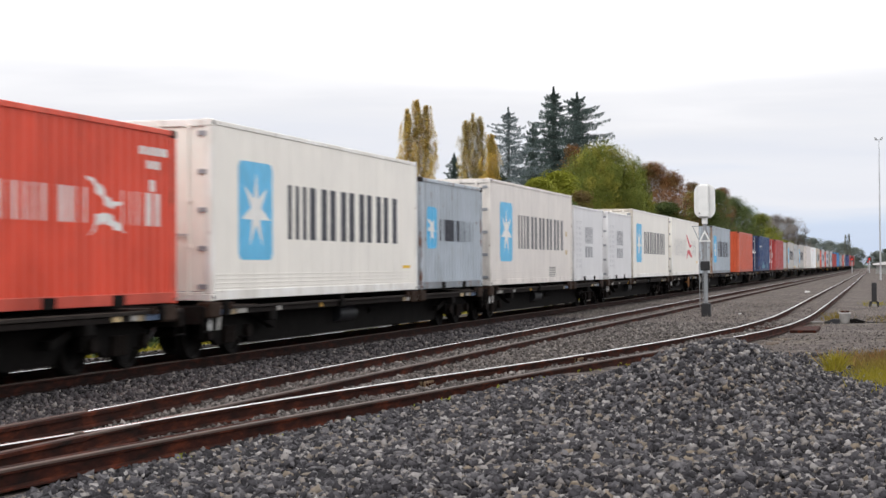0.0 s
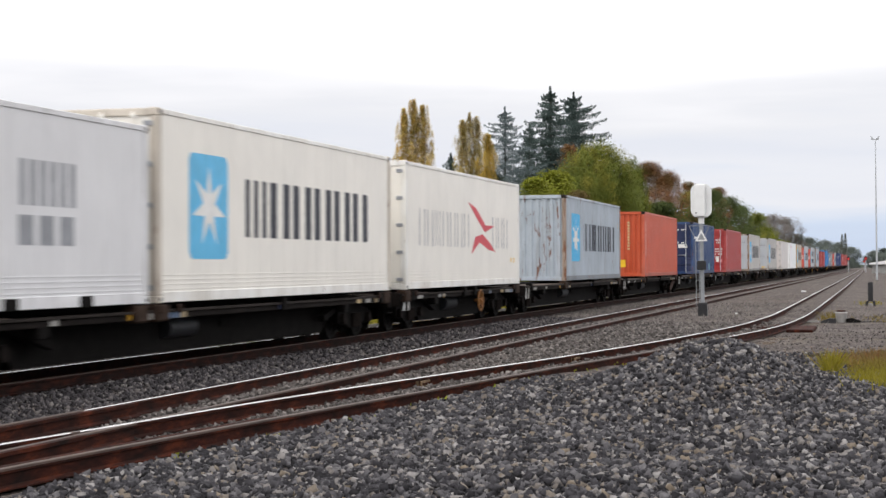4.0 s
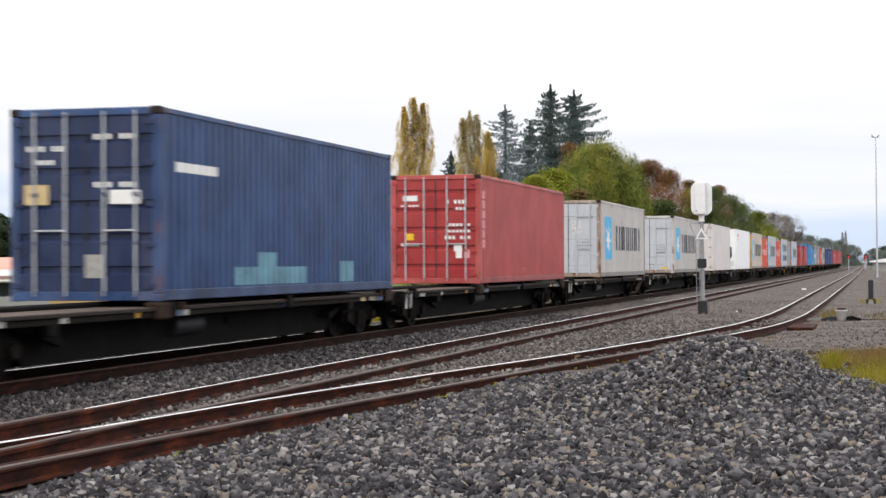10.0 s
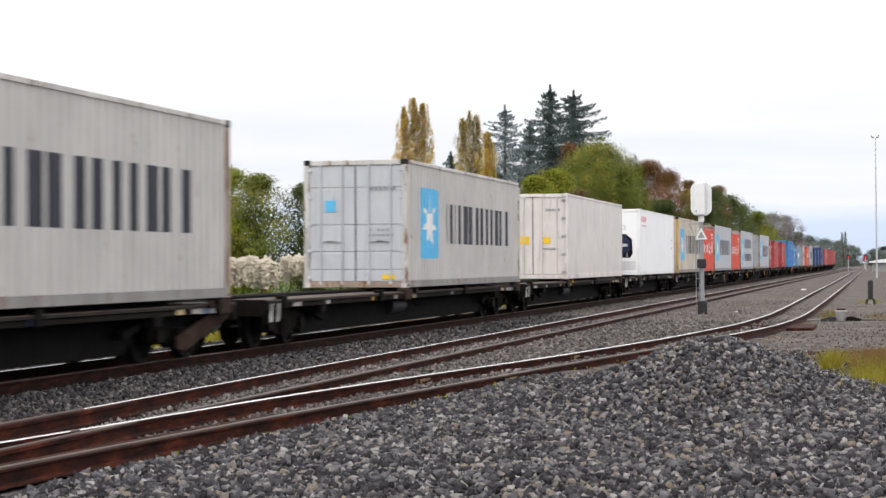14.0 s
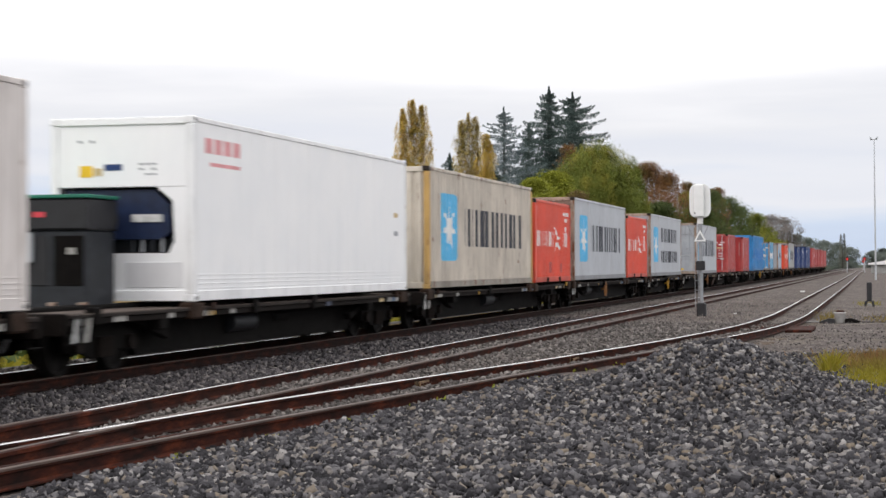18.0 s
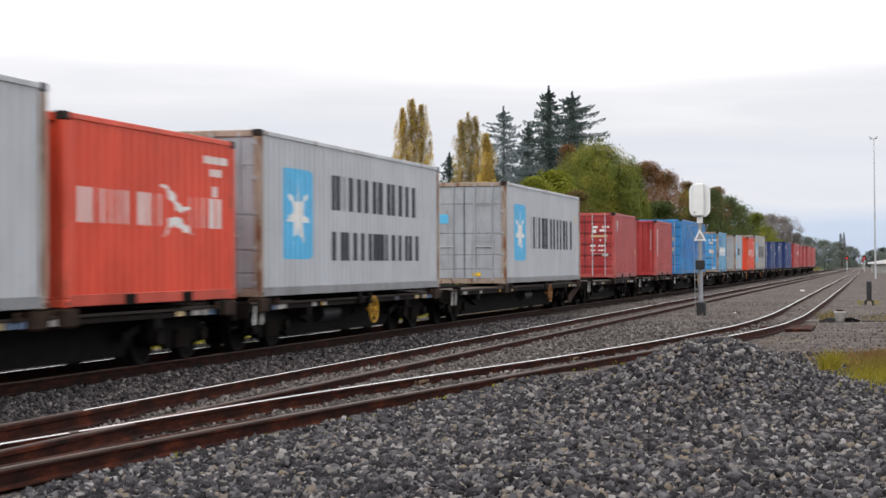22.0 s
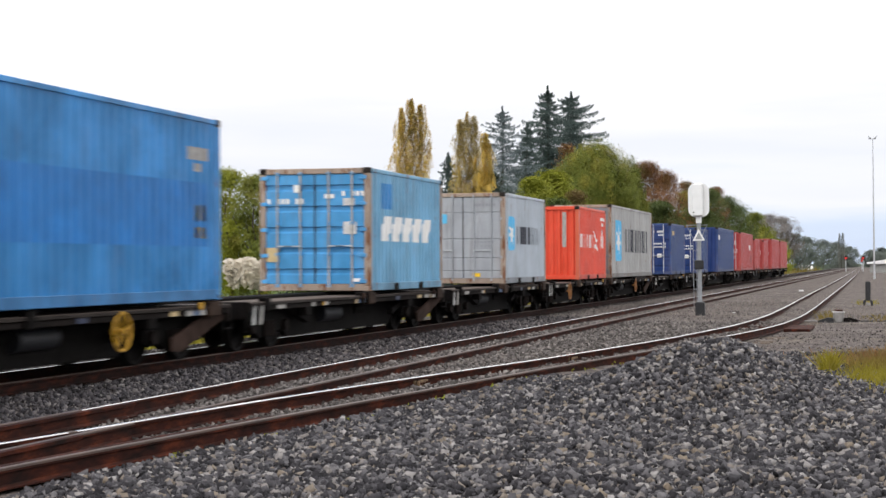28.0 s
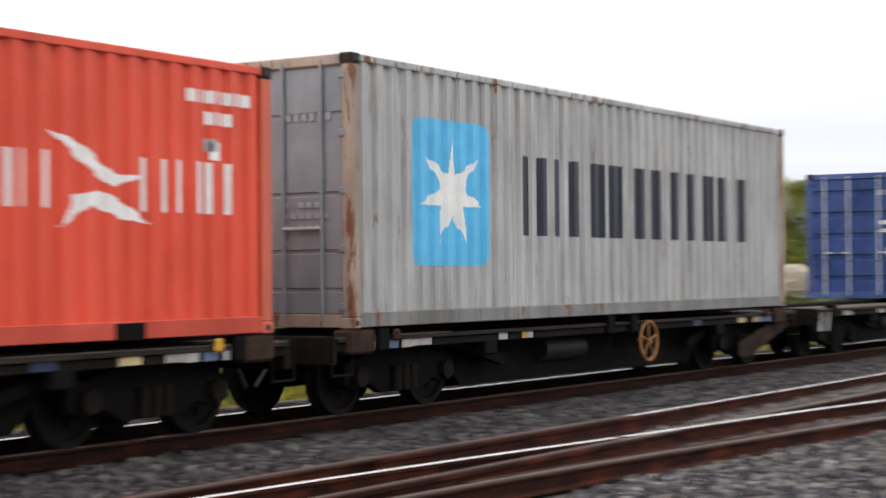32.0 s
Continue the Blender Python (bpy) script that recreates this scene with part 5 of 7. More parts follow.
def make_generator():
    """A diesel generator set that stands on the deck before the cooled container."""
    root = thing("generator_set", pose(MAIN_X, 242.35, 0.875), "dark grey diesel generator set with a green top edge", "generator")
    part("housing", Shape().box(-1.16, 0.02, 0.0, 0.95, 0.0, 1.18, 0.03), M["dark_unit"], root, "dark lower housing")
    part("hood", Shape().box(-1.16, 0.06, -0.04, 0.98, 1.185, 1.66, 0.03), M["grey_dark"], root, "dark grey upper hood")
    part("top_edge", Shape().box(-1.18, 0.08, -0.06, 1.0, 1.665, 1.72, 0.01), M["teal"], root, "green top edge")
    part("side_door", Shape().box(-1.1, -0.62, -0.018, -0.002, 0.35, 1.1, 0.006), M["grey_dark"], root)
    part("side_door", Shape().box(-0.52, -0.04, -0.018, -0.002, 0.35, 1.1, 0.006), M["under"], root)
    part("label_plate", Shape().box(-0.30, -0.16, -0.03, -0.02, 0.82, 0.92), M["plate"], root)
    part("label_plate", Shape().box(-0.85, -0.65, -0.052, -0.042, 1.38, 1.46), M["logo_red"], root)
    part("exhaust", Shape().rod((-0.9, -0.05, 0.7), (-0.9, -0.05, 1.15), 0.05, 10), M["steel"], root, smooth=True)
    for x in (-1.05, -0.55, -0.05):
        part("skid", Shape().box(x - 0.06, x + 0.06, -0.06, 1.0, 0.0, 0.10, 0.01), M["rustpost"], root)
    TRAIN.append((root, 242.35, 0.875))


def make_train():
    for i, (s, ln, hi, col, end, label, extra) in enumerate(SPEC):
        TRAIN.append((container(i, s, ln, hi, col, end, label, **extra), s, FLOOR))
    for i, (a, b) in enumerate(WAGONS):
        w = make_wagon_model(b - a, "amber" if i in (15, 19) else "ochre", BRAKE.get(i), sum(max(0.0, min(b, c[0] + c[1]) - max(a, c[0])) for c in SPEC) < 0.8 * (b - a), i in (6, 9, 16, 19, 20, 23, 25), i == 17, [q - a for c in SPEC if a < c[0] + c[1] / 2 < b for q in (c[0] + 0.2, c[0] + c[1] - 0.2)], i != 23)
        w.matrix_basis = pose(MAIN_X, a, 0)
        TRAIN.append((w, a, 0.0))


make_train()
make_generator()


# ---- ballast stones ----
CUBE_V = np.array([(x, y, z) for z in (-1, 1) for y in (-1, 1) for x in (-1, 1)], float)
CUBE_F = np.array([(0, 2, 3, 1), (4, 5, 7, 6), (0, 1, 5, 4), (2, 6, 7, 3), (0, 4, 6, 2), (1, 3, 7, 5)])


def stones(name, xy, size, material, label, rng, lift=0.3):
    """Many angular stones, each with its own shape and turn."""
    n = len(xy)
    z = ground_z(xy[:, 0], xy[:, 1])
    v = np.repeat(CUBE_V[None], n, 0) * (0.30 + 0.95 * rng.random((n, 8, 3)))
    v = v * (np.array([1.0, 0.78, 0.62]) * (0.8 + 0.45 * rng.random((n, 1, 3))))
    q = rng.normal(size=(n, 4))
    q /= np.linalg.norm(q, axis=1, keepdims=True)
    w, x, y, k = q.T
    R = np.stack([1 - 2 * (y * y + k * k), 2 * (x * y - k * w), 2 * (x * k + y * w), 2 * (x * y + k * w), 1 - 2 * (x * x + k * k), 2 * (y * k - x * w), 2 * (x * k - y * w), 2 * (y * k + x * w), 1 - 2 * (x * x + y * y)], -1).reshape(n, 3, 3)
    s = size * (0.50 + 0.9 * rng.random((n, 1, 1)) ** 1.9)
    v = np.einsum("nij,nkj->nki", R, v) * s
    v += np.stack([xy[:, 0], xy[:, 1], z + lift * s[:, 0, 0] + 0.012 * rng.random(n)], -1)[:, None]
    f = (CUBE_F[None] + 8 * np.arange(n)[:, None, None]).reshape(-1, 4)
    return tagged(new(name, mesh_np(name, v.reshape(-1, 3), f, material)), label, "gravel", kind="stuff")


def scatter(rng, x0, x1, y0, y1, per_m2, keep):
    n = int((x1 - x0) * (y1 - y0) * per_m2)
    p = np.stack([rng.uniform(x0, x1, n), rng.uniform(y0, y1, n)], -1)
    return p[keep(p[:, 0], p[:, 1])]


def make_stones():
    rng = np.random.default_rng(11)
    nry, nrx = np.array([p[0] for p in NEAR_RAIL]), np.array([p[1] for p in NEAR_RAIL])
    fry, frx = np.array([p[0] for p in FAR_RAIL]), np.array([p[1] for p in FAR_RAIL])
    wide = lambda x, y: (np.degrees(np.arctan2(-x, y)) < 31) & (np.degrees(np.arctan2(-x, y)) > -1.5)
    front = lambda x, y: wide(x, y) & (x > np.interp(y, nry, nrx) + 0.07)
    a = scatter(rng, -6.2, 0.7, 10.0, 16.5, 560, front)
    b = scatter(rng, -5.8, 0.8, 16.5, 24.0, 430, front)
    c = scatter(rng, -4.0, 0.9, 24.0, 33.0, 170, front)
    stones("gravel_heap", np.concatenate([a, b, c]), 0.0315, M["stone"], "loose grey crushed stone heaped beside the siding", rng)
    gap = lambda x, y: (x > np.interp(y, fry, frx) - 8) & (np.degrees(np.arctan2(-x, y)) < 48)
    d = scatter(rng, -10.9, -8.3, 8.0, 26.0, 280, gap)
    e = scatter(rng, -10.9, -8.3, 26.0, 52.0, 130, gap)
    stones("track_ballast", np.concatenate([d, e]), 0.032, M["stone_mid"], "grey ballast between the main line and the loop", rng)
    inner = lambda x, y: (np.abs(x - R1X) > 0.06) & (np.abs(x - R4X) > 0.06) & (np.abs(x - np.interp(y, fry, frx)) > 0.06) & (np.abs(x - np.interp(y, nry, nrx)) > 0.06) & (x < np.interp(y, nry, nrx) + 0.06)
    f = scatter(rng, -8.3, -2.4, 9.0, 24.0, 200, inner)
    g = scatter(rng, -8.3, -2.4, 24.0, 48.0, 90, inner)
    stones("sleeper_ballast", np.concatenate([f, g]), 0.030, M["stone_brown"], "rust-stained ballast between the rails", rng, 0.1)
    i = np.concatenate([scatter(rng, -10.9, -2.4, 46.0, 72.0, 20, inner), scatter(rng, -10.9, -8.3, 50.0, 72.0, 28, gap), scatter(rng, -3.2, 1.6, 31.0, 60.0, 34, lambda x, y: x > np.interp(y, nry, nrx) + 0.15)])
    stones("yard_stones", i, 0.019, M["stone_brown"], "scattered stones on the trodden yard ground", rng, 0.1)
    # stones carrying the train's shade in their colour
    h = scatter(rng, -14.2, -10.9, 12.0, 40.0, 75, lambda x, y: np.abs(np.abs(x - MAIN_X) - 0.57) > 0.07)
    stones("main_line_ballast", h, 0.034, M["stone_oil_shade"], "ballast under the main line, darkened for oil and the train's shade", rng, 0.1)


make_stones()


# ---- plants ----
def leaves(points, size, rng, tall=1.0, droop=0.0, outward=None):
    """Small leaf sprays round the points, facing outward if asked."""
    n = len(points)
    if outward is not None:
        c = outward / np.maximum(1e-6, np.linalg.norm(outward, axis=1, keepdims=True)) + np.array([0, 0, 0.25]) + 0.36 * rng.normal(size=(n, 3))
        c /= np.linalg.norm(c, axis=1, keepdims=True)
        b = np.cross(c, rng.normal(size=(n, 3)))
        if droop:
            b = np.array([0, 0, -1.0]) - c * -c[:, 2:3] + 0.25 * rng.normal(size=(n, 3))
        b /= np.maximum(1e-6, np.linalg.norm(b, axis=1, keepdims=True))
        a = np.cross(b, c)
        s = size * (0.55 + 0.9 * rng.random((n, 1)))
        p = np.stack([points - b * s * tall * 0.7 - a * s * 0.65, points - b * s * tall * 0.7 + a * s * 0.65, points + b * s * tall], 1)
        return p.reshape(-1, 3), np.arange(3)[None] + 3 * np.arange(n)[:, None]
    a = rng.normal(size=(n, 3))
    a[:, 2] *= 0.6
    a /= np.linalg.norm(a, axis=1, keepdims=True)
    b = np.cross(a, rng.normal(size=(n, 3)))
    b /= np.linalg.norm(b, axis=1, keepdims=True)
    if droop:
        b = b * (1 - droop) + np.array([0, 0, -1.0]) * droop
        b /= np.linalg.norm(b, axis=1, keepdims=True)
    s = size * (0.55 + 0.9 * rng.random((n, 1)))
    p = np.stack([points - b * s * tall * 0.7 - a * s * 0.6, points - b * s * tall * 0.7 + a * s * 0.6, points + b * s * tall], 1)
    return p.reshape(-1, 3), np.arange(3)[None] + 3 * np.arange(n)[:, None]


def blob(rng, n, centre, radii, shell=0.55):
    d = rng.normal(size=(n, 3))
    d /= np.linalg.norm(d, axis=1, keepdims=True)
    r = shell + (1 - shell) * rng.random((n, 1)) ** 0.6
    return np.array(centre) + d * r * np.array(radii)


def lumps(rng, width, low, high, count, n):
    """A crown of many overlapping clumps inside one rounded, uneven outline."""
    pts = []
    h = high - low
    count = int(min(80, max(40, 34 * h / width)))
    lean = rng.uniform(-0.08, 0.08, 2) * width
    base = 0.085 * width + 0.035 * h
    for k in range(count):
        f = (k + 0.5) / count
        out = math.sqrt(max(0.05, 1 - abs(2 * (f - 0.40) / 1.22) ** 2.4))
        rad = base * rng.uniform(0.9, 1.4)
        a = k * 2.4 + rng.random() * 0.9
        off = max(0.0, width * 0.5 * out * rng.uniform(0.85, 1.08) - rad * 0.9) * (1.0 if k % 3 else 0.35)
        z = min(low + h * f, high - rad * rng.uniform(0.7, 1.2))
        pts.append(blob(rng, n // count, (off * math.cos(a) + lean[0] * f, off * math.sin(a) + lean[1] * f, z), (rad * 1.25, rad * 1.25, rad), 0.15))
    pts.append(blob(rng, n // 10, (lean[0], lean[1], high - base * 0.9), (base * 1.5, base * 1.5, base * 0.9), 0.2))
    return np.concatenate(pts)


def spires(rng, width, low, high, count, n):
    """Upright poplar stems, each a bundle of steep feathered branches."""
    pts = []
    per = 110
    for k in range(count):
        cx = width * 0.5 * (0 if count == 1 else (2 * k / (count - 1) - 1)) * 0.44
        cy = rng.uniform(-0.2, 0.2) * width
        top = high - (0 if k == count // 2 else rng.uniform(0.01, 0.05) * (high - low))
        m = n // (count * per)
        for j in range(per):
            f0 = (j + 0.5) / per
            a = j * 2.4 + rng.random()
            reach = width * (0.46 if count == 1 else 0.235 + 0.10 * (1 - f0)) * (1 - f0 ** 7) * rng.uniform(0.25, 1.15) + 0.03
            z0 = low + (top - low) * (f0 * 0.93)
            ln = min((top - low) * rng.uniform(0.07, 0.15), top - z0)
            t = rng.random(m)
            r = reach * np.minimum(1, t * 2.0) * (1.06 - 0.3 * t)
            wob = rng.normal(size=(m, 3)) * np.array([0.16, 0.16, 0.25]) * (1.1 - 0.8 * t)[:, None] * min(1.0, width / 2.2) * (1.1 - 0.3 * f0)
            pts.append(np.stack([cx * (1 - 0.25 * f0) + r * math.cos(a), cy + r * math.sin(a), z0 + ln * t], -1) + wob)
    return np.concatenate(pts)


def tiers(rng, width, low, high, n, full=0.5):
    """A conifer: single boughs at uneven heights, each a flat spray of needles."""
    pts = []
    h = high - low
    count = 300
    share = n // count
    for k in range(count):
        f = ((k + rng.random()) / count) ** 1.1
        z = low + h * f * 0.97
        a = k * 2.4 + rng.normal() * 0.6
        ln = width * 0.56 * ((1 - f) ** 0.62) * rng.uniform(0.45, 1.15) + 0.10
        m = max(6, int(share * (0.3 + 1.25 * (1 - f))))
        t = rng.random(m) ** (0.55 + 0.3 * full)
        side = rng.uniform(-1, 1, m) * 0.36 * ln * np.sin(np.pi * np.minimum(1.0, 0.12 + 0.88 * t))
        rise = rng.uniform(-0.34, -0.02) + 0.35 * max(0.0, f - 0.8) / 0.2
        hang = -np.abs(rng.normal(size=m)) * (0.16 + 0.26 * full) * (1.2 - f)
        zz = z + rise * ln * t + 0.15 * ln * t * t * t + hang
        pts.append(np.stack([t * ln * math.cos(a) - side * math.sin(a), t * ln * math.sin(a) + side * math.cos(a), zz], -1))
    m = n // 20
    f = rng.random(m)
    core = (0.03 + 0.05 * full) * width * (1 - f) + 0.03
    pts.append(np.stack([rng.normal(size=m) * core, rng.normal(size=m) * core, low + h * f], -1))
    return np.concatenate(pts)


def layers(rng, width, low, high, n):
    """An open crown of flat leaf pads at the ends of spreading limbs, with sky between them."""
    pts = []
    h = high - low
    count = 46
    for k in range(count):
        f = (k + 0.5) / count
        reach = width * 0.5 * math.sqrt(max(0.04, 1 - (2 * f - 0.8) ** 2 / 1.5)) * (1.0 if k % 3 else 0.4) * rng.uniform(0.7, 1.08)
        a = k * 2.4 + rng.random() * 0.8
        rad = width * rng.uniform(0.075, 0.125)
        pts.append(blob(rng, n // count, (reach * math.cos(a), reach * math.sin(a), low + h * (0.06 + 0.88 * f)), (rad * 1.35, rad * 1.35, rad * 0.62), 0.1))
    return np.concatenate(pts)


def weeping(rng, width, low, high, n):
    """Hanging curtains from a broad dome of overlapping heads."""
    pts = []
    h = high - low
    heads = 22
    m = n // (heads * 8)
    for k in range(heads):
        a = k * 2.4 + rng.random() * 0.5
        q = math.sqrt((k + 0.3) / heads)
        cx, cy = 0.40 * width * q * math.cos(a), 0.40 * width * q * math.sin(a)
        top = high - h * (0.34 * q ** 2.4) - h * rng.uniform(0.0, 0.05)
        rad = width * rng.uniform(0.11, 0.16)
        d = rng.normal(size=(m, 3))
        d[:, 2] = np.abs(d[:, 2]) * 0.8
        d /= np.linalg.norm(d, axis=1, keepdims=True)
        tip = np.array([cx, cy, top - rad * 0.8]) + d * rad * (0.6 + 0.42 * rng.random((m, 1)))
        fall = rng.uniform(0.18, 0.62, m) * (tip[:, 2] - low)
        for j in range(8):
            drop = fall * (j + rng.random(m)) / 8
            pts.append(np.stack([tip[:, 0] * (1 + 0.012 * j), tip[:, 1] * (1 + 0.012 * j), tip[:, 2] - drop], -1) + rng.normal(size=(m, 3)) * 0.10)
    pts.append(blob(rng, n // 5, (0, 0, low + h * 0.40), (width * 0.42, width * 0.42, h * 0.40), 0.4))
    return np.concatenate(pts)


def leafy(name, a, b, c, patch=0.0, patch_col=(0.3, 0.2, 0.05)):
    near = lambda q: tuple(0.28 * u + 0.72 * v for u, v in zip(q, b))
    return island(name, ((0.0, near(a)), (0.5, b), (1.0, near(c))), 0.75, 0.55, 0.32, 0.38, patch, patch_col)


LEAF = {
    "gold": leafy("golden_poplar_leaves", (0.52, 0.39, 0.10), (0.76, 0.57, 0.15), (0.88, 0.71, 0.28)),
    "olive": leafy("olive_poplar_leaves", (0.40, 0.34, 0.12), (0.68, 0.54, 0.19), (0.80, 0.66, 0.30)),
    # conifer needles lightened in colour to stand in for distance haze
    "fir": leafy("dark_conifer_needles", (0.060, 0.092, 0.086), (0.105, 0.146, 0.136), (0.16, 0.21, 0.19)),
    "firgrey": leafy("hazed_conifer_needles", (0.13, 0.17, 0.18), (0.21, 0.255, 0.265), (0.28, 0.32, 0.33)),
    "willow": leafy("willow_leaves", (0.10, 0.125, 0.022), (0.195, 0.230, 0.040), (0.31, 0.32, 0.070), 0.6, (0.36, 0.31, 0.05)),
    "lime": leafy("yellow_green_leaves", (0.15, 0.18, 0.022), (0.31, 0.335, 0.036), (0.50, 0.48, 0.07)),
    "russet": leafy("russet_leaves", (0.16, 0.080, 0.034), (0.29, 0.140, 0.056), (0.40, 0.21, 0.09), 0.6, (0.17, 0.135, 0.045)),
    "green": leafy("mid_green_leaves", (0.05, 0.075, 0.022), (0.10, 0.135, 0.038), (0.165, 0.20, 0.062)),
    "deep": leafy("deep_green_leaves", (0.012, 0.022, 0.010), (0.024, 0.042, 0.015), (0.045, 0.068, 0.024)),
    "wine": leafy("wine_red_leaves", (0.031, 0.014, 0.017), (0.070, 0.025, 0.028), (0.140, 0.042, 0.045)),
    "brown": leafy("brown_autumn_leaves", (0.102, 0.071, 0.027), (0.221, 0.150, 0.058), (0.340, 0.255, 0.119)),
    "bare": leafy("bare_grey_twigs", (0.20, 0.175, 0.155), (0.28, 0.25, 0.23), (0.38, 0.35, 0.32)),
    "pale": leafy("pale_hazy_leaves", (0.20, 0.21, 0.18), (0.28, 0.29, 0.25), (0.36, 0.37, 0.32)),
    "conifer": leafy("yellow_green_needles", (0.16, 0.19, 0.04), (0.33, 0.35, 0.08), (0.46, 0.45, 0.14)),
    # far trees: air haze mixed into the leaf colour
    "haze": leafy("hazed_green_leaves", (0.115, 0.14, 0.125), (0.185, 0.215, 0.190), (0.25, 0.28, 0.25)),
    "dry": leafy("dry_grass", (0.12, 0.088, 0.020), (0.22, 0.165, 0.036), (0.31, 0.24, 0.07)),
    "grass": leafy("green_grass", (0.15, 0.14, 0.014), (0.29, 0.25, 0.024), (0.40, 0.32, 0.05)),
    "red_grass": leafy("reddish_grass", (0.168, 0.072, 0.024), (0.300, 0.144, 0.048), (0.396, 0.264, 0.096)),
    "plume": leafy("pampas_plumes", (0.72, 0.64, 0.50), (0.84, 0.77, 0.64), (0.90, 0.84, 0.73)),
}
M["bark"] = plain("grey_brown_bark", (0.085, 0.065, 0.05), 0.95, 0, 0.4, 5, 0.5, (1, 1, 0.3))
BASE = LOW


def spot(az, r):
    return -r * math.sin(radians(az)), r * math.cos(radians(az))


def tree(az, r, top_el, width, kind, leaf, n, label, size=0.26, low=0.18, spread=1, name="tree", seed=0, base=None):
    """A tree at that bearing and distance whose top shows at that elevation."""
    rng = np.random.default_rng(100 + seed + int(az * 37))
    n = int(n * {"tiers": 3.4, "spires": 7.0}.get(kind, 4.0))
    x, y = spot(az, r)
    z0 = BASE if base is None else base
    H = EYE[2] + r * math.tan(radians(top_el)) - z0
    if len(label.split()) < 4:
        label += " beyond the train"
    root = thing(name, pose(x, y, z0), label, "tree" if name != "shrub" else "shrub", "trees beyond the railway")
    lo = H * low
    tr = Shape()
    trunk_top = H * {"tiers": 0.93, "spires": 0.6}.get(kind, 0.55)
    sway = 0.004 if kind in ("tiers", "spires") else 0.02
    rad = max(0.10, H * (0.013 if kind in ("tiers", "spires") else 0.022))
    bend = [(rng.normal() * sway * H * k / 5, rng.normal() * sway * H * k / 5, trunk_top * k / 5) for k in range(6)]
    for k in range(5):
        tr.rod(bend[k], bend[k + 1], rad * (1 - 0.17 * k), 8, rad * (1 - 0.17 * (k + 1)))
    if kind in ("lumps", "weeping", "bare", "oak"):
        for k in range(9 if kind != "bare" else 26):
            a = k * 2.4
            i = 2 + k % 3
            ln = width * 0.5 * rng.uniform(0.5, 0.95)
            p0 = Vector(bend[i])
            p1 = p0 + Vector((ln * 0.6 * math.cos(a), ln * 0.6 * math.sin(a), H * 0.16))
            p2 = p1 + Vector((ln * 0.4 * math.cos(a + 0.4), ln * 0.4 * math.sin(a + 0.4), H * 0.18))
            tr.rod(p0, p1, rad * 0.45, 6, rad * 0.28)
            tr.rod(p1, p2, rad * 0.28, 5, rad * 0.08)
            if kind == "bare":
                for q in range(5):
                    d = Vector((rng.normal(), rng.normal(), rng.uniform(0.2, 1.2))).normalized() * ln * 0.45
                    b0 = p1.lerp(p2, rng.random())
                    tr.rod(b0, b0 + d, rad * 0.14, 4, rad * 0.04)
    part("trunk", tr, M["bark"], root)
    if kind == "lumps":
        p = lumps(rng, width, lo, H, 15, n)
    elif kind == "spires":
        p = spires(rng, width, lo, H, spread, n)
    elif kind == "tiers":
        p = tiers(rng, width, lo, H, n, {"firgrey": 0.25, "conifer": 0.8}.get(leaf, 1.0 if width > 14 else 0.55))
    elif kind == "weeping":
        p = weeping(rng, width, lo, H, n)
    elif kind == "oak":
        p = layers(rng, width, lo, H, n)
    else:
        p = lumps(rng, width, lo, H * 0.98, 14, n)
    away = p * np.array([1, 1, 0.6]) - np.array([0, 0, 0.6 * (lo + 0.45 * (H - lo))])
    v, f = leaves(p, size * (0.29 if kind == "spires" else 0.34), rng, 1.6 if kind in ("weeping", "tiers") else 1.0, 0.75 if kind == "weeping" else 0.0, None if kind == "tiers" else away)
    cr = new("crown", mesh_np("crown", v, f, LEAF[leaf]))
    cr.parent = root
    cr["label"] = label.split(" with ")[0] + " crown"
    return root


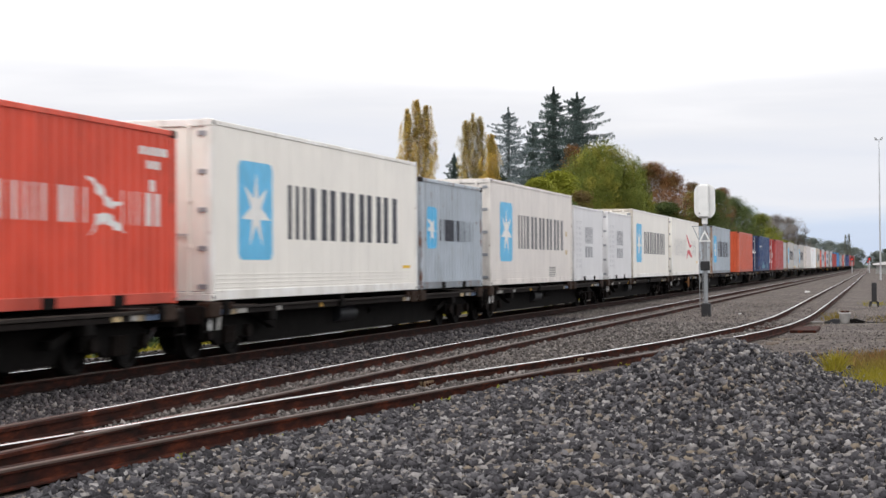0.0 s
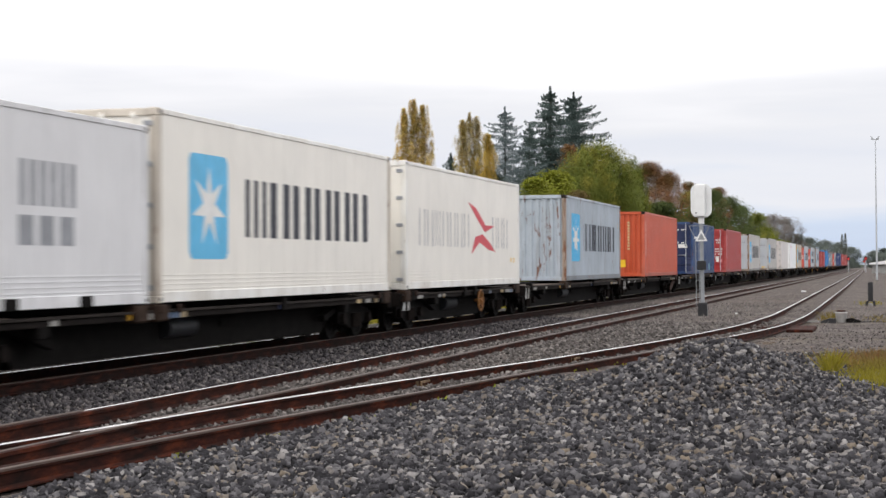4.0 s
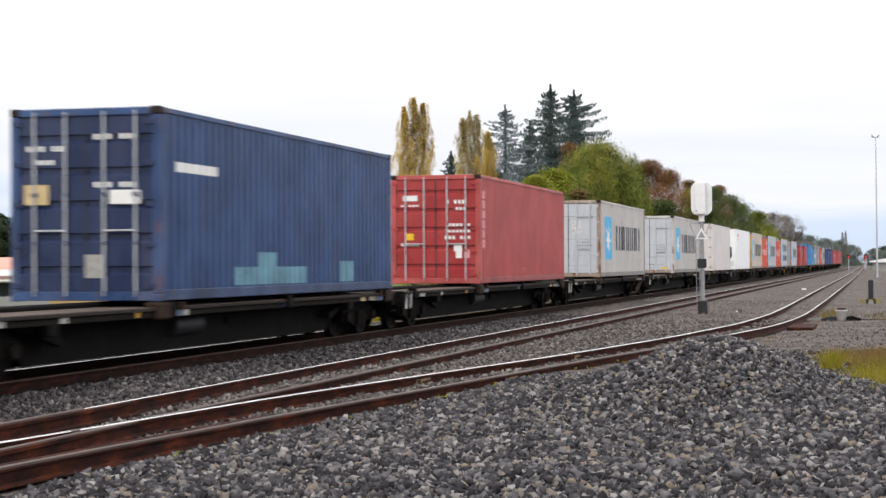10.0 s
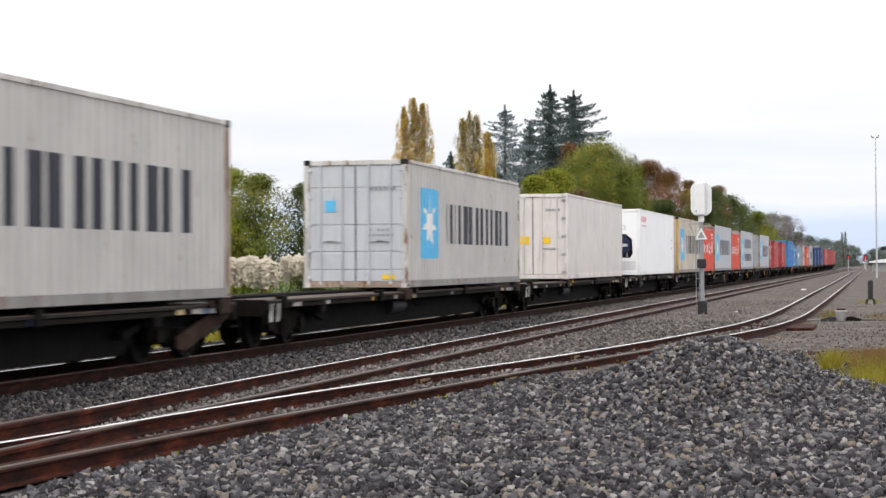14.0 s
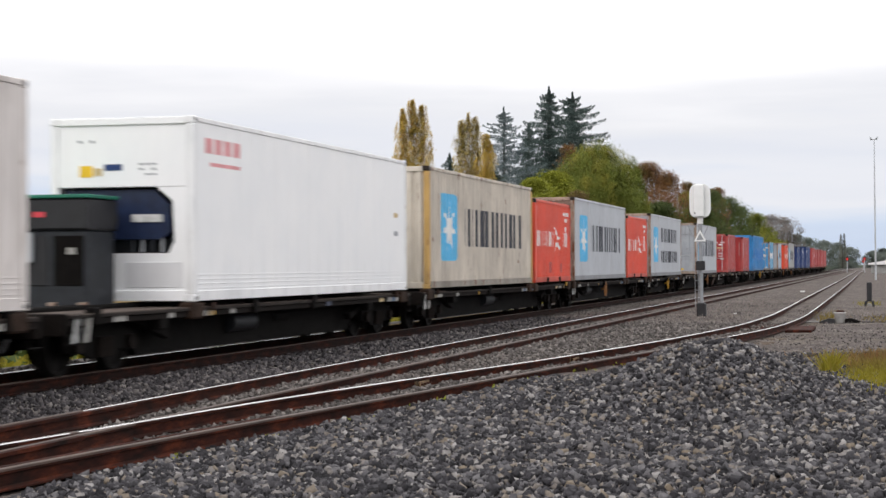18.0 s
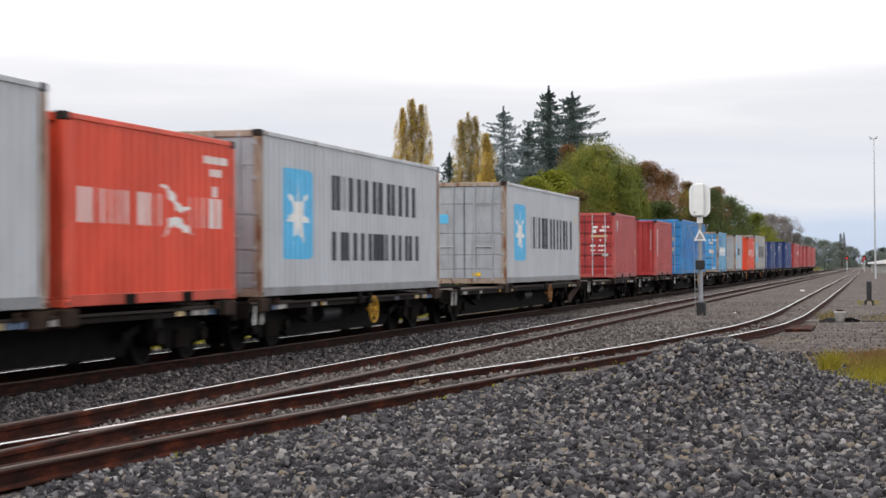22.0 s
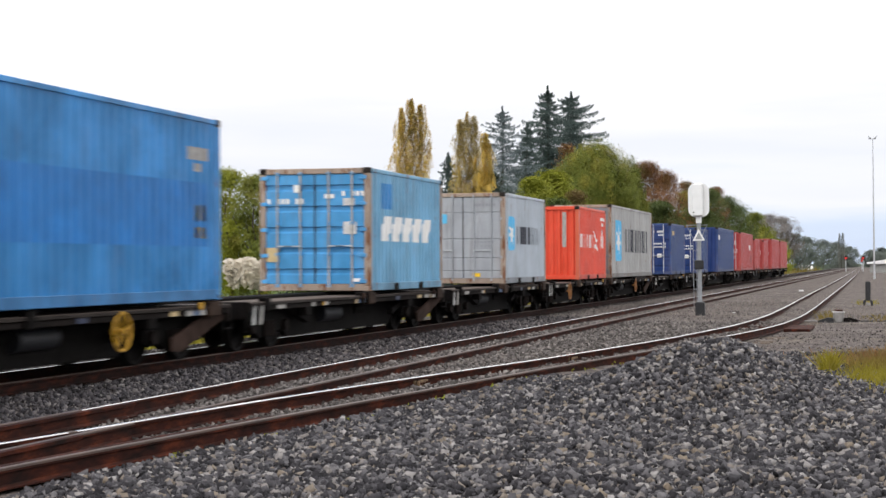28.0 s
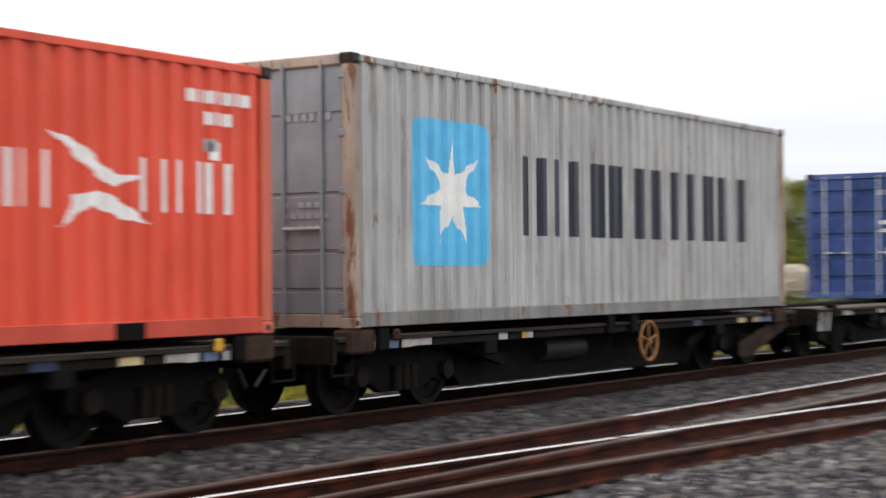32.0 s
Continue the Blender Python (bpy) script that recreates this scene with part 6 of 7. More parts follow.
def make_trees():
    T = tree
    # behind the train, from the house to the far end of the line
    T(15.45, 118, 5.52, 3.5, "spires", "gold", 17000, "tall golden autumn poplar", 0.17, 0.06, 3, seed=1)
    T(13.60, 130, 5.08, 3.1, "spires", "olive", 14000, "thin olive and yellow poplar", 0.17, 0.06, 3, seed=2)
    T(12.95, 129, 4.35, 2.4, "spires", "gold", 7000, "slim golden poplar", 0.17, 0.06, 1, seed=3)
    T(14.24, 140, 3.75, 5.0, "tiers", "fir", 5000, "small dark evergreen tree", 0.24, 0.06, seed=4)
    T(13.0, 138, 3.2, 5.0, "lumps", "deep", 3000, "dark evergreen thicket under poplars", 0.26, seed=41)
    T(12.42, 170, 5.28, 13.5, "tiers", "firgrey", 24000, "grey-green conifer with open boughs", 0.17, 0.06, seed=5)
    T(11.6, 175, 4.75, 8.5, "tiers", "fir", 16000, "narrow dark conifer", 0.17, 0.06, seed=6)
    T(10.9, 180, 5.95, 14.8, "tiers", "fir", 42000, "tall dark spruce with layered boughs", 0.17, 0.06, seed=7)
    T(10.12, 185, 5.76, 18.5, "tiers", "fir", 62000, "broad dark spruce with dense boughs", 0.17, 0.06, seed=8)
    T(11.55, 122, 2.95, 4.6, "lumps", "lime", 5200, "yellow-green leafy shrub tree", 0.22, 0.1, seed=9)
    T(10.62, 128, 3.15, 5.0, "lumps", "lime", 6000, "yellowing leafy tree", 0.24, 0.1, seed=10)
    T(10.35, 152, 4.02, 3.0, "lumps", "russet", 1800, "orange and yellow autumn tree", 0.22, 0.3, seed=42)
    T(9.38, 146, 4.30, 8.6, "weeping", "willow", 26000, "large weeping willow, green turning yellow", 0.165, 0.06, seed=11)
    T(8.25, 150, 3.72, 3.6, "weeping", "willow", 10000, "green weeping willow", 0.16, 0.06, seed=12)
    T(9.9, 118, 2.5, 3.4, "lumps", "brown", 2200, "pale brown twiggy shrub", 0.20, 0.1, seed=13)
    T(10.6, 116, 2.25, 4.6, "lumps", "green", 3600, "mid-green bush by the line", 0.2, 0.05, seed=14)
    T(7.58, 176, 3.42, 6.2, "lumps", "russet", 9000, "russet autumn tree", 0.24, 0.05, seed=15)
    T(6.98, 180, 3.10, 6.4, "lumps", "russet", 7000, "russet and brown tree", 0.24, 0.05, seed=16)
    T(7.3, 170, 2.1, 6.5, "lumps", "green", 5200, "dark green hedge tree", 0.26, 0.03, seed=17)
    T(6.28, 205, 2.80, 3.4, "bare", "brown", 2200, "thin brown autumn tree", 0.26, 0.3, seed=18)
    T(6.3, 200, 2.42, 6.6, "lumps", "willow", 5200, "yellowing green tree", 0.26, 0.03, seed=43)
    T(5.62, 212, 2.48, 7.0, "lumps", "green", 5600, "brown and green tree", 0.28, 0.03, seed=19)
    T(5.35, 216, 2.55, 3.6, "lumps", "russet", 2200, "brown-topped autumn tree", 0.28, 0.3, seed=44)
    T(5.9, 196, 1.9, 7.0, "lumps", "green", 5200, "leafy green tree beside the line", 0.28, 0.03, seed=20)
    T(5.05, 228, 2.24, 7.0, "lumps", "green", 5000, "green tree turning brown", 0.28, 0.03, seed=45)
    T(4.6, 240, 1.94, 7.0, "lumps", "green", 4600, "dark green roadside tree", 0.3, 0.03, seed=21)
    T(4.2, 262, 1.70, 7.0, "lumps", "willow", 4000, "yellow-green tree", 0.3, 0.03, seed=22)
    T(3.95, 280, 1.22, 7.5, "lumps", "lime", 3600, "yellow-green tree by the line", 0.32, 0.03, seed=46)
    T(3.35, 305, 0.80, 6.5, "lumps", "lime", 3000, "yellow-green tree far along the line", 0.34, 0.03, seed=23)
    T(4.12, 340, 1.70, 9.0, "bare", "bare", 2600, "nearly bare grey tree", 0.3, 0.3, seed=24)
    T(3.62, 345, 1.68, 8.5, "bare", "bare", 2600, "greyish leafless tree", 0.3, 0.3, seed=47)
    T(3.12, 350, 1.60, 8.5, "bare", "bare", 2600, "nearly bare tree with thin twigs", 0.3, 0.3, seed=25)
    T(2.7, 360, 1.0, 6.0, "lumps", "haze", 1600, "brownish distant tree", 0.36, 0.03, seed=26)
    for az, r, e, w in ((2.35, 520, 0.86, 10), (1.9, 560, 0.78, 11), (1.45, 600, 0.70, 10), (1.05, 640, 0.55, 9), (0.35, 600, 0.42, 9), (0.05, 640, 0.50, 7), (-0.4, 620, 0.45, 14)):
        T(az, r, e, w, "lumps", "haze", 1500, "hazy distant tree", 0.6, 0.03, seed=int(r))
    T(1.32, 590, 0.98, 3.2, "spires", "pale", 900, "distant slim poplar", 0.5, 0.05, 2, seed=31)
    # behind the houses
    T(24.55, 165, 3.15, 10.2, "oak", "green", 9000, "broad open-crowned oak with layered green leaves", 0.30, 0.3, seed=51)
    T(22.95, 168, 3.85, 7.4, "oak", "brown", 7000, "tall brown autumn tree", 0.26, 0.1, seed=53)
    T(25.0, 158, 1.62, 9.6, "lumps", "wine", 9500, "dark wine-red bush", 0.34, 0.03, seed=54)
    T(27.15, 120, 1.9, 6.4, "lumps", "deep", 9500, "dense dark green evergreen", 0.32, 0.02, seed=55)
    T(29.3, 122, 1.72, 6.0, "lumps", "deep", 8500, "dense dark green evergreen beside the garage", 0.32, 0.02, seed=56)
    T(22.75, 92, 1.12, 2.4, "lumps", "lime", 1600, "bright green flax and shrub", 0.2, 0.5, seed=57, name="shrub")
    T(22.9, 91, 0.42, 2.4, "lumps", "deep", 2600, "dark clipped garden hedge", 0.2, 0.02, seed=64, name="shrub")
    T(24.95, 106, 0.12, 1.6, "lumps", "deep", 1600, "clipped dark shrub", 0.2, 0.02, seed=58, name="shrub")
    T(21.5, 122, 3.25, 5.4, "lumps", "lime", 5200, "yellow-green autumn tree", 0.24, 0.08, seed=59)
    T(20.55, 120, 3.05, 4.8, "lumps", "willow", 4600, "green and yellow autumn tree", 0.24, 0.08, seed=60)
    T(18.9, 124, 2.7, 5.2, "lumps", "green", 4200, "green tree behind the train", 0.26, 0.05, seed=61)
    T(17.3, 126, 2.6, 5.0, "lumps", "willow", 4200, "green and yellow tree", 0.26, 0.05, seed=62)
    T(30.9, 138, 2.95, 15.0, "tiers", "conifer", 20000, "yellow-green conifer behind the house", 0.3, 0.04, seed=63)
    for k, (az, e) in enumerate(((33.0, 1.25), (34.6, 1.4), (36.4, 1.2), (38.5, 1.5), (41.0, 1.3), (44.0, 1.5), (47.0, 1.4))):
        T(az, 140, e, 6.5, "lumps", ("willow", "green", "lime")[k % 3], 2200, "leafy garden tree behind the house", 0.28, 0.03, seed=70 + k)


make_trees()


def make_scrub():
    """Low growth along the boundary behind the line, and weeds by the rails."""
    rng = np.random.default_rng(5)
    for leaf, n, x0, x1, y0, y1, hgt, size, label in (("deep", 16000, -27, -19.5, 22, 150, 1.1, 0.17, "dark scrub along the railway boundary"), ("green", 9000, -26, -18.5, 22, 190, 0.9, 0.17, "green scrub along the railway boundary"),
                                                      ("grass", 9000, -21, -15.5, 12, 120, 0.35, 0.10, "rough grass behind the main line"), ("dry", 4000, -30, -14.5, 120, 420, 0.8, 0.25, "dry brown scrub far along the line")):
        x, y = rng.uniform(x0, x1, n), rng.uniform(y0, y1, n)
        clump = np.sin(y * 0.55 + np.sin(x * 0.9) * 2) * np.sin(y * 0.21 + 1.3) + 0.6
        h = hgt * rng.random(n) * np.clip(clump, 0.15, 1.4)
        p = np.stack([x, y, ground_z(x, y) + h], -1)
        v, f = leaves(p, size, rng, 1.3)
        tagged(new("scrub", mesh_np("scrub", v, f, LEAF[leaf])), label, "scrub", kind="stuff")
    # grass tuft beside the heap
    for leaf, n, cx, cy, sx, sy, hgt in (("grass", 5200, 0.36, 26.2, 0.66, 2.2, 0.17), ("dry", 3000, 0.36, 28.8, 0.75, 1.6, 0.22), ("brown", 1500, 0.30, 30.4, 0.85, 1.2, 0.27), ("red_grass", 500, 0.25, 30.2, 0.9, 1.3, 0.26), ("grass", 260, -0.84, 27.6, 0.06, 0.3, 0.40), ("dry", 160, -0.1, 53.0, 0.5, 3.0, 0.12), ("grass", 120, -0.6, 73.0, 0.4, 3.0, 0.2), ("bare", 1500, -5.0, 66.0, 1.4, 18.0, 0.12), ("bare", 900, -9.6, 66.0, 0.6, 22.0, 0.12), ("bare", 600, -1.2, 58.0, 0.9, 9.0, 0.14), ("dry", 160, -1.55, 51.5, 0.25, 0.7, 0.4)):
        x, y = cx + sx * rng.normal(size=n) * 0.6, cy + sy * rng.normal(size=n) * 0.6
        h = hgt * (0.5 + 0.5 * rng.random(n))
        z = ground_z(x, y)
        a = rng.uniform(0, 2 * np.pi, n)
        lean = rng.normal(size=(n, 2)) * 0.55 * h[:, None]
        w = 0.010 + 0.006 * rng.random(n)
        v = np.stack([np.stack([x - w * np.cos(a), y - w * np.sin(a), z], -1), np.stack([x + w * np.cos(a), y + w * np.sin(a), z], -1), np.stack([x + lean[:, 0], y + lean[:, 1], z + h], -1)], 1)
        f = np.arange(3)[None] + 3 * np.arange(n)[:, None]
        tagged(new("grass_tuft", mesh_np("grass_tuft", v.reshape(-1, 3), f, LEAF[leaf])), "tufts of rough yellow-green grass in the gravel", "grass", kind="stuff")
    # small weeds along the siding rail
    n = 500
    y = rng.uniform(13, 33, n)
    x = np.interp(y, [p[0] for p in NEAR_RAIL], [p[1] for p in NEAR_RAIL]) + 0.16 + 0.08 * rng.normal(size=n)
    keep = np.sin(y * 2.1) * np.sin(y * 5.3) > 0.35
    p = np.stack([x, y, ground_z(x, y) + 0.05 * rng.random(n)], -1)[keep]
    v, f = leaves(p, 0.03, rng)
    tagged(new("weeds", mesh_np("weeds", v, f, LEAF["lime"])), "small green weeds along the siding rail", "weeds", kind="stuff")
    # pampas clumps
    for az, r, hgt in ((21.2, 56, 1.25), (20.6, 58, 1.15), (19.4, 60, 1.3)):
        x, y = spot(az, r)
        z0 = float(ground_z(x, y))
        root = thing("pampas_grass", pose(x, y, z0), "clump of pampas grass with cream plumes", "plant", "pampas clumps")
        m = 900
        a, t = rng.uniform(0, 2 * np.pi, m), rng.random(m)
        pts = np.stack([0.75 * t * np.cos(a), 0.75 * t * np.sin(a), 1.5 * (t * 1.6 - t * t * 0.9)], -1)
        v, f = leaves(pts, 0.10, rng, 2.0)
        lf = new("leaf_blades", mesh_np("leaf_blades", v, f, LEAF["green"]))
        lf.parent = root
        for k in range(24):
            a, s = rng.uniform(0, 6.28), rng.uniform(0.1, 0.65)
            tip = np.array([s * math.cos(a), s * math.sin(a), 2.0 + hgt * 0.5 + 0.35 * rng.random()])
            m = 90
            t = rng.random((m, 1))
            pts = tip - np.array([0, 0, 0.62]) * t + rng.normal(size=(m, 3)) * 0.07 * np.sin(np.pi * (0.1 + 0.8 * t))
            v, f = leaves(pts, 0.075, rng, 1.4, 0.0, np.tile([0.3, -0.6, 0.8], (m, 1)))
            pl = new("plume", mesh_np("plume", v, f, LEAF["plume"]))
            pl.parent = root


make_scrub()

# ---- lineside things ----
M["sig_white"] = plain("signal_white_paint", (0.74, 0.75, 0.74), 0.45, 0, 0.05, 4)
M["post_grey"] = plain("dull_galvanised_post", (0.27, 0.285, 0.30), 0.6, 0.2, 0.15, 9)
M["black"] = plain("black_paint", (0.018, 0.018, 0.02), 0.55, 0, 0.3, 6)
M["concrete"] = plain("pale_concrete", (0.26, 0.25, 0.24), 0.9, 0, 0.2, 7, 0.4)
M["pink_wall"] = plain("pale_pink_plaster", (0.84, 0.65, 0.58), 0.9, 0, 0.06, 2)
M["cream_wall"] = plain("cream_pink_plaster", (0.76, 0.60, 0.50), 0.9, 0, 0.06, 2)
M["salmon_roof"] = plain("salmon_roof_sheet", (0.60, 0.30, 0.23), 0.7, 0, 0.12, 2)
M["tile"] = plain("orange_roof_tile", (0.50, 0.135, 0.045), 0.8, 0, 0.2, 3)
M["tan_roof"] = plain("tan_roof_sheet", (0.25, 0.205, 0.15), 0.8, 0, 0.12, 2)
M["fascia"] = plain("white_fascia", (0.78, 0.78, 0.78), 0.6, 0, 0.04, 3)
M["garage_red"] = plain("dark_red_garage_door", (0.19, 0.028, 0.03), 0.6, 0, 0.15, 3)
M["fence_wood"] = plain("tan_fence_board", (0.50, 0.34, 0.15), 0.9, 0, 0.18, 2, 0.3, (1, 1, 0.3))
M["fence_grey"] = plain("grey_fence_board", (0.36, 0.36, 0.35), 0.9, 0, 0.18, 2, 0.3, (1, 1, 0.3))
M["block"] = plain("grey_block_wall", (0.28, 0.28, 0.27), 0.95, 0, 0.15, 3)
m_glass, n_, l_, b_ = nodes_of("window_glass")
b_.inputs["Base Color"].default_value, b_.inputs["Roughness"].default_value = (0.03, 0.035, 0.04, 1), 0.08
M["glass"] = m_glass
m_red, n_, l_, b_ = nodes_of("red_signal_lens")
b_.inputs["Base Color"].default_value = (0.5, 0.01, 0.01, 1)
b_.inputs["Emission Color"].default_value, b_.inputs["Emission Strength"].default_value = (1.0, 0.06, 0.04, 1), 0.5
M["lens"] = m_red


def make_signal():
    x, y = -5.55, 53.9
    z0 = float(ground_z(x, y))
    root = thing("railway_signal", pose(x, y, z0, 0, -0.7, 0) @ Matrix.Scale(1.02, 4), "white-backed railway signal on a grey steel post", "signal")
    part("backboard", Shape().prism(rounded(-0.31, 0.33, 3.02, 4.07, 0.24), 1, -0.03, 0.01), M["sig_white"], root, "rounded white signal back")
    part("signal_case", Shape().box(-0.185, 0.145, -0.20, -0.035, 3.05, 4.05, 0.03), M["sig_white"], root, "upright white signal case")
    part("case_bolt", Shape().rod((-0.13, -0.215, 3.17), (-0.13, -0.195, 3.17), 0.022, 8), M["black"], root)
    part("post", Shape().rod((0, 0, 0.35), (0, 0, 2.95), 0.062, 14), M["post_grey"], root, "galvanised steel post", True)
    part("post_collar", Shape().rod((0, 0, 2.84), (0, 0, 3.03), 0.09, 14), M["sig_white"], root, smooth=True)
    part("post_base", Shape().box(-0.14, 0.14, -0.14, 0.14, -0.1, 0.42, 0.03), M["black"], root, "black post base")
    part("marker_plate", Shape().prism([(-0.19, 2.30), (0.19, 2.30), (0.0, 2.66)], 1, -0.085, -0.075), M["sig_white"], root, "white triangular plate")
    part("marker_face", Shape().prism([(-0.11, 2.345), (0.11, 2.345), (0.0, 2.555)], 1, -0.095, -0.0865), M["post_grey"], root, "grey centre of the plate")
    part("relay_box", Shape().box(-0.14, 0.14, -0.16, -0.065, 1.42, 1.70, 0.02), M["black"], root, "small black relay box")
    for dx in (-0.20, -0.10):
        part("ladder_rail", Shape().rod((dx, 0.12, 0.3), (dx, 0.12, 2.34), 0.010, 6), M["post_grey"], root)
    for k in range(7):
        part("ladder_rung", Shape().rod((-0.20, 0.12, 0.5 + 0.3 * k), (0.0, 0.12, 0.5 + 0.3 * k), 0.009, 6), M["post_grey"], root)
    for sx in (-1, 1):
        part("platform_rail", Shape().rod((0, 0.06, 2.78), (sx * (0.40 if sx < 0 else 0.26), 0.06, 2.78), 0.011, 6), M["post_grey"], root)
        part("platform_brace", Shape().rod((sx * (0.38 if sx < 0 else 0.24), 0.06, 2.78), (sx * (0.19 if sx < 0 else 0.05), 0.06, 2.36), 0.011, 6), M["post_grey"], root)


make_signal()


def make_lineside():
    x, y = -0.58, 69.1
    z0 = float(ground_z(x, y))
    root = thing("trackside_marker", pose(x, y, z0), "low black trackside marker post on a splayed foot", "marker post")
    part("post", Shape().box(-0.10, 0.10, -0.09, 0.09, 0.2, 0.95, 0.025), M["black"], root)
    for sx in (-1, 1):
        part("foot", Shape().prism([(sx * 0.06, 0.24), (sx * 0.18, 0.2), (sx * 0.20, 0.0), (sx * 0.12, 0.0)], 1, -0.1, 0.1), M["black"], root)
    part("foot_plate", Shape().box(-0.09, 0.09, -0.1, 0.1, 0.0, 0.12, 0.02), M["concrete"], root)
    x, y = -1.24, 50.3
    z0 = float(ground_z(x, y))
    root = thing("point_lever", pose(x, y, z0), "pale drum-shaped point lever stand between low black arm covers", "point lever")
    part("drum", Shape().rod((0, 0, -0.02), (0, 0, 0.29), 0.135, 16, 0.16), M["concrete"], root, "pale drum-shaped lever stand", True)
    part("drum_cap", Shape().rod((0, 0, 0.292), (0, 0, 0.32), 0.175, 16), M["white_plate"], root, "cream rimmed cap", True)
    part("drum_top", Shape().rod((0, 0, 0.323), (0, 0, 0.37), 0.12, 12), M["rail"], root, smooth=True)
    for sx, w in ((-1, 0.62), (1, 0.66)):
        part("arm_cover", Shape().prism([(sx * 0.14, -0.04), (sx * w, -0.04), (sx * (w - 0.06), 0.06), (sx * 0.30, 0.15), (sx * 0.14, 0.13)], 1, -0.16, 0.16), M["black"] if sx < 0 else M["under"], root, "dark cast arm cover")
    part("base_plate", Shape().box(-0.5, 0.5, -0.24, -0.17, -0.06, 0.02, 0.01), M["black"], root)
    part("point_rod", Shape().rod((-1.3, 0.0, 0.03), (-0.6, 0, 0.05), 0.03, 6), M["concrete"], root)
    part("point_rod", Shape().rod((0.6, 0.0, 0.04), (2.0, 0, 0.05), 0.018, 6), M["black"], root)
    x, y = -0.86, 180
    z0 = float(ground_z(x, y))
    root = thing("light_mast", pose(x, y, z0, 0, -0.3, 0), "tall thin grey lighting mast with a small head", "light mast")
    part("pole", Shape().rod((0, 0, 0), (0, 0, 14.35), 0.10, 10, 0.04), M["steel"], root, smooth=True)
    part("cross_arm", Shape().box(-0.40, 0.32, -0.05, 0.05, 14.28, 14.36, 0.02), M["steel"], root)
    for sx in (-1, 1):
        part("lamp_head", Shape().prism([(sx * 0.12 - 0.04, 14.37), (sx * 0.40 - 0.04, 14.40), (sx * 0.44 - 0.04, 14.66), (sx * 0.22 - 0.04, 14.50)], 1, -0.16, 0.16), M["steel"], root, "tilted floodlight")
    for x, y, h in ((-6.6, 322, 2.35), (-3.5, 320, 2.35), (-4.9, 420, 2.0)):
        z0 = float(ground_z(x, y))
        root = thing("colour_light_signal", pose(x, y, z0), "distant colour light signal showing red", "signal", "distant red signals")
        part("post", Shape().rod((0, 0, 0), (0, 0, h), 0.08, 8), M["steel"], root)
        part("backplate", Shape().prism(rounded(-0.3, 0.3, h - 0.35, h + 0.55, 0.25), 1, -0.06, 0.0), M["black"], root)
        part("lens", Shape().rod((0, -0.1, h + 0.1), (0, -0.065, h + 0.1), 0.19, 14), M["lens"], root, "glowing red lens")
    for x, y, w in ((-4.55, 100.0, 0.24), (-4.73, 56.4, 0.09)):
        z0 = float(ground_z(x, y))
        root = thing("paper_scrap", pose(x, y, z0, 0, 0, 25), "crumpled white paper scrap on the gravel", "litter", "paper scraps")
        part("sheet", Shape().prism([(-w / 2, 0.0), (w / 2, 0.0), (w * 0.4, w * 0.30), (w * 0.05, w * 0.16), (-w * 0.35, w * 0.36)], 1, -w * 0.3, w * 0.3), M["sig_white"], root)
    x, y = spot(-0.15, 300)
    root = thing("goods_shed", pose(x, y, -0.2), "low white-roofed shed far beside the line", "shed")
    part("wall", Shape().box(-3.0, 12, 0, 8, 0, 1.5), M["block"], root)
    part("roof", Shape().prism([(-3.5, 1.5), (12.5, 1.5), (12.5, 2.3), (2.0, 2.6), (-3.5, 1.75)], 1, -0.5, 8.5), M["fascia"], root, "white sheet roof")
    x, y = spot(2.5, 395)
    root = thing("parked_van", pose(x, y, -0.6), "small white van parked far beyond the track", "van")
    part("body", Shape().box(-1.9, 1.9, -0.8, 0.8, 0.35, 1.5, 0.25), M["fascia"], root)
    part("window", Shape().box(-1.0, 1.4, -0.82, 0.82, 1.0, 1.35, 0.05), M["glass"], root)
    for wx in (-1.2, 1.2):
        part("wheel", Shape().rod((wx, -0.82, 0.33), (wx, 0.82, 0.33), 0.33, 14), M["black"], root)


make_lineside()


# ---- houses behind the line ----
def window(root, x, z, w, h, y=0.0, panes=3):
    win = part("window", Shape().box(x, x + w, y - 0.05, y + 0.04, z, z + h, 0.01), M["fascia"], root, "white framed window")
    pw = (w - 0.08 * (panes + 1)) / panes
    for k in range(panes):
        a = x + 0.08 + k * (pw + 0.08)
        for q in range(2):
            hz = (h - 0.24) / 2
            b = z + 0.08 + q * (hz + 0.08)
            part("pane", Shape().box(a, a + pw, y - 0.058, y - 0.045, b, b + hz), M["glass"], win)


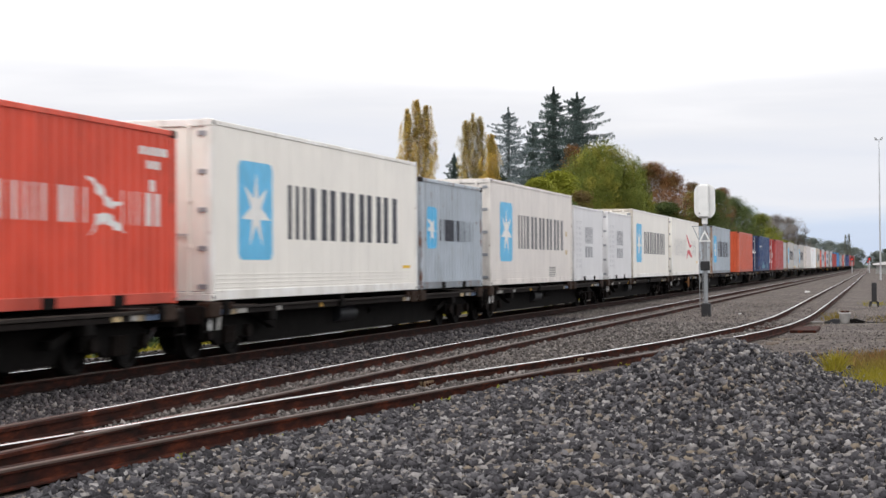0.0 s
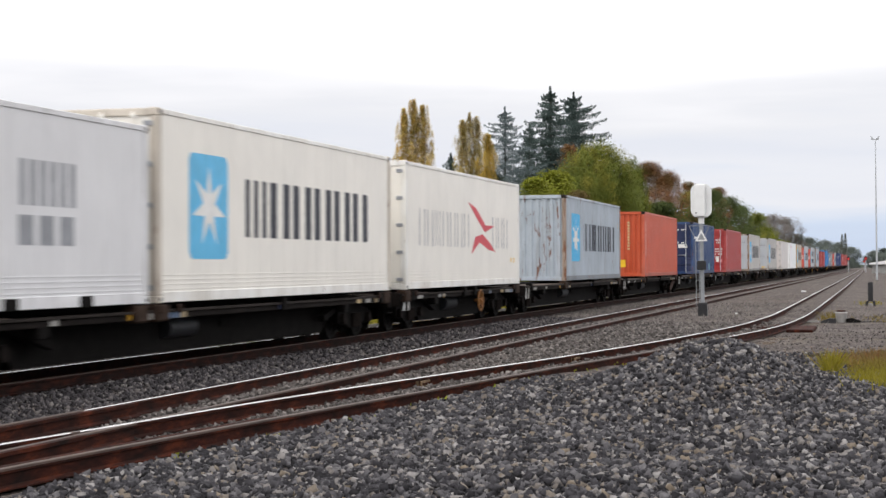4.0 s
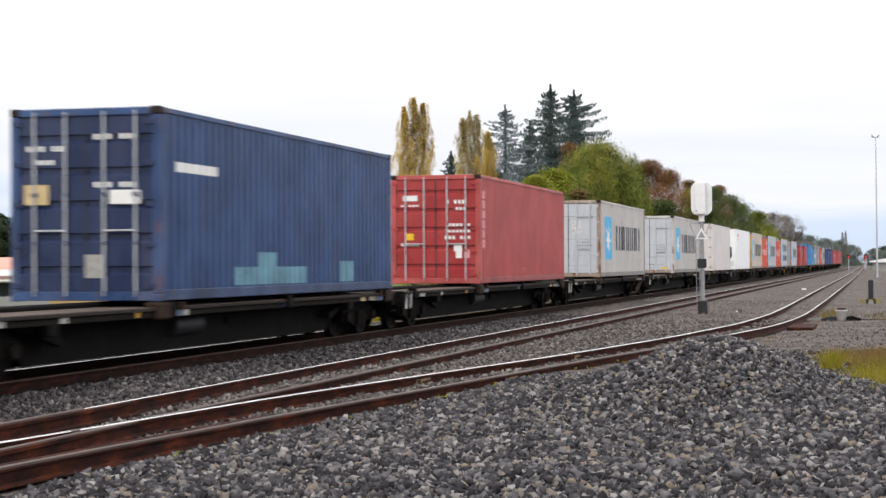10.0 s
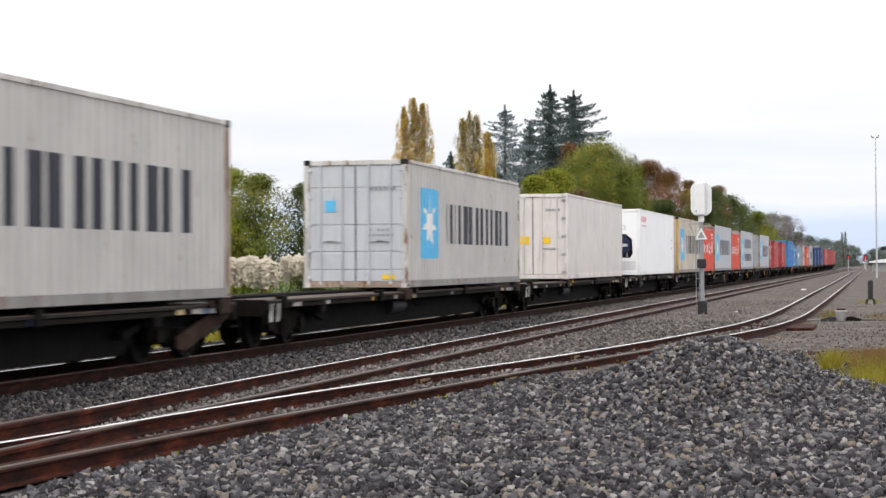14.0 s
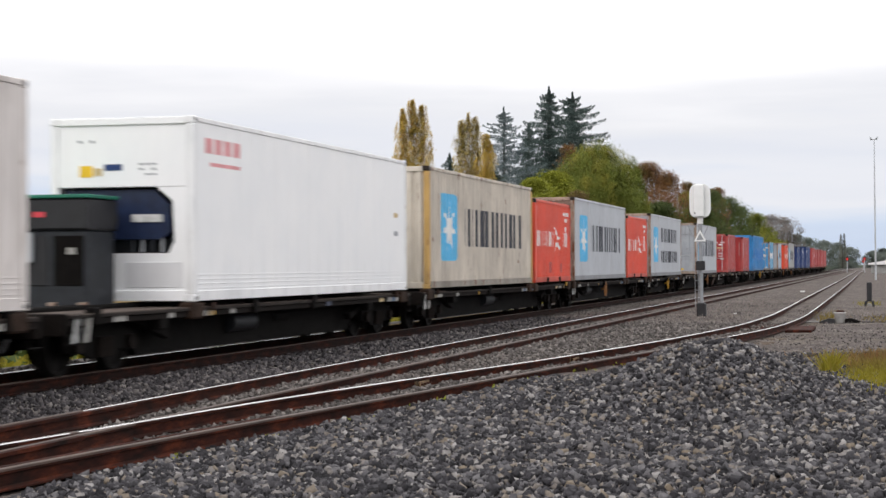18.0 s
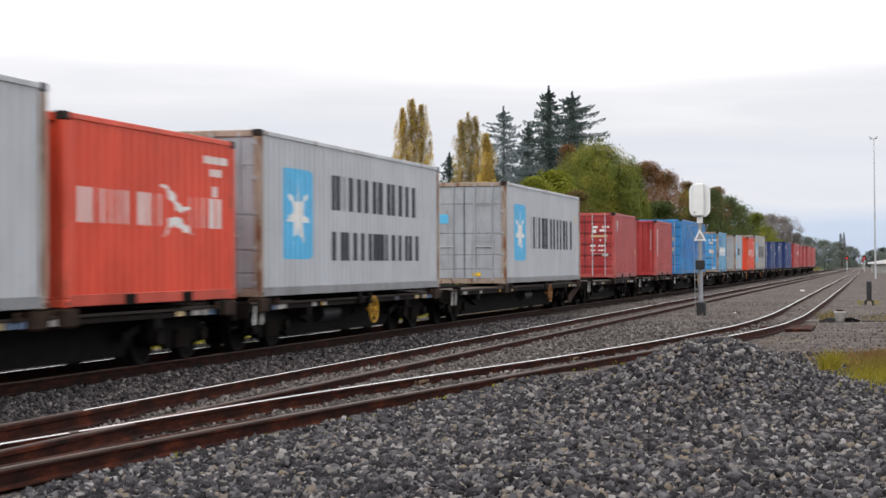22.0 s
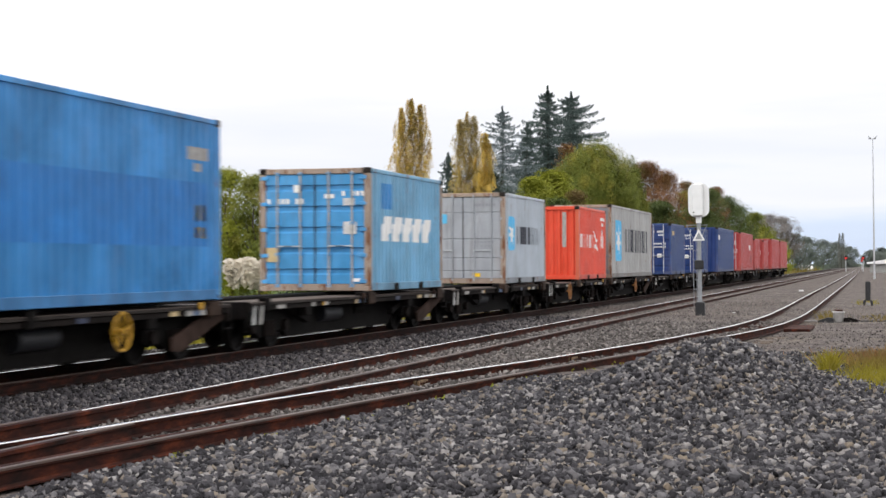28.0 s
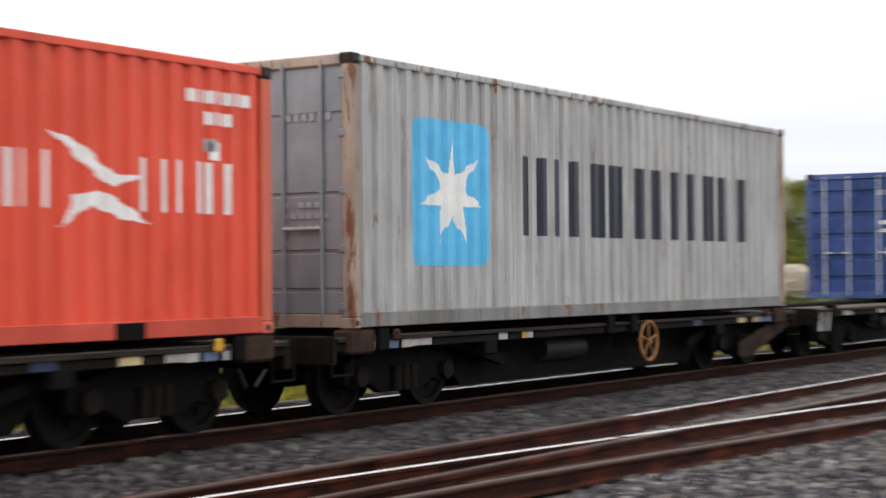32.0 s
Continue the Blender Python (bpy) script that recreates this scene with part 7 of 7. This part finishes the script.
def make_house():
    x, y = spot(32.3, 112)
    root = thing("house", pose(x, y, LOW, 0, 0, 32.3), "pale pink bungalow with an orange tiled hip roof", "house")
    w, d, e, top = 13.0, 9.0, 2.45, 4.75
    part("wall", Shape().box(-w / 2 + 0.5, w / 2 - 0.5, 0, d, 0.0, e), M["cream_wall"], root, "pale pink plaster wall")
    part("plinth", Shape().box(0.4, w / 2 + 1.5, -1.2, -0.9, -0.2, 0.75), M["block"], root, "grey block garden wall")
    part("eaves", Shape().box(-w / 2, w / 2, -0.5, d + 0.5, e - 0.02, e + 0.12), M["fascia"], root)
    # hip roof in courses of tiles
    n = 13
    for k in range(n):
        f0, f1 = k / n, (k + 1) / n
        a0, a1 = f0 * (d / 2 + 0.5), f1 * (d / 2 + 0.5)
        z0, z1 = e + 0.12 + (top - e) * f0, e + 0.12 + (top - e) * f1
        s = Shape()
        x0, x1, y0, y1 = -w / 2 - 0.1 + a0, w / 2 + 0.1 - a0, -0.6 + a0, d + 0.6 - a0
        u0, u1, v0, v1 = -w / 2 - 0.1 + a1, w / 2 + 0.1 - a1, -0.6 + a1, d + 0.6 - a1
        s.add([(x0, y0, z0 + 0.03), (x1, y0, z0 + 0.03), (x1, y1, z0 + 0.03), (x0, y1, z0 + 0.03), (u0, v0, z1), (u1, v0, z1), (u1, v1, z1), (u0, v1, z1)], [(0, 1, 5, 4), (1, 2, 6, 5), (2, 3, 7, 6), (3, 0, 4, 7)])
        s.add([(x0, y0, z0), (x1, y0, z0), (x1, y0, z0 + 0.03), (x0, y0, z0 + 0.03)], [(0, 1, 2, 3)])
        part("tile_course", s, M["tile"], root)
    part("ridge_cap", Shape().rod((-w / 2 + d / 2 + 0.4, d / 2, top + 0.1), (w / 2 - d / 2 - 0.4, d / 2, top + 0.1), 0.13, 8), M["tile"], root)
    for sx in (-1, 1):
        part("hip_cap", Shape().rod((sx * (w / 2), -0.5, e + 0.15), (sx * (w / 2 - d / 2 - 0.4), d / 2, top + 0.1), 0.09, 6), M["pink_wall"], root)
    ch = part("chimney", Shape().box(3.0, 3.7, 4.2, 4.9, top - 1.0, top + 0.45, 0.03), M["block"], root)
    part("chimney_pot", Shape().rod((3.35, 4.55, top + 0.45), (3.35, 4.55, top + 0.75), 0.14, 10), M["tile"], ch)
    window(root, 1.7, 0.95, 2.0, 1.3, -0.02)
    window(root, -2.4, 0.95, 1.3, 1.3, -0.02, 2)
    window(root, -5.6, 0.8, 1.9, 1.45, -0.02)
    part("door", Shape().box(-0.9, 0.0, -0.06, 0.04, 0.1, 2.15, 0.01), M["grey_mark"], root, "grey front door in a dark porch")
    for k in range(9):
        a = -6.5 + k * 0.75
        part("fence_rail" if k % 2 else "fence_post", Shape().box(a, a + (0.75 if k % 2 else 0.1), -7.1, -7.0, 0.0 if k % 2 == 0 else 0.55, 0.9 if k % 2 == 0 else 0.65), M["fence_grey"], root)
    x, y = spot(31.45, 88)
    root = thing("utility_pole", pose(x, y, LOW), "weathered wooden utility pole in front of the house", "utility pole")
    part("pole", Shape().rod((0, 0, 0), (0, 0, 4.9), 0.14, 10, 0.11), M["bark"], root, smooth=True)
    for az, r, w, hh, leaf in ((32.4, 92, 1.5, 0.35, "russet"), (33.2, 95, 2.6, 0.2, "deep"), (32.9, 84, 3.0, -0.45, "lime"), (34.4, 90, 2.2, 0.1, "deep"), (31.8, 86, 2.2, -0.5, "green")):
        tree(az, r, hh - 0.9, w, "lumps", leaf, 900, "garden shrub before the house", 0.14, 0.02, name="shrub", seed=int(az * 10))


make_house()


def make_garage():
    x, y = spot(25.45, 108)
    turn = 25.45 + 12
    root = thing("garage_block", pose(x, y, LOW, 0, 0, turn), "long pink garage block with dark red doors and salmon roof", "garage")
    L = 7.9
    part("wall", Shape().box(-L, 0, 0, 6, 0, 2.3), M["pink_wall"], root, "pale pink plaster wall")
    part("roof", Shape().prism([(-0.5, 2.42), (3.0, 3.12), (6.5, 2.42), (6.5, 2.52), (3.0, 3.24), (-0.5, 2.52)], 0, -L - 0.4, 0.35), M["salmon_roof"], root, "low salmon pink sheet roof")
    part("fascia", Shape().box(-L - 0.4, 0.35, -0.56, -0.5, 2.12, 2.5), M["fascia"], root)
    for sy, yv in ((-1, -0.5), (1, 6.5)):
        part("barge_board", Shape().prism([(yv, 2.28), (3.0, 2.98), (3.0, 3.27), (yv, 2.56)], 0, 0.352, 0.40), M["fascia"], root, "white barge board")
    part("gable", Shape().prism([(0, 2.3), (6, 2.3), (3, 2.95)], 0, -0.1, 0.02), M["fascia"], root)
    # dark panel on the wall stands in for the shade inside the bay
    part("carport", Shape().box(-7.5, -5.75, -0.05, 0.02, 0.0, 1.7), M["dark_unit"], root, "flat dark panel painting the shade of the carport bay")
    for a in (-2.4, -4.65):
        dr = part("garage_door", Shape().box(a, a + 1.65, -0.06, 0.03, 0.0, 1.95, 0.01), M["garage_red"], root, "dark red garage door")
        for q in range(4):
            part("door_rib", Shape().box(a + 0.05, a + 1.6, -0.075, -0.058, 0.25 + 0.45 * q, 0.29 + 0.45 * q), M["garage_red"], dr)
    part("lean_to", Shape().box(-L - 0.3, -5.5, -1.5, -0.06, 1.78, 1.88), M["fascia"], root, "white lean-to roof")
    part("annex", Shape().box(0.1, 2.6, 1.0, 5.0, 0, 1.75), M["pink_wall"], root)
    x, y = spot(24.46, 150)
    root = thing("cottage", pose(x, y, LOW, 0, 0, 24.46), "small dark-walled cottage with a tan hipped roof", "house")
    part("wall", Shape().box(-1.7, 1.7, 0.1, 4, 0, 2.45), M["dark_unit"], root, "dark timber wall")
    s = Shape().add([(-2.0, -0.3, 2.4), (2.0, -0.3, 2.4), (2.0, 4.3, 2.4), (-2.0, 4.3, 2.4), (-1.2, 2, 4.0), (1.2, 2, 4.0)], [(0, 1, 5, 4), (1, 2, 5), (2, 3, 4, 5), (3, 0, 4), (0, 3, 2, 1)])
    part("roof", s, M["tan_roof"], root, "tan sheet roof")
    part("eaves", Shape().box(-2.0, 2.0, -0.33, -0.305, 2.32, 2.42), M["tan_roof"], root)
    x, y = spot(24.2, 112)
    root = thing("carport", pose(x, y, LOW, 0, 0, 24.2), "low dark carport with a white roof edge", "carport")
    part("roof", Shape().box(-1.15, 1.05, -0.5, 2.0, 2.02, 2.08), M["grey_dark"], root)
    part("roof_edge", Shape().box(-1.15, 1.05, -0.53, -0.503, 1.97, 2.04), M["fascia"], root, "white roof edge")
    part("back_wall", Shape().box(-1.1, 1.0, 1.9, 1.98, 0, 2.0), M["dark_unit"], root)
    for px in (-1.08, 0.94):
        part("post", Shape().box(px, px + 0.08, -0.45, -0.37, 0, 2.0), M["dark_unit"], root)
    # board fence along the gardens
    p0, p1 = Vector((*spot(23.68, 98), 0)), Vector((*spot(27.5, 61), 0))
    p2 = Vector((*spot(30.0, 55), 0))
    for a, b, mm, lab in ((p0, p1, "fence_wood", "new tan timber board fence"), (p1, p2, "fence_grey", "grey weathered board fence")):
        d = b - a
        ang = math.degrees(math.atan2(d.y, d.x))
        root = thing("fence", pose(a.x, a.y, LOW, 0, 0, ang), lab, "fence", "garden fences")
        n = int(d.length / 0.155)
        first = None
        for k in range(n):
            m = pose(k * 0.155, 0, 0.01 * ((k * 7) % 3))
            if first is None:
                first = part("board", Shape().box(0, 0.148, -0.012, 0.012, 0.0, 1.72, 0.004), M[mm], root)
            else:
                again(first, root, m)
        for k in range(0, n, 16):
            part("fence_post", Shape().box(k * 0.155, k * 0.155 + 0.1, -0.15, -0.05, 0, 1.6), M[mm], root)
        part("fence_rail", Shape().box(0, d.length, -0.05, -0.013, 1.3, 1.4), M[mm], root)


make_garage()


# ---- what moves: the whole train rolls past, its wheelsets turn ----
TRAVEL = [
    (0, 0.00), (1, 11.88), (2, 23.66), (3, 35.67), (4, 47.71), (5, 59.73),
    (6, 71.75), (7, 83.88), (8, 95.65), (9, 107.61), (10, 119.75), (11, 132.08),
    (12, 144.26), (13, 156.91), (14, 169.26), (15, 181.50), (16, 193.95), (17, 206.54),
    (18, 218.91), (19, 231.69), (20, 244.23), (21, 256.74), (22, 269.41), (23, 282.20),
    (24, 294.92), (25, 307.75), (26, 320.73), (27, 333.63), (28, 346.49), (29, 359.33),
    (30, 372.12), (31, 385.32), (32, 398.82),
]


def motions():
    for ob, start, z in TRAIN:
        walk(ob, [(t, pose(MAIN_X, start - d, z)) for t, d in TRAVEL])
    ts, ds = [p[0] for p in TRAVEL], [p[1] for p in TRAVEL]
    steps = int(ds[-1] / (WHEEL_R * radians(60))) + 1
    for k, group in WHEELS.items():
        rows = []
        last = -1.0
        for j in range(steps + 1):
            d = ds[-1] * j / steps
            t = round(float(np.interp(d, ds, ts)) * FPS) / FPS
            if t <= last:
                continue
            last = t
            rows.append((t, pose(0, k, WHEEL_R) @ Matrix.Rotation(float(np.interp(t, ts, ds)) / WHEEL_R, 4, "X")))
        walk(group[0], rows)
        act = group[0].animation_data
        for other in group[1:]:
            other.rotation_mode = "QUATERNION"
            other.animation_data_create()
            other.animation_data.action = act.action
            other.animation_data.action_slot = act.action_slot


motions()
